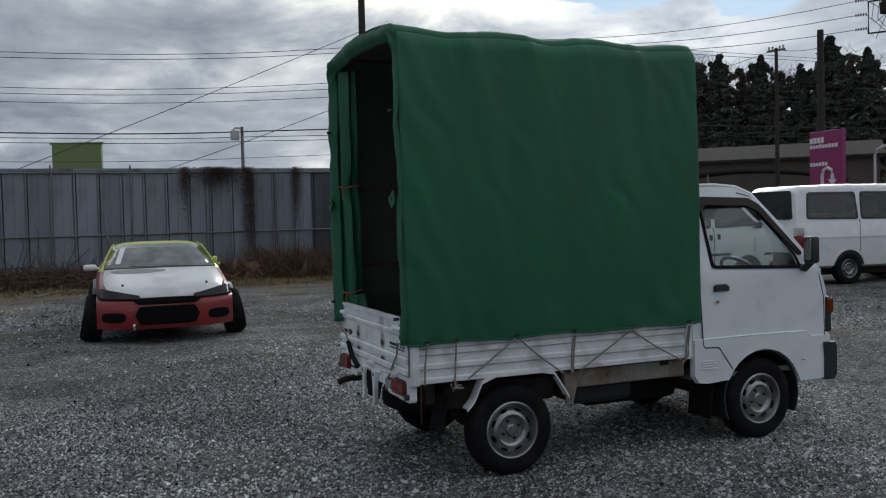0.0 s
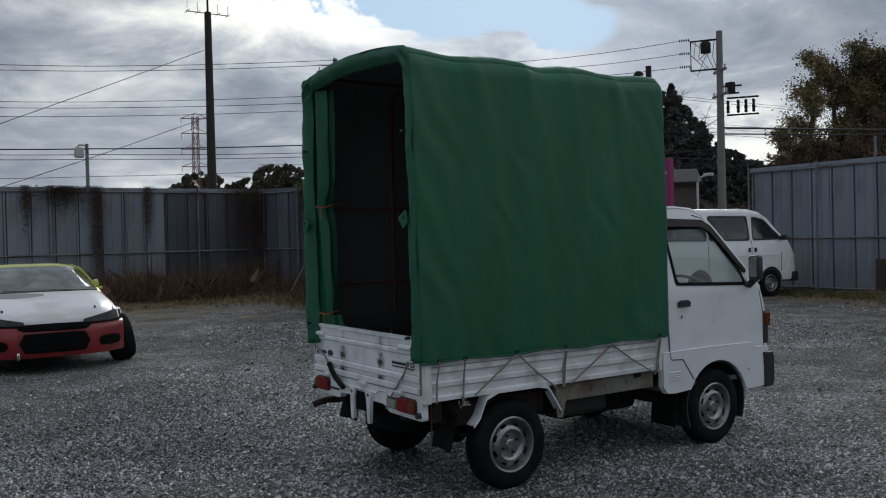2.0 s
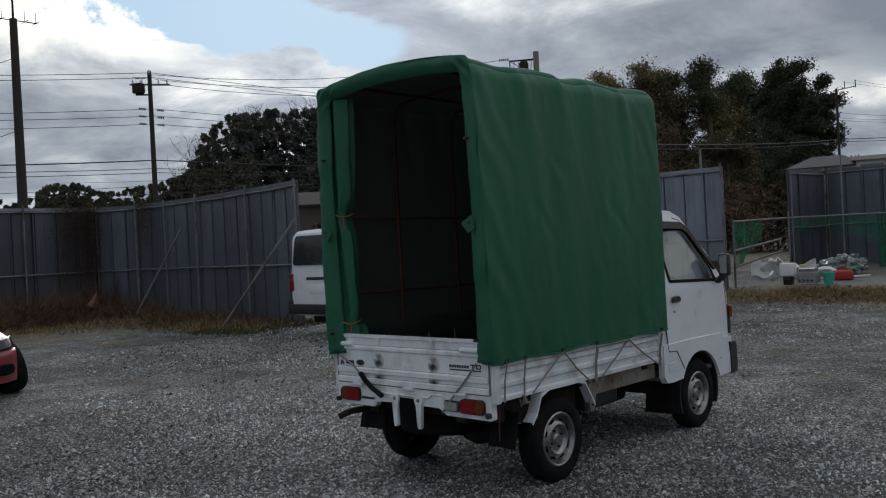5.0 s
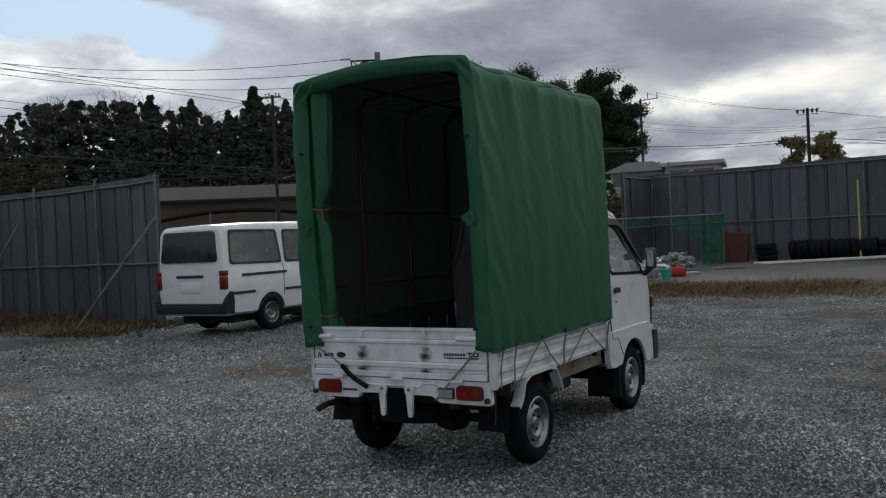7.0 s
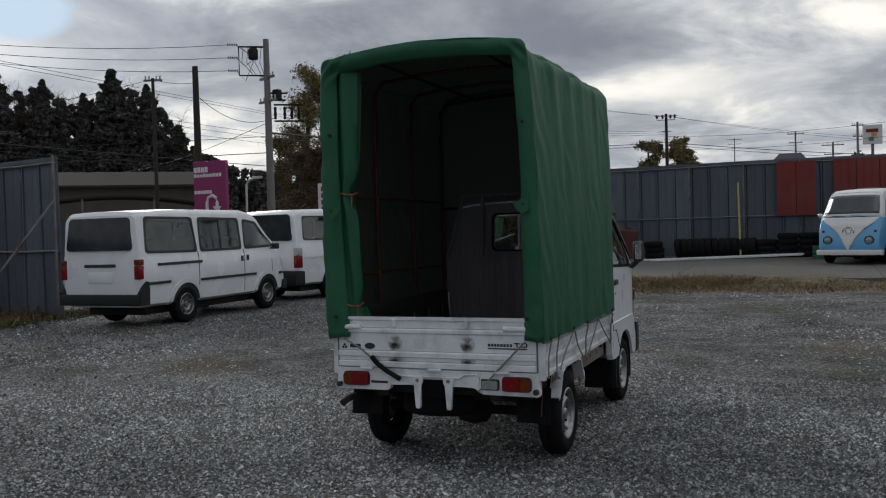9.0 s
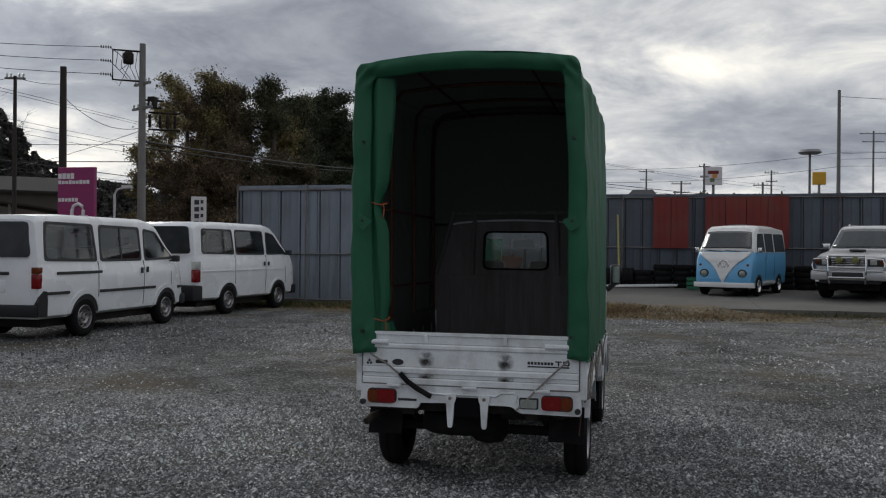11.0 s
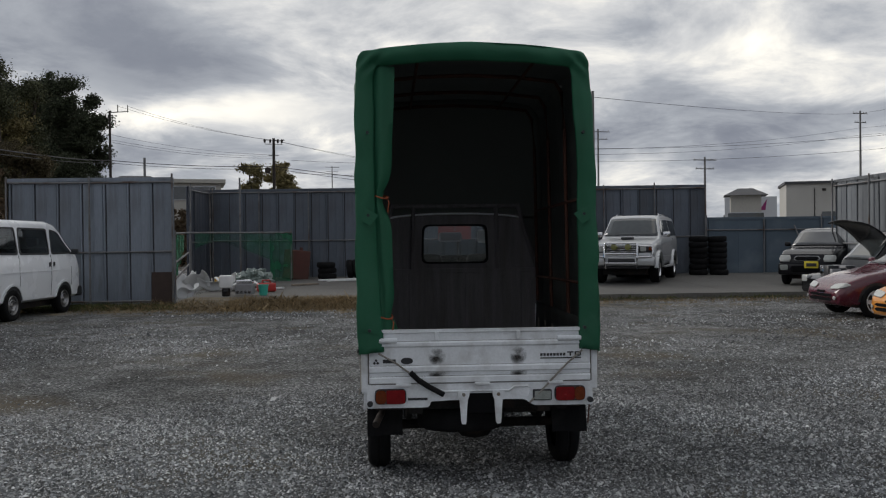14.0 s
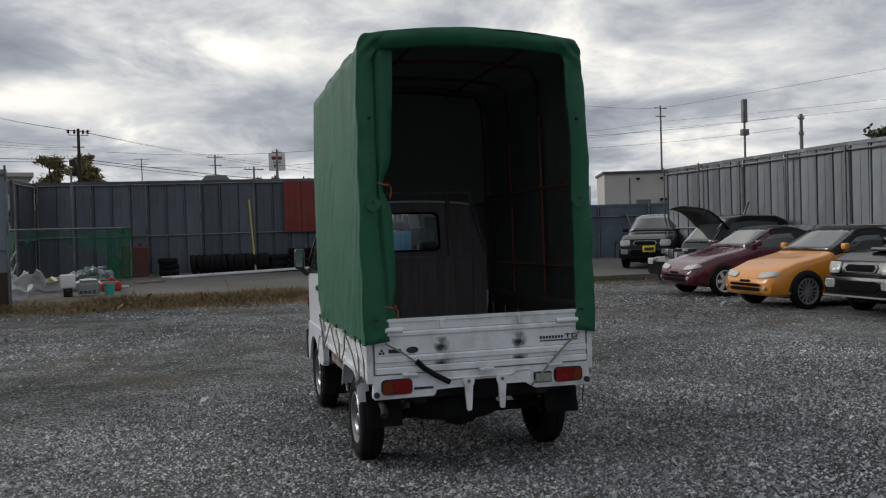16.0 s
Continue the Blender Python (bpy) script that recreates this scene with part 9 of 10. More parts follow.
part("lamp_head", bm, "greyprimer", sl, smooth=50)


def wire(pts, r=0.016, sag=0.35):
    bm = BM()
    out = []
    for a, b in zip(pts, pts[1:]):
        a, b = Vector(a), Vector(b)
        for k in range(10):
            t = k / 10
            out.append(a.lerp(b, t) - Vector((0, 0, sag * 4 * t * (1 - t))))
    out.append(Vector(pts[-1]))
    tube(bm, out, r, 4)
    return single("overhead_wire", bm, "wire", pose(0, 0, 0), "black overhead cable against the sky", "wire", group="overhead wires")


# street line past the dark pole: height far left, at the middle, at the pole with the transformer
for za, zb, zc, dx, r in ((8.3, 8.50, 10.25, 0, 0.013), (8.0, 8.22, 10.0, 0.4, 0.013), (7.2, 7.05, 8.55, 0.2, 0.012), (6.9, 6.78, 8.2, 0.5, 0.012), (6.6, 6.50, 7.85, 0.1, 0.012), (5.5, 5.28, 6.16, 0, 0.026), (5.2, 5.06, 5.76, 0.3, 0.014), (5.0, 4.85, 5.56, 0.5, 0.014), (4.3, 4.12, 4.98, 0.2, 0.010)):
    wire([(-34 + dx, -60, za + 0.6), (-34 + dx, -24, za), (-34 + dx, -2, zb), (-34 + dx, 6, zb + (zc - zb) * 0.24), (-34.1 + dx * 0.4, 17.5, zc), (-36 + dx, 60, zc + 0.4)], r, 0.06)
wire([(-28.8, 9.25, 9.0), (-24.0, -3.1, 3.25), (-23.0, -6.0, 1.9)], 0.011, 0.05)
wire([(-28.8, 9.25, 6.4), (-24.0, 1.2, 3.25), (-23.4, 0.2, 2.8)], 0.011, 0.05)
for k, z in enumerate((9.5, 8.95, 8.4)):
    wire([(-20.7, 26.7, z), (-34.28, 17.53 + 0.3 * k, 10.2 - 0.2 * k)], 0.012, 0.5)
P4 = polar(-1.6, -5.0, -9.0, 150).translation
for z0, z1, z2, z3, r in ((5.75, 13.85, 13.0, 9.4, 0.045), (5.5, 13.47, 12.6, 8.8, 0.03)):
    wire([(-19.3, 27.6, z0), (P1.x, P1.y, z1), (P2.x, P2.y, z2), (P4.x, P4.y, z3)], r, 0.35)
for dx, z1, z2, z3 in ((1.1, 21.87, 16.9, 11.6), (2.5, 21.87, 16.9, 11.0), (0, 17.67, 14.7, None), (0, 16.91, 14.5, None), (0.2, 16.53, 14.2, None)):
    wire([(P1.x + dx, P1.y, z1), (P2.x, P2.y, z2)] + ([(P4.x, P4.y, z3)] if z3 else []), 0.018, 0.6)
wire([(-19.3, 27.6, 6.2), (-60, 60, 7.5)], 0.014, 0.7)
wire([(-19.3, 27.6, 6.3), (-22.2, 26.5, 7.5)], 0.012, 0.5)
wire([(-22.2, 26.5, 8.0), (-23.9, 25.8, 8.2)], 0.010, 0.1)
wire([(-23.9, 25.8, 8.2), (-30, 18, 5.5)], 0.010, 0.1)
wire([(-19.3, 27.6, 4.9), (-60, 22, 6.4)], 0.018, 0.4)
wire([(-19.3, 27.6, 5.6), (-60, 24, 7.4)], 0.012, 0.4)
for z in (8.0, 7.0):
    wire([(-8.0, 66.0, z), (14.5, 63.5, z + 0.6), (46, 58, z + 2.0)], 0.012, 0.6)
wire([(52.3, 90.9, 15.2), (60, 20, 13.5)], 0.014, 0.3)
wire([(52.3, 90.9, 15.2), (8.23, 32.0, 7.5)], 0.010, 0.3)
for k in range(2):
    wire([(52.3, 90.9, 13.6 - 0.8 * k), (70, 24, 11.4 - 0.7 * k)], 0.012, 0.5)
    wire([(52.3, 90.9, 13.6 - 0.8 * k), (14.5, 63.5, 8.5 - 0.4 * k)], 0.012, 0.5)

# ---- lattice mast on the skyline ----
M["pylon"] = material("red_and_grey_lattice", (0.30, 0.16, 0.15), 0.7, vary=0.3)
m = polar(4.4, -3.2, 71.2, 150).translation
py = thing("lattice_tower", Matrix.Translation(m), "far red and white lattice power tower with arms", "tower")
bm = BM()
for s in range(9):
    z0, z1 = s * 2.45, (s + 1) * 2.45
    w0, w1 = max(0.45, 1.7 - s * 0.24), max(0.40, 1.7 - (s + 1) * 0.24)
    c0 = [Vector((a * w0, b * w0, z0)) for a, b in ((-1, -1), (1, -1), (1, 1), (-1, 1))]
    c1 = [Vector((a * w1, b * w1, z1)) for a, b in ((-1, -1), (1, -1), (1, 1), (-1, 1))]
    for i in range(4):
        rod(bm, c0[i], c1[i], 0.07, n=4)
        rod(bm, c0[i], c1[(i + 1) % 4], 0.035, n=4)
        rod(bm, c0[(i + 1) % 4], c1[i], 0.035, n=4)
part("lattice", bm, "pylon", py)
for z in (11.0, 13.8, 16.6, 19.2, 21.6):
    bm = BM()
    for s in (-1, 1):
        rod(bm, (0, 0, z), (0.7 * s, 2.1 * s, z), 0.07, n=4)
        rod(bm, (0, 0, z + 0.9), (0.7 * s, 2.1 * s, z), 0.05, n=4)
        rod(bm, (0.7 * s, 2.1 * s, z), (0.7 * s, 2.1 * s, z - 0.9), 0.05, n=4)
    part("arm", bm, "pylon", py)

# ---- buildings beyond the fences ----
M["signpink"] = material("crimson_sign_face", (0.25, 0.018, 0.12), 0.5, vary=0.06)
M["signwhite"] = material("white_sign_lettering", (0.72, 0.70, 0.72), 0.5, vary=0.05)
M["shedwall"] = material("brown_grey_corrugated_wall", (0.085, 0.072, 0.062), 0.8, vary=0.3, scale=1.5, stretch=(1, 1, 0.3))
M["shedroof"] = material("dull_metal_roof", (0.040, 0.036, 0.034), 0.9, vary=0.25, scale=0.8, spec=0.15)
M["housewall"] = material("cream_house_wall", (0.45, 0.43, 0.39), 0.8, vary=0.12)
M["tile"] = material("dark_roof_tile", (0.07, 0.07, 0.075), 0.6, vary=0.25)
M["prefab"] = material("beige_prefab_wall", (0.50, 0.48, 0.44), 0.7, vary=0.10, scale=0.8)
M["containerwhite"] = material("white_container_wall", (0.55, 0.56, 0.58), 0.6, vary=0.06)
M["yellow"] = material("yellow_sign", (0.65, 0.36, 0.03), 0.5, vary=0.1)
M["signgreen"] = material("faded_green_board", (0.16, 0.22, 0.09), 0.6, vary=0.15)
sg = thing("shop_sign", pose(-20.45, 25.0, 0, 0, 0, -1.0), "crimson roadside sign with a white turning arrow and lettering", "sign")
bm = BM()
box(bm, -0.80, 0.80, -0.10, 0.10, 1.55, 4.45, bevel=0.02)
part("sign_board", bm, "signpink", sg)
bm = BM()
rng = random.Random(3)
for z, h, n, x1 in ((4.12, 0.24, 4, -0.05), (3.88, 0.15, 9, 0.62), (3.20, 0.15, 6, 0.12)):
    x = -0.78
    w = (x1 + 0.78) / n
    for k in range(n):
        box(bm, x + 0.015, x + w - 0.02, -0.112, -0.098, z - h / 2, z + h / 2 * rng.uniform(0.6, 1))
        x += w
tagged(part("lettering", bm, "signwhite", sg, "small white lettering"), kind="stuff")
bm = BM()
cx, cz = 0.14, 2.62
tube(bm, [(cx - 0.28, -0.11, cz - 0.25), (cx - 0.28, -0.11, cz + 0.15), (cx - 0.20, -0.11, cz + 0.34), (cx, -0.11, cz + 0.42), (cx + 0.17, -0.11, cz + 0.32), (cx + 0.22, -0.11, cz + 0.15), (cx + 0.22, -0.11, cz - 0.05)], 0.07, 8)
plate(bm, [(cx + 0.02, cz - 0.02), (cx + 0.42, cz - 0.02), (cx + 0.22, cz - 0.28)], [], lambda u, v, dd: Vector((u, -0.11 + dd, v)), -0.03, 0.03)
part("arrow", bm, "signwhite", sg, "white u-turn arrow")
bm = BM()
for s in (-0.7, 0.7):
    rod(bm, (s, 0.12, -0.2), (s, 0.12, 1.6), 0.06)
part("leg", bm, "pipe", sg)
sh = thing("storage_shed", polar(3.4, -4.0, 45.2, 52) @ pose(0, 0, 0, 0, 0, 44), "long brown-grey storage shed with a metal roof", "building")
bm = BM()
box(bm, -6.6, 6.6, 0, 7, -0.3, 4.2)
part("wall", bm, "shedwall", sh)
bm = BM()
ring_loft(bm, [[Vector((x, y, z)) for y, z in ((-0.4, 4.15), (-0.4, 4.28), (3.5, 5.25), (7.4, 4.28), (7.4, 4.15), (3.5, 5.1))] for x in (-6.9, 6.9)])
part("roof", bm, "shedroof", sh)
for k in range(5):
    bm = BM()
    box(bm, -5.6 + k * 2.5, -4.1 + k * 2.5, -0.05, 0.02, 1.0, 2.0)
    part("window", bm, "darkglass", sh)
cp = thing("carport", polar(3.4, -4.0, 44.5, 42) @ pose(0, 0, 0, 0, 0, 44), "low carport with a curved pale roof on steel posts", "carport")
bm = BM()
sheet(bm, 12, 2, lambda u, v: Vector((lerp(-4.6, 4.2, u), lerp(0, 3, v), 2.75 + 0.55 * math.sin(math.pi * u) ** 0.8)))
ob = part("roof", bm, "shedroof", cp)
ob.modifiers.new("thick", "SOLIDIFY").thickness = 0.08
for x in (-4.4, -1.6, 1.4, 4.0):
    bm = BM()
    rod(bm, (x, 0.1, -0.2), (x, 0.1, 2.8 + (0.45 if abs(x) < 3 else 0.05)), 0.05)
    part("post", bm, "pipe", cp)
bm = BM()
box(bm, -4.2, 3.8, 2.6, 2.7, 0.2, 2.3)
part("back_wall", bm, "panel_blue", cp)
rf = fence("roadside_rail", [(-19.5, 21.5), (-11.5, 27.5)], 0.0, 1.2, "shedwall", "low dark fence across the entrance road", pitch=1.0, rails=(0.95,), cap=False)
hs = thing("house", pose(-17.7, 57.0, 0, 0, 0, 15), "two-storey cream house with a hipped tile roof", "house")


def house_parts(h, w, d, z, roof_h, wall, roof, flat=False, windows=((-0.3, 0.62), (0.28, 0.62))):
    bm = BM()
    box(bm, -w / 2, w / 2, 0, d, -0.3, z)
    part("wall", bm, wall, h)
    bm = BM()
    if flat:
        box(bm, -w / 2 - 0.3, w / 2 + 0.3, -0.3, d + 0.3, z, z + roof_h, bevel=0.03)
    else:
        e = 0.5
        ring_loft(bm, [[Vector((-w / 2 - e, -e, z)), Vector((w / 2 + e, -e, z)), Vector((w / 2 + e, d + e, z)), Vector((-w / 2 - e, d + e, z))], [Vector((-w / 4, d * 0.4, z + roof_h)), Vector((w / 4, d * 0.4, z + roof_h)), Vector((w / 4, d * 0.6, z + roof_h)), Vector((-w / 4, d * 0.6, z + roof_h))]])
    part("roof", bm, roof, h)
    for fx, fz in windows:
        win = new("window")
        win.parent = h
        bm = BM()
        box(bm, fx * w - 0.75, fx * w + 0.75, -0.06, 0.02, fz * z - 0.5, fz * z + 0.5)
        part("frame", bm, "containerwhite", win)
        bm = BM()
        box(bm, fx * w - 0.68, fx * w + 0.68, -0.08, -0.04, fz * z - 0.43, fz * z + 0.43)
        part("pane", bm, "darkglass", win)


house_parts(hs, 3.9, 5, 5.45, 0.85, "housewall", "tile", windows=((-0.28, 0.90), (0.25, 0.90)))
h2 = thing("house", pose(-13.8, 57.0, 0, 0, 0, 12), "cream flat-roofed house behind the back fence", "house")
house_parts(h2, 3.7, 5, 5.62, 0.28, "housewall", "housewall", flat=True, windows=((-0.25, 0.88), (0.20, 0.88)))
h3 = thing("house", polar(-1.6, -5.0, -1.2, 92) @ pose(0, 0, 0, 0, 0, -2), "house with a dark curved tile roof", "house")
house_parts(h3, 4.0, 5, 5.8, 1.9, "housewall", "tile")
h4 = thing("house", polar(0.3, -5.1, -21.9, 74) @ pose(0, 0, 0, 0, 0, -20), "distant house with a dark gabled roof", "house")
house_parts(h4, 2.3, 3, 4.85, 0.6, "housewall", "tile")
pf = thing("prefab_office", pose(23.75, 47.45, 0, 0, 0, -20), "beige two-bay prefabricated site office", "building")
bm = BM()
box(bm, 0, 13, 0, 5, -0.3, 4.7)
part("wall", bm, "prefab", pf)
bm = BM()
box(bm, -0.1, 13.1, -0.15, 5.1, 4.7, 4.85)
part("roof", bm, "tile", pf)
for x in (1.6, 4.0, 6.4):
    bm = BM()
    box(bm, x - 0.02, x + 0.02, -0.06, 0, 2.4, 4.4)
    part("downpipe", bm, "chassis", pf)
for x in (2.1, 3.6):
    bm = BM()
    rod(bm, (x, 0.0, 4.35), (x, -0.30, 4.35), 0.03)
    lathe(bm, [(0.001, 0.0), (0.10, 0.02), (0.13, 0.16), (0.001, 0.18)], (x, -0.32, 4.22), "z", 10)
    part("wall_lamp", bm, "chassis", pf, smooth=50)
bm = BM()
box(bm, 3.5, 6.5, -0.5, 0.0, 2.9, 3.05)
part("awning", bm, "shedroof", pf)
bm = BM()
box(bm, 2.0, 2.9, -0.05, 0.02, 2.3, 3.0)
part("window", bm, "darkglass", pf)
ct = thing("container", polar(0.3, -5.1, -22.0, 85) @ pose(0, 0, 0, 0, 0, -21) @ Matrix.Diagonal((1.0, 1.0, 1.55, 1)), "white container with a pink triangle behind the low fence", "container")
bm = BM()
box(bm, -1.9, 2.6, 0, 2.4, -0.1, 3.35, bevel=0.02)
part("wall", bm, "containerwhite", ct)
bm = BM()
plate(bm, [(1.1, 2.55), (1.75, 3.2), (1.62, 2.55)], [], lambda u, v, dd: Vector((u, dd, v)), -0.02, 0.01)
part("triangle_mark", bm, "signpink", ct)
ss = thing("shop_sign", pose(10.03, 128.1, 0) @ Matrix.Diagonal((1.42, 1.42, 1.36, 1)), "white square roadside sign with coloured bands on a post", "sign")
bm = BM()
box(bm, -0.85, 0.85, -0.2, 0.2, 8.0, 9.9, bevel=0.04)
part("sign_board", bm, "signwhite", ss)
for z0, z1, x0, x1, mt in ((9.15, 9.5, -0.55, 0.5, "panel_red"), (8.75, 9.1, -0.1, 0.35, "orange"), (8.3, 8.7, -0.35, 0.1, "signgreen")):
    bm = BM()
    box(bm, x0, x1, -0.23, -0.19, z0, z1)
    part("colour_band", bm, mt, ss)
bm = BM()
rod(bm, (0, 0, 0), (0, 0, 8.0), 0.14)
part("post", bm, "pipe", ss)
ys = thing("shop_sign", polar(0.3, -5.1, -10.6, 60), "small yellow roadside sign on a post", "sign")
bm = BM()
box(bm, -0.4, 0.4, -0.1, 0.1, 5.6, 6.4, bevel=0.05)
part("sign_board", bm, "yellow", ys)
bm = BM()
rod(bm, (0, 0, 0), (0, 0, 5.6), 0.08)
part("post", bm, "pipe", ys)
bb = thing("billboard", polar(5.2, -1.7, 89.5, 60) @ pose(0, 0, 0, 0, 0, 70), "faded green billboard seen above the fence", "billboard")
bm = BM()
box(bm, -1.5, 1.5, -0.15, 0.15, 3.4, 6.6)
box(bm, -1.62, 1.62, -0.17, 0.17, 6.6, 6.72)
part("board", bm, "signgreen", bb)
bm = BM()
for x in (-1.2, 1.2):
    rod(bm, (x, 0.25, 0), (x, 0.25, 6.4), 0.1)
part("leg", bm, "pipe", bb)
vs2 = thing("name_board", polar(1.1, -5.2, 28.5, 40) @ pose(0, 0, 0, 0, 0, 25), "narrow white upright board with black writing", "sign")
bm = BM()
box(bm, -0.32, 0.32, -0.04, 0.04, 2.2, 3.6)
part("board", bm, "signwhite", vs2)
for k in range(4):
    bm = BM()
    box(bm, -0.18, 0.02, -0.055, -0.038, 2.35 + k * 0.3, 2.55 + k * 0.3)
    part("character", bm, "badge", vs2)
    bm = BM()
    box(bm, 0.08, 0.2, -0.055, -0.038, 2.4 + k * 0.3, 2.55 + k * 0.3)
    part("character", bm, "badge", vs2)
bm = BM()
rod(bm, (0, 0, 0), (0, 0, 2.2), 0.05)
part("post", bm, "pipe", vs2)
cl = thing("street_lamp", pose(-20.48, 27.5, 0), "short white lamp post with an angled head", "lamp post")
bm = BM()
tube(bm, [(0, 0, 0), (0, 0, 3.55), (0.12, 0, 3.75), (0.45, 0, 3.85)], 0.05, 8)
part("post", bm, "containerwhite", cl)
bm = BM()
box(bm, 0.35, 0.80, -0.07, 0.07, 3.80, 3.92, bevel=0.02)
part("lamp_head", bm, "containerwhite", cl)

# ---- clutter beside the gate and along the back fence ----
M["whiteplastic"] = material("scuffed_white_plastic", (0.78, 0.78, 0.78), 0.5, vary=0.12, stain=(0.3, 0.29, 0.28), stain_amount=0.4)
M["clearbag"] = material("grey_green_plastic_sheeting", (0.20, 0.25, 0.23), 0.3, vary=0.3, coat=0.4)
M["redplastic"] = material("red_plastic", (0.42, 0.03, 0.025), 0.45, vary=0.12)
M["aqua"] = material("turquoise_plastic", (0.05, 0.42, 0.33), 0.45, vary=0.1)
def net_material(name, color, cover):
    """Fine woven net: strands cover part of the view, the rest is open."""
    m = bpy.data.materials.new(name)
    m.use_nodes = True
    nt = m.node_tree
    b, out = nt.nodes["Principled BSDF"], nt.nodes["Material Output"]
    b.inputs["Base Color"].default_value, b.inputs["Roughness"].default_value = (*color, 1), 0.8
    co, n = nt.nodes.new("ShaderNodeTexCoord"), nt.nodes.new("ShaderNodeTexNoise")
    n.inputs["Scale"].default_value, n.inputs["Detail"].default_value = 2.2, 5
    r = nt.nodes.new("ShaderNodeMapRange")
    r.inputs[1].default_value, r.inputs[2].default_value, r.inputs[3].default_value, r.inputs[4].default_value = 0.35, 0.65, cover * 0.55, min(1.0, cover * 1.35)
    tr, mx = nt.nodes.new("ShaderNodeBsdfTransparent"), nt.nodes.new("ShaderNodeMixShader")
    nt.links.new(co.outputs["Object"], n.inputs["Vector"]); nt.links.new(n.outputs[0], r.inputs[0]); nt.links.new(r.outputs[0], mx.inputs[0])
    nt.links.new(tr.outputs[0], mx.inputs[1]); nt.links.new(b.outputs[0], mx.inputs[2]); nt.links.new(mx.outputs[0], out.inputs[0])
    return m


M["netting"] = net_material("thin_green_netting", (0.010, 0.14, 0.07), 0.42)
M["netting_thick"] = net_material("folded_green_netting", (0.008, 0.12, 0.055), 0.82)
M["rustred"] = material("rust_red_steel", (0.10, 0.036, 0.028), 0.75, vary=0.3, stain=(0.09, 0.05, 0.035), stain_amount=0.6)
M["rustbrown"] = material("dull_rust_brown_steel", (0.055, 0.036, 0.030), 0.8, vary=0.35)
M["gratinggreen"] = material("green_crate_plastic", (0.03, 0.18, 0.09), 0.6, vary=0.15)


def crumple(bm, c, sx, sy, sz, seed, rough=0.35, n=3):
    r = bmesh.ops.create_icosphere(bm, subdivisions=n, radius=1.0)
    for v in r["verts"]:
        q = v.co.copy()
        k = 1 + rough * noise.noise(q * 1.9 + Vector((seed, 0, 0))) + rough * 0.6 * noise.noise(q * 4.5 + Vector((0, seed, 0)))
        v.co = Vector((c[0] + q.x * sx * k, c[1] + q.y * sy * k, max(c[2] - sz * 0.9, c[2] + q.z * sz * k)))


gen = thing("generator", pose(-4.58, 17.35, ground_z(-4.5, 17.35), 0, 0, 8), "grey-white portable engine unit standing on the slab", "machine")
bm = BM()
box(bm, -0.17, 0.17, -0.15, 0.15, 0.20, 0.52, bevel=0.035, seg=3)
part("cowl", bm, "whiteplastic", gen, smooth=50)
bm = BM()
box(bm, -0.10, 0.10, -0.13, 0.13, 0.0, 0.20, bevel=0.03)
part("leg", bm, "chassis", gen)
bm = BM()
box(bm, -0.06, 0.06, -0.17, -0.14, 0.12, 0.20, bevel=0.01)
part("badge_strip", bm, "badge", gen)
eng = thing("engine", pose(-4.12, 17.4, ground_z(-4.1, 17.4), 0, 0, -6), "bare grey engine block lying beside the generator", "engine")
bm = BM()
box(bm, -0.22, 0.22, -0.16, 0.16, 0.04, 0.30, bevel=0.03)
part("block", bm, "greyprimer", eng)
for k in range(4):
    bm = BM()
    lathe(bm, [(0.001, 0.0), (0.035, 0.0), (0.035, 0.05), (0.001, 0.05)], (-0.15 + k * 0.1, -0.16, 0.10), "y", 10)
    part("port", bm, "chassis", eng)
bm = BM()
box(bm, -0.20, 0.20, -0.12, 0.12, 0.30, 0.40, bevel=0.03)
part("head_cover", bm, "chrome", eng)
bk = thing("bucket", pose(-3.67, 17.45, ground_z(-3.6, 17.45)), "turquoise plastic bucket with a wire handle", "bucket")
bm = BM()
lathe(bm, [(0.001, 0.0), (0.10, 0.0), (0.13, 0.25), (0.14, 0.25), (0.14, 0.27), (0.122, 0.27), (0.095, 0.015), (0.001, 0.015)], axis="z", n=20)
part("pail", bm, "aqua", bk, smooth=40)
bm = BM()
tube(bm, [(0.135 * math.cos(a), 0.06 * math.sin(a) - 0.12, 0.26 - 0.05 * math.sin(a)) for a in [math.pi * k / 8 for k in range(9)]], 0.004, 5)
part("handle", bm, "pipe", bk)
fc = thing("fuel_can", pose(-3.75, 18.6, ground_z(-3.7, 18.6), 0, 0, 20), "red plastic fuel can lying on its side", "can")
bm = BM()
box(bm, -0.24, 0.24, -0.14, 0.14, 0.0, 0.24, bevel=0.05, seg=3)
part("can_body", bm, "redplastic", fc, smooth=50)
bm = BM()
tube(bm, [(-0.12, 0, 0.24), (-0.10, 0, 0.31), (0.08, 0, 0.31), (0.12, 0, 0.24)], 0.02, 6)
part("handle", bm, "redplastic", fc)
bm = BM()
rod(bm, (0.2, 0.05, 0.22), (0.26, 0.05, 0.27), 0.03)
part("cap", bm, "blackplastic", fc)
def shard(bm, l, w, curve, twist, seed):
    """A torn, curved piece of thin bumper skin."""
    sheet(bm, 16, 10, lambda u, v: Vector((lerp(-l, l, u), curve * (2 * u - 1) ** 2 + 0.10 * math.sin(math.pi * v) + 0.02 * noise.noise(Vector((u * 4, v * 4, seed))),
                                           w * v * (0.75 + 0.35 * noise.noise(Vector((u * 3.0, seed, 0)))) + twist * (u - 0.5))))


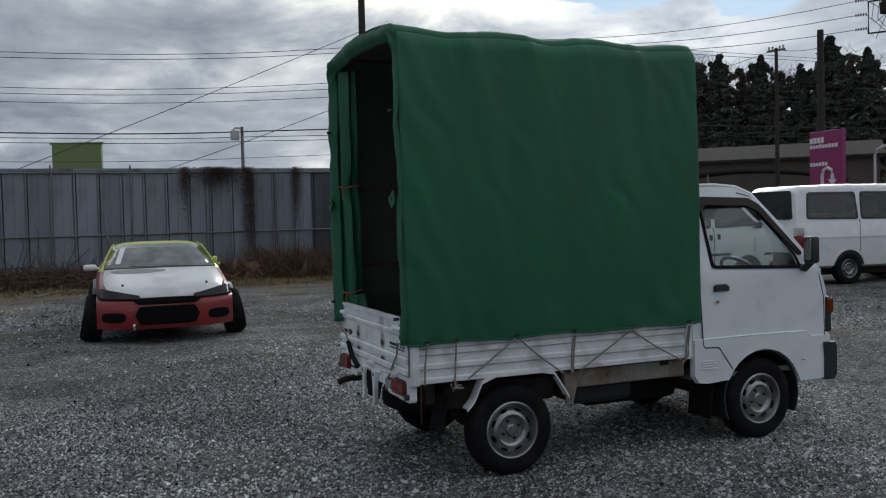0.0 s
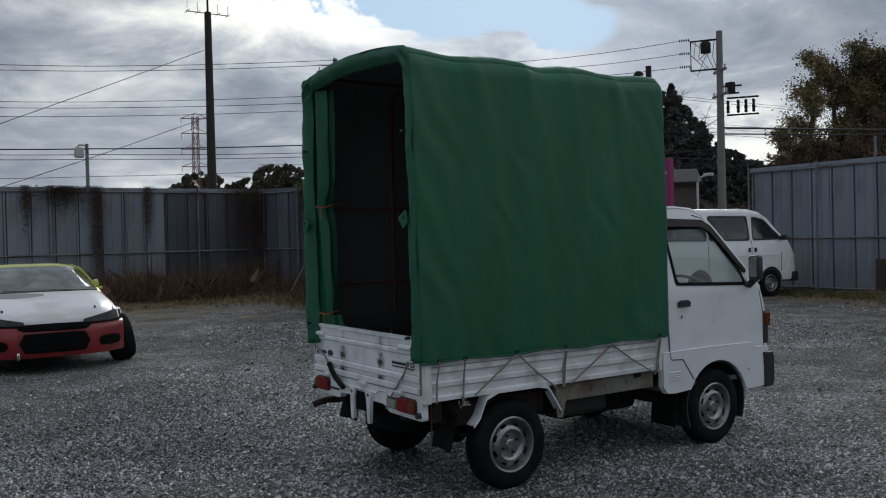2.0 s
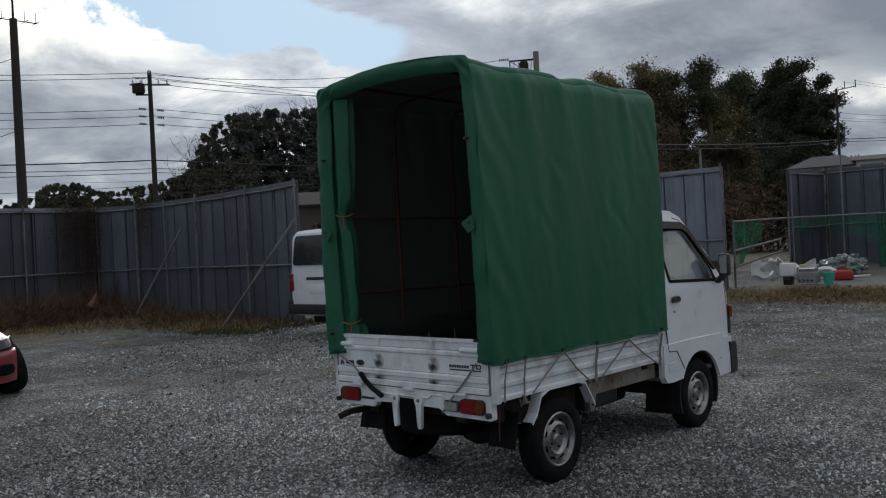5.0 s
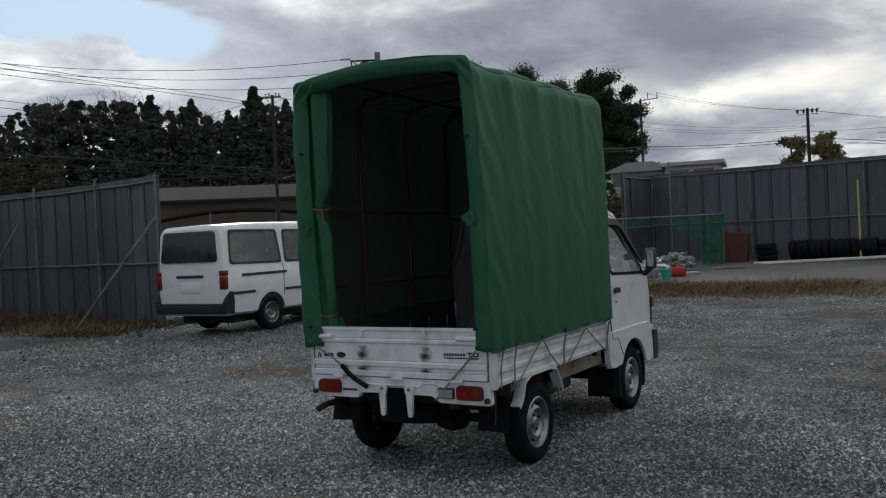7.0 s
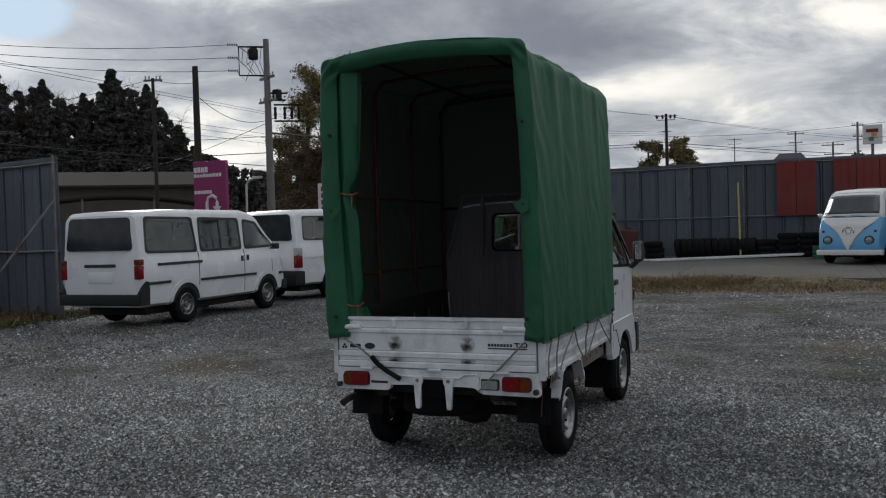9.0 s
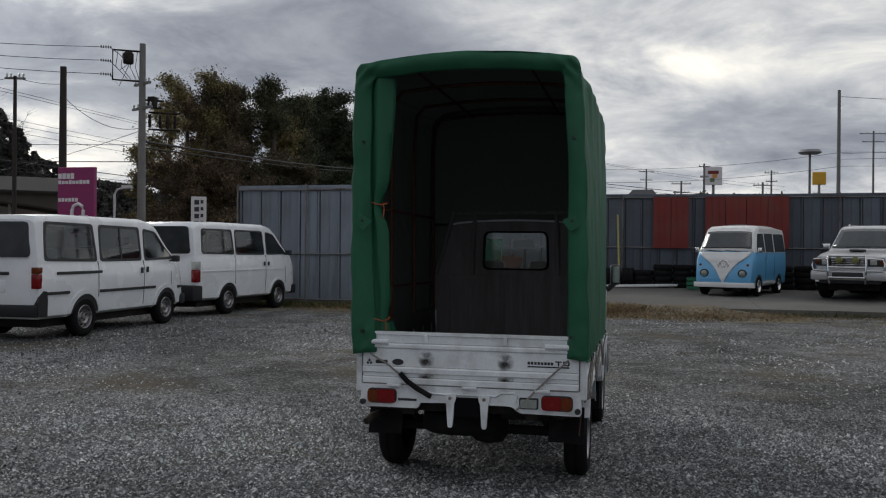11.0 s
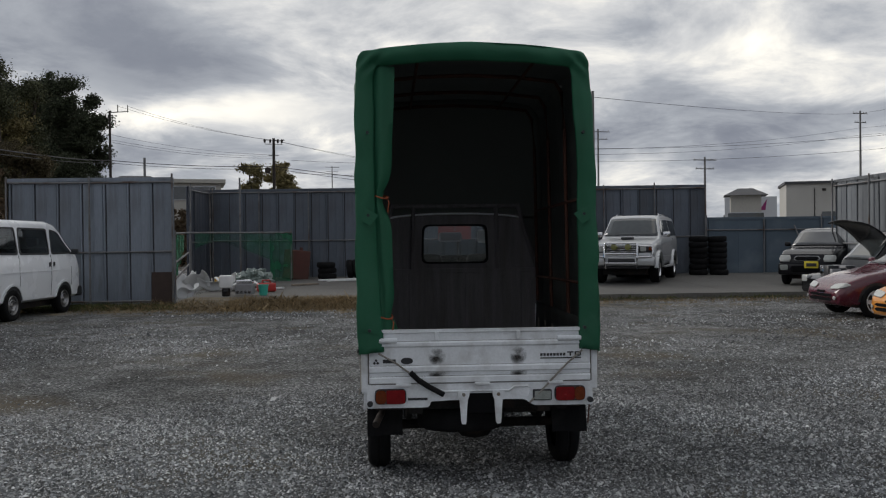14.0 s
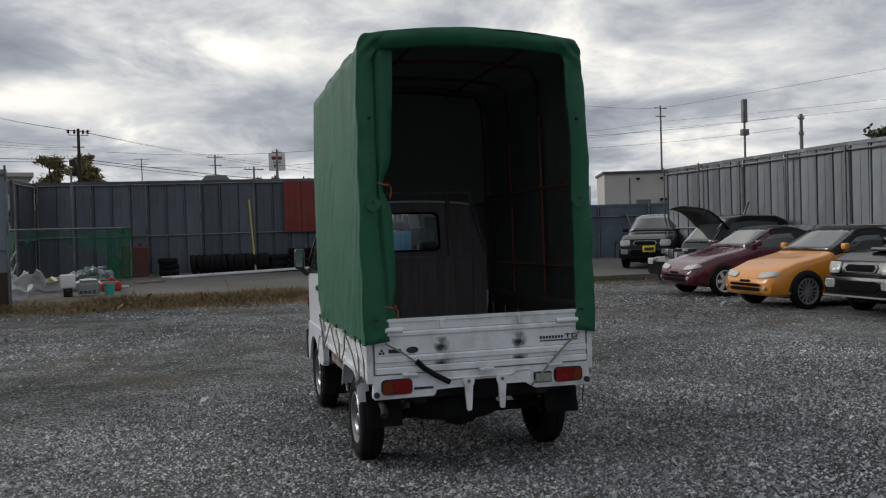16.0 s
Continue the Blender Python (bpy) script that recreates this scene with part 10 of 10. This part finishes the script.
for k, (x, y, l, w, cv, tw, rx, rz) in enumerate(((-5.9, 19.2, 0.34, 0.74, 0.30, 0.16, -12, 30), (-5.55, 19.35, 0.42, 0.70, -0.25, 0.30, 25, -25), (-5.15, 19.2, 0.50, 0.50, 0.30, 0.12, 40, 15), (-4.75, 19.35, 0.48, 0.36, 0.20, -0.10, 55, -20), (-4.35, 19.1, 0.42, 0.26, -0.2, 0.05, 60, 10), (-5.75, 18.7, 0.30, 0.40, 0.2, 0.2, 30, 60))):
    bm = BM()
    shard(bm, l, w, cv, tw, k * 3.1)
    low = min((pose(0, 0, 0, rx, 0, rz) @ v.co).z for v in bm.verts)
    ob = single("bumper_scrap", bm, "whiteplastic", pose(x, y, (ground_z(x, y) if x > -5.4 else 0.0) - low, rx, 0, rz), "broken curved white plastic car panel in a heap", "scrap", group="scrap heap", smooth=50)
    ob.modifiers.new("thick", "SOLIDIFY").thickness = 0.008
for k, (x, y, s) in enumerate(((-4.75, 20.5, 0.26), (-4.3, 20.7, 0.32), (-4.05, 20.5, 0.26))):
    bm = BM()
    crumple(bm, (0, 0, s * 0.8), s * 1.1, s * 0.8, s * 0.8, 11 + k * 2.3, 0.6, 4)
    single("plastic_bag", bm, "clearbag", pose(x, y, ground_z(x, y), 0, 0, 40 * k), "crumpled translucent rubbish bag", "bag", group="rubbish bags", smooth=20)
bm = BM()
box(bm, -0.16, 0.16, -0.12, 0.12, 0.0, 0.30, bevel=0.02)
single("crate", bm, "yellow", pose(-5.25, 20.3, 0.2), "small yellow plastic crate", "crate")
for k, (x0, y0, x1, y1, w) in enumerate(((-4.5, 18.9, -3.4, 19.5, 0.06), (-3.3, 20.8, -2.6, 21.2, 0.10), (-2.7, 22.9, 2.2, 23.9, 0.06), (-2.4, 22.6, 1.9, 23.5, 0.05))):
    bm = BM()
    l = math.hypot(x1 - x0, y1 - y0)
    box(bm, 0, l, -w, w, 0.0, 0.05, bevel=0.008)
    single("plank", bm, "whiteplastic" if k != 1 else "plank", Matrix.Translation((x0, y0, ground_z(x0, y0))) @ pose(0, 0, 0, 0, -1.1, math.degrees(math.atan2(y1 - y0, x1 - x0))), "long pale board lying on the concrete", "plank", group="loose boards")
# old tank leaning at the fence
tk = thing("steel_tank", pose(-3.55, 24.1, 0.27, 0, 6, 5), "rust-red steel tank leaning by the back fence", "tank")
bm = BM()
box(bm, -0.42, 0.42, -0.22, 0.22, 0.0, 0.95, bevel=0.03)
part("shell", bm, "rustred", tk)
bm = BM()
rod(bm, (0.1, 0, 0.85), (0.1, 0, 1.05), 0.05)
box(bm, -0.25, 0.0, -0.06, 0.06, 0.85, 0.92, bevel=0.01)
part("filler", bm, "rustred", tk)
# tyre stacks


def tyre_mesh():
    bm = BM()
    lathe(bm, [(0.17, 0.02), (0.20, 0.0), (0.27, 0.0), (0.30, 0.03), (0.305, 0.09), (0.30, 0.15), (0.27, 0.18), (0.20, 0.18), (0.17, 0.16), (0.185, 0.09), (0.17, 0.02)], axis="z", n=22)
    bmesh.ops.recalc_face_normals(bm, faces=bm.faces)
    me = bpy.data.meshes.new("tyre")
    bm.to_mesh(me)
    bm.free()
    me.materials.append(M["rubber"])
    me.shade_smooth()
    me.set_sharp_from_angle(angle=radians(40))
    return me


TYRE = tyre_mesh()
rng = random.Random(9)


def put_tyre(m):
    ob = new("tyre", TYRE)
    ob.matrix_basis = m
    tagged(ob, "worn black car tyre stacked by the back fence", "tyre", "stacked tyres")


for x, y, n in ((-2.5, 24.0, 3), (3.1, 24.1, 4), (3.75, 24.1, 4), (4.4, 24.1, 3), (5.1, 24.0, 4), (5.75, 24.0, 4), (6.4, 24.0, 4), (9.75, 23.6, 7), (10.35, 23.5, 7), (7.2, 23.9, 4), (7.85, 23.9, 4), (8.6, 23.8, 5)):
    for k in range(n):
        put_tyre(pose(x + rng.uniform(-0.04, 0.04), y + rng.uniform(-0.04, 0.04), ground_z(x, y) + 0.182 * k, rng.uniform(-2, 2), rng.uniform(-2, 2), rng.uniform(0, 90)))
for k in range(13):
    put_tyre(pose(-1.85 + k * 0.19, 24.15, ground_z(0, 24.1) + 0.30, 0, 90 - rng.uniform(4, 14), rng.uniform(-8, 8)))
for x in (0.9, 1.5, 2.1, 2.7):
    for k in range(3 if x < 1.2 else 4):
        put_tyre(pose(x, 24.05, ground_z(x, 24) + 0.182 * k, 0, 0, rng.uniform(0, 90)))
cr = thing("crate", pose(2.55, 22.9, ground_z(2.5, 22.9)), "green plastic crate with slotted sides by the tyres", "crate")
for k in range(3):
    bm = BM()
    for a, b in (((-0.35, -0.22), (0.35, -0.22)), ((0.35, -0.22), (0.35, 0.22)), ((0.35, 0.22), (-0.35, 0.22)), ((-0.35, 0.22), (-0.35, -0.22))):
        q = Vector((a[0], a[1], 0.03 + k * 0.13))
        w = Vector((b[0], b[1], 0.03 + k * 0.13))
        dd = (w - q).normalized()
        nn = Vector((-dd.y, dd.x, 0)) * 0.012
        ring_loft(bm, [[e + nn, e - nn, e - nn + Vector((0, 0, 0.09)), e + nn + Vector((0, 0, 0.09))] for e in (q, w)])
    part("slat_ring", bm, "gratinggreen", cr)
# netting fence between gate and back fence
nf = thing("net_fence", pose(0, 0, 0), "pipe frame draped with green netting beside the gate", "fence")
for a, b in (((-5.75, 17.0, 1.72), (-6.6, 22.5, 1.80)), ((-6.6, 22.6, 1.80), (-3.55, 22.9, 1.78)), ((-5.75, 17.0, 1.0), (-6.4, 21.5, 1.2)), ((-5.75, 17.0, 0.6), (-6.4, 21.5, 0.85)), ((-3.55, 22.9, 0.25), (-3.55, 22.9, 1.9)), ((-5.1, 22.8, 0.2), (-5.1, 22.8, 3.5)), ((-6.6, 22.6, 0.2), (-6.6, 22.6, 2.0)), ((-5.75, 17.0, 0), (-5.75, 17.0, 1.8))):
    bm = BM()
    rod(bm, a, b, 0.028, n=8)
    part("pipe", bm, "pipe", nf, smooth=60)


def net_drop(x):
    u = (x + 6.5) / 3.0
    return 1.30 + 0.22 * math.sin(u * 7) if u < 0.45 else lerp(1.35, 0.9, (u - 0.45) / 0.35)


bm = BM()
sheet(bm, 40, 12, lambda u, v: Vector((lerp(-6.5, -4.1, u), 22.84 + 0.03 * math.sin(u * 20 + v * 3), lerp(1.77, net_drop(lerp(-6.5, -4.1, u)), v))))
part("netting", bm, "netting", nf, "thin green mesh netting drape")
bm = BM()
sheet(bm, 16, 16, lambda u, v: Vector((lerp(-4.2, -3.5, u), 22.84 + 0.05 * math.sin(u * 14 + v), lerp(1.77, 0.27, v))))
part("netting", bm, "netting_thick", nf, "green netting bunched beside the post")
bm = BM()
sheet(bm, 16, 12, lambda u, v: Vector((lerp(-5.80, -6.12, u) + 0.04 * math.sin(u * 22 + v * 2), lerp(17.05, 19.6, u), lerp(1.70, 0.45 + 0.9 * u, v))))
part("netting", bm, "netting_thick", nf, "green netting hung along the gate side")
bm = BM()
box(bm, -0.26, 0.26, -0.02, 0.0, 0.0, 0.72, bevel=0.005)
single("rusty_plate", bm, "rustbrown", pose(-5.86, 16.20, 0.08, -2, 0, -3), "rust-brown steel plate leaning at the gate's foot", "plate")
# long pole leaning near the red sheets
bm = BM()
rod(bm, (0, 0, 0), (-0.10, 0.85, 2.35), 0.030)
single("leaning_pole", bm, "bamboo_pole", pose(0.14, 23.8, 0.26), "yellowish bamboo pole leaning on the fence", "pole")
# metal bed frame by the low fence
bf = thing("bed_frame", pose(12.6, 23.7, 0.27, 12, 0, -6), "black metal frame leaning on the low fence", "frame")
for a, b in (((0, 0, 0), (2.6, 0, 0)), ((0, 0, 0.55), (2.6, 0, 0.75)), ((0, 0, 0), (0, 0, 0.6)), ((0.9, 0, 0), (0.9, 0, 0.65)), ((1.8, 0, 0), (1.8, 0, 0.7)), ((2.6, 0, 0), (2.6, 0, 0.75))):
    bm = BM()
    rod(bm, a, b, 0.025, n=6)
    part("tube", bm, "blackplastic", bf)

# ---- loose stones on the yard ----
def stone_field(name, seed, n, pick, size, mat):
    r = np.random.default_rng(seed)
    xy = pick(r, n)
    n = len(xy)
    s = size * np.exp(r.normal(size=n) * 0.30)
    base = np.array([(1, 0, 0), (0, 1, 0), (-1, 0, 0), (0, -1, 0), (0, 0, 1)], float)
    base[:4, 2] -= 0.45
    v = base[None] * (0.62 + 0.5 * r.random((n, 5, 1))) + r.normal(size=(n, 5, 3)) * 0.20
    v[:, :, 2] *= 0.65
    a = r.uniform(0, 2 * math.pi, n)
    c, q = np.cos(a)[:, None], np.sin(a)[:, None]
    x, y = v[:, :, 0] * c - v[:, :, 1] * q, v[:, :, 0] * q + v[:, :, 1] * c
    tilt = r.normal(size=(n, 1)) * 0.5
    z = v[:, :, 2] + tilt * x
    out = np.stack([x * s[:, None] + xy[:, 0:1], y * s[:, None] + xy[:, 1:2], z * s[:, None] * 0.9 + s[:, None] * 0.30], 2).reshape(-1, 3)
    tri = np.array([(0, 1, 4), (1, 2, 4), (2, 3, 4), (3, 0, 4)])
    f = (tri[None] + 5 * np.arange(n)[:, None, None]).reshape(-1, 3)
    me = bpy.data.meshes.new(name)
    me.vertices.add(len(out))
    me.vertices.foreach_set("co", out.ravel())
    me.loops.add(len(f) * 3)
    me.loops.foreach_set("vertex_index", f.ravel().astype(np.int32))
    me.polygons.add(len(f))
    me.polygons.foreach_set("loop_start", np.arange(0, len(f) * 3, 3, dtype=np.int32))
    me.update(calc_edges=True)
    me.materials.append(M[mat])
    return me


def stone_material(name, top):
    m = bpy.data.materials.new(name)
    m.use_nodes = True
    nt = m.node_tree
    b = nt.nodes["Principled BSDF"]
    b.inputs["Roughness"].default_value, b.inputs["Specular IOR Level"].default_value = 0.9, 0.12
    geo = nt.nodes.new("ShaderNodeNewGeometry")
    r = nt.nodes.new("ShaderNodeValToRGB")
    stops = [(0.0, (0.068, 0.071, 0.074)), (0.38, (0.168, 0.174, 0.179)), (0.65, (0.31, 0.32, 0.328)), (0.88, (0.46 * top, 0.47 * top, 0.47 * top)), (1.0, (0.66 * top, 0.67 * top, 0.67 * top))]
    while len(r.color_ramp.elements) < len(stops):
        r.color_ramp.elements.new(0.5)
    for e, (p, c) in zip(r.color_ramp.elements, stops):
        e.position, e.color = p, (*c, 1)
    nt.links.new(geo.outputs["Random Per Island"], r.inputs[0])
    co = nt.nodes.new("ShaderNodeTexCoord")
    n = nt.nodes.new("ShaderNodeTexNoise")
    n.inputs["Scale"].default_value, n.inputs["Detail"].default_value = 90, 3
    nt.links.new(co.outputs["Object"], n.inputs["Vector"])
    big = nt.nodes.new("ShaderNodeTexNoise")
    big.inputs["Scale"].default_value, big.inputs["Detail"].default_value = 0.45, 4
    nt.links.new(co.outputs["Object"], big.inputs["Vector"])
    k = nt.nodes.new("ShaderNodeMath")
    k.operation, k.inputs[1].default_value = "MULTIPLY_ADD", 0.7
    k.inputs[2].default_value = 0.65
    nt.links.new(n.outputs[0], k.inputs[0])
    k2 = nt.nodes.new("ShaderNodeMapRange")
    k2.inputs[1].default_value, k2.inputs[2].default_value, k2.inputs[3].default_value, k2.inputs[4].default_value = 0.35, 0.65, 0.58, 1.22
    nt.links.new(big.outputs[0], k2.inputs[0])
    mu = nt.nodes.new("ShaderNodeMath")
    mu.operation = "MULTIPLY"
    nt.links.new(k.outputs[0], mu.inputs[0]); nt.links.new(k2.outputs[0], mu.inputs[1])
    v = nt.nodes.new("ShaderNodeVectorMath")
    v.operation = "SCALE"
    nt.links.new(r.outputs[0], v.inputs[0]); nt.links.new(mu.outputs[0], v.inputs[3])
    nt.links.new(v.outputs[0], b.inputs["Base Color"])
    return m


M["stone"] = stone_material("grey_crushed_stone", 1.15)
M["stone_dull"] = stone_material("dusty_crushed_stone", 0.90)


def near_yard(r, n):
    """Thick over the middle of the yard, thinning outwards."""
    xy = np.stack([r.uniform(-6.5, 6.5, n * 2), r.uniform(-4.6, 6.0, n * 2)], 1)
    d = np.hypot((xy[:, 0] - 0.8) / 1.1, xy[:, 1] + 1.2)
    keep = r.random(n * 2) < np.clip(1.25 - d / 7.0, 0.10, 1.0)
    gap = np.array([noise.noise(Vector((x * 0.6, y * 0.6, 3.0))) for x, y in xy[: len(xy)]])
    keep &= gap > -0.32 - 0.3 * r.random(n * 2)
    return xy[keep][:n]


def mid_yard(r, n):
    xy = np.stack([r.uniform(-16, 11.5, n), r.uniform(-4, 15.8, n)], 1)
    bare = np.array([noise.noise(Vector((x * 0.4, y * 0.4, 8.0))) for x, y in xy])
    strip = np.maximum(np.clip((-10.5 - xy[:, 0]) / 4, 0, 1), np.clip((xy[:, 1] - 12.8) / 2, 0, 1) * np.clip((7 - xy[:, 0]) / 4, 0, 1))
    return xy[(bare < 0.25 + 0.2 * r.random(n)) & (r.random(n) > strip * 0.9)]


for nm, seed, n, pick, size in (("gravel_stones", 1, 285000, near_yard, 0.0088), ("scattered_stones", 2, 110000, mid_yard, 0.0155)):
    ob = new(nm, stone_field(nm, seed, n, pick, size, "stone" if seed == 1 else "stone_dull"))
    tagged(ob, "loose crushed grey stones over the yard", "gravel", kind="stuff")
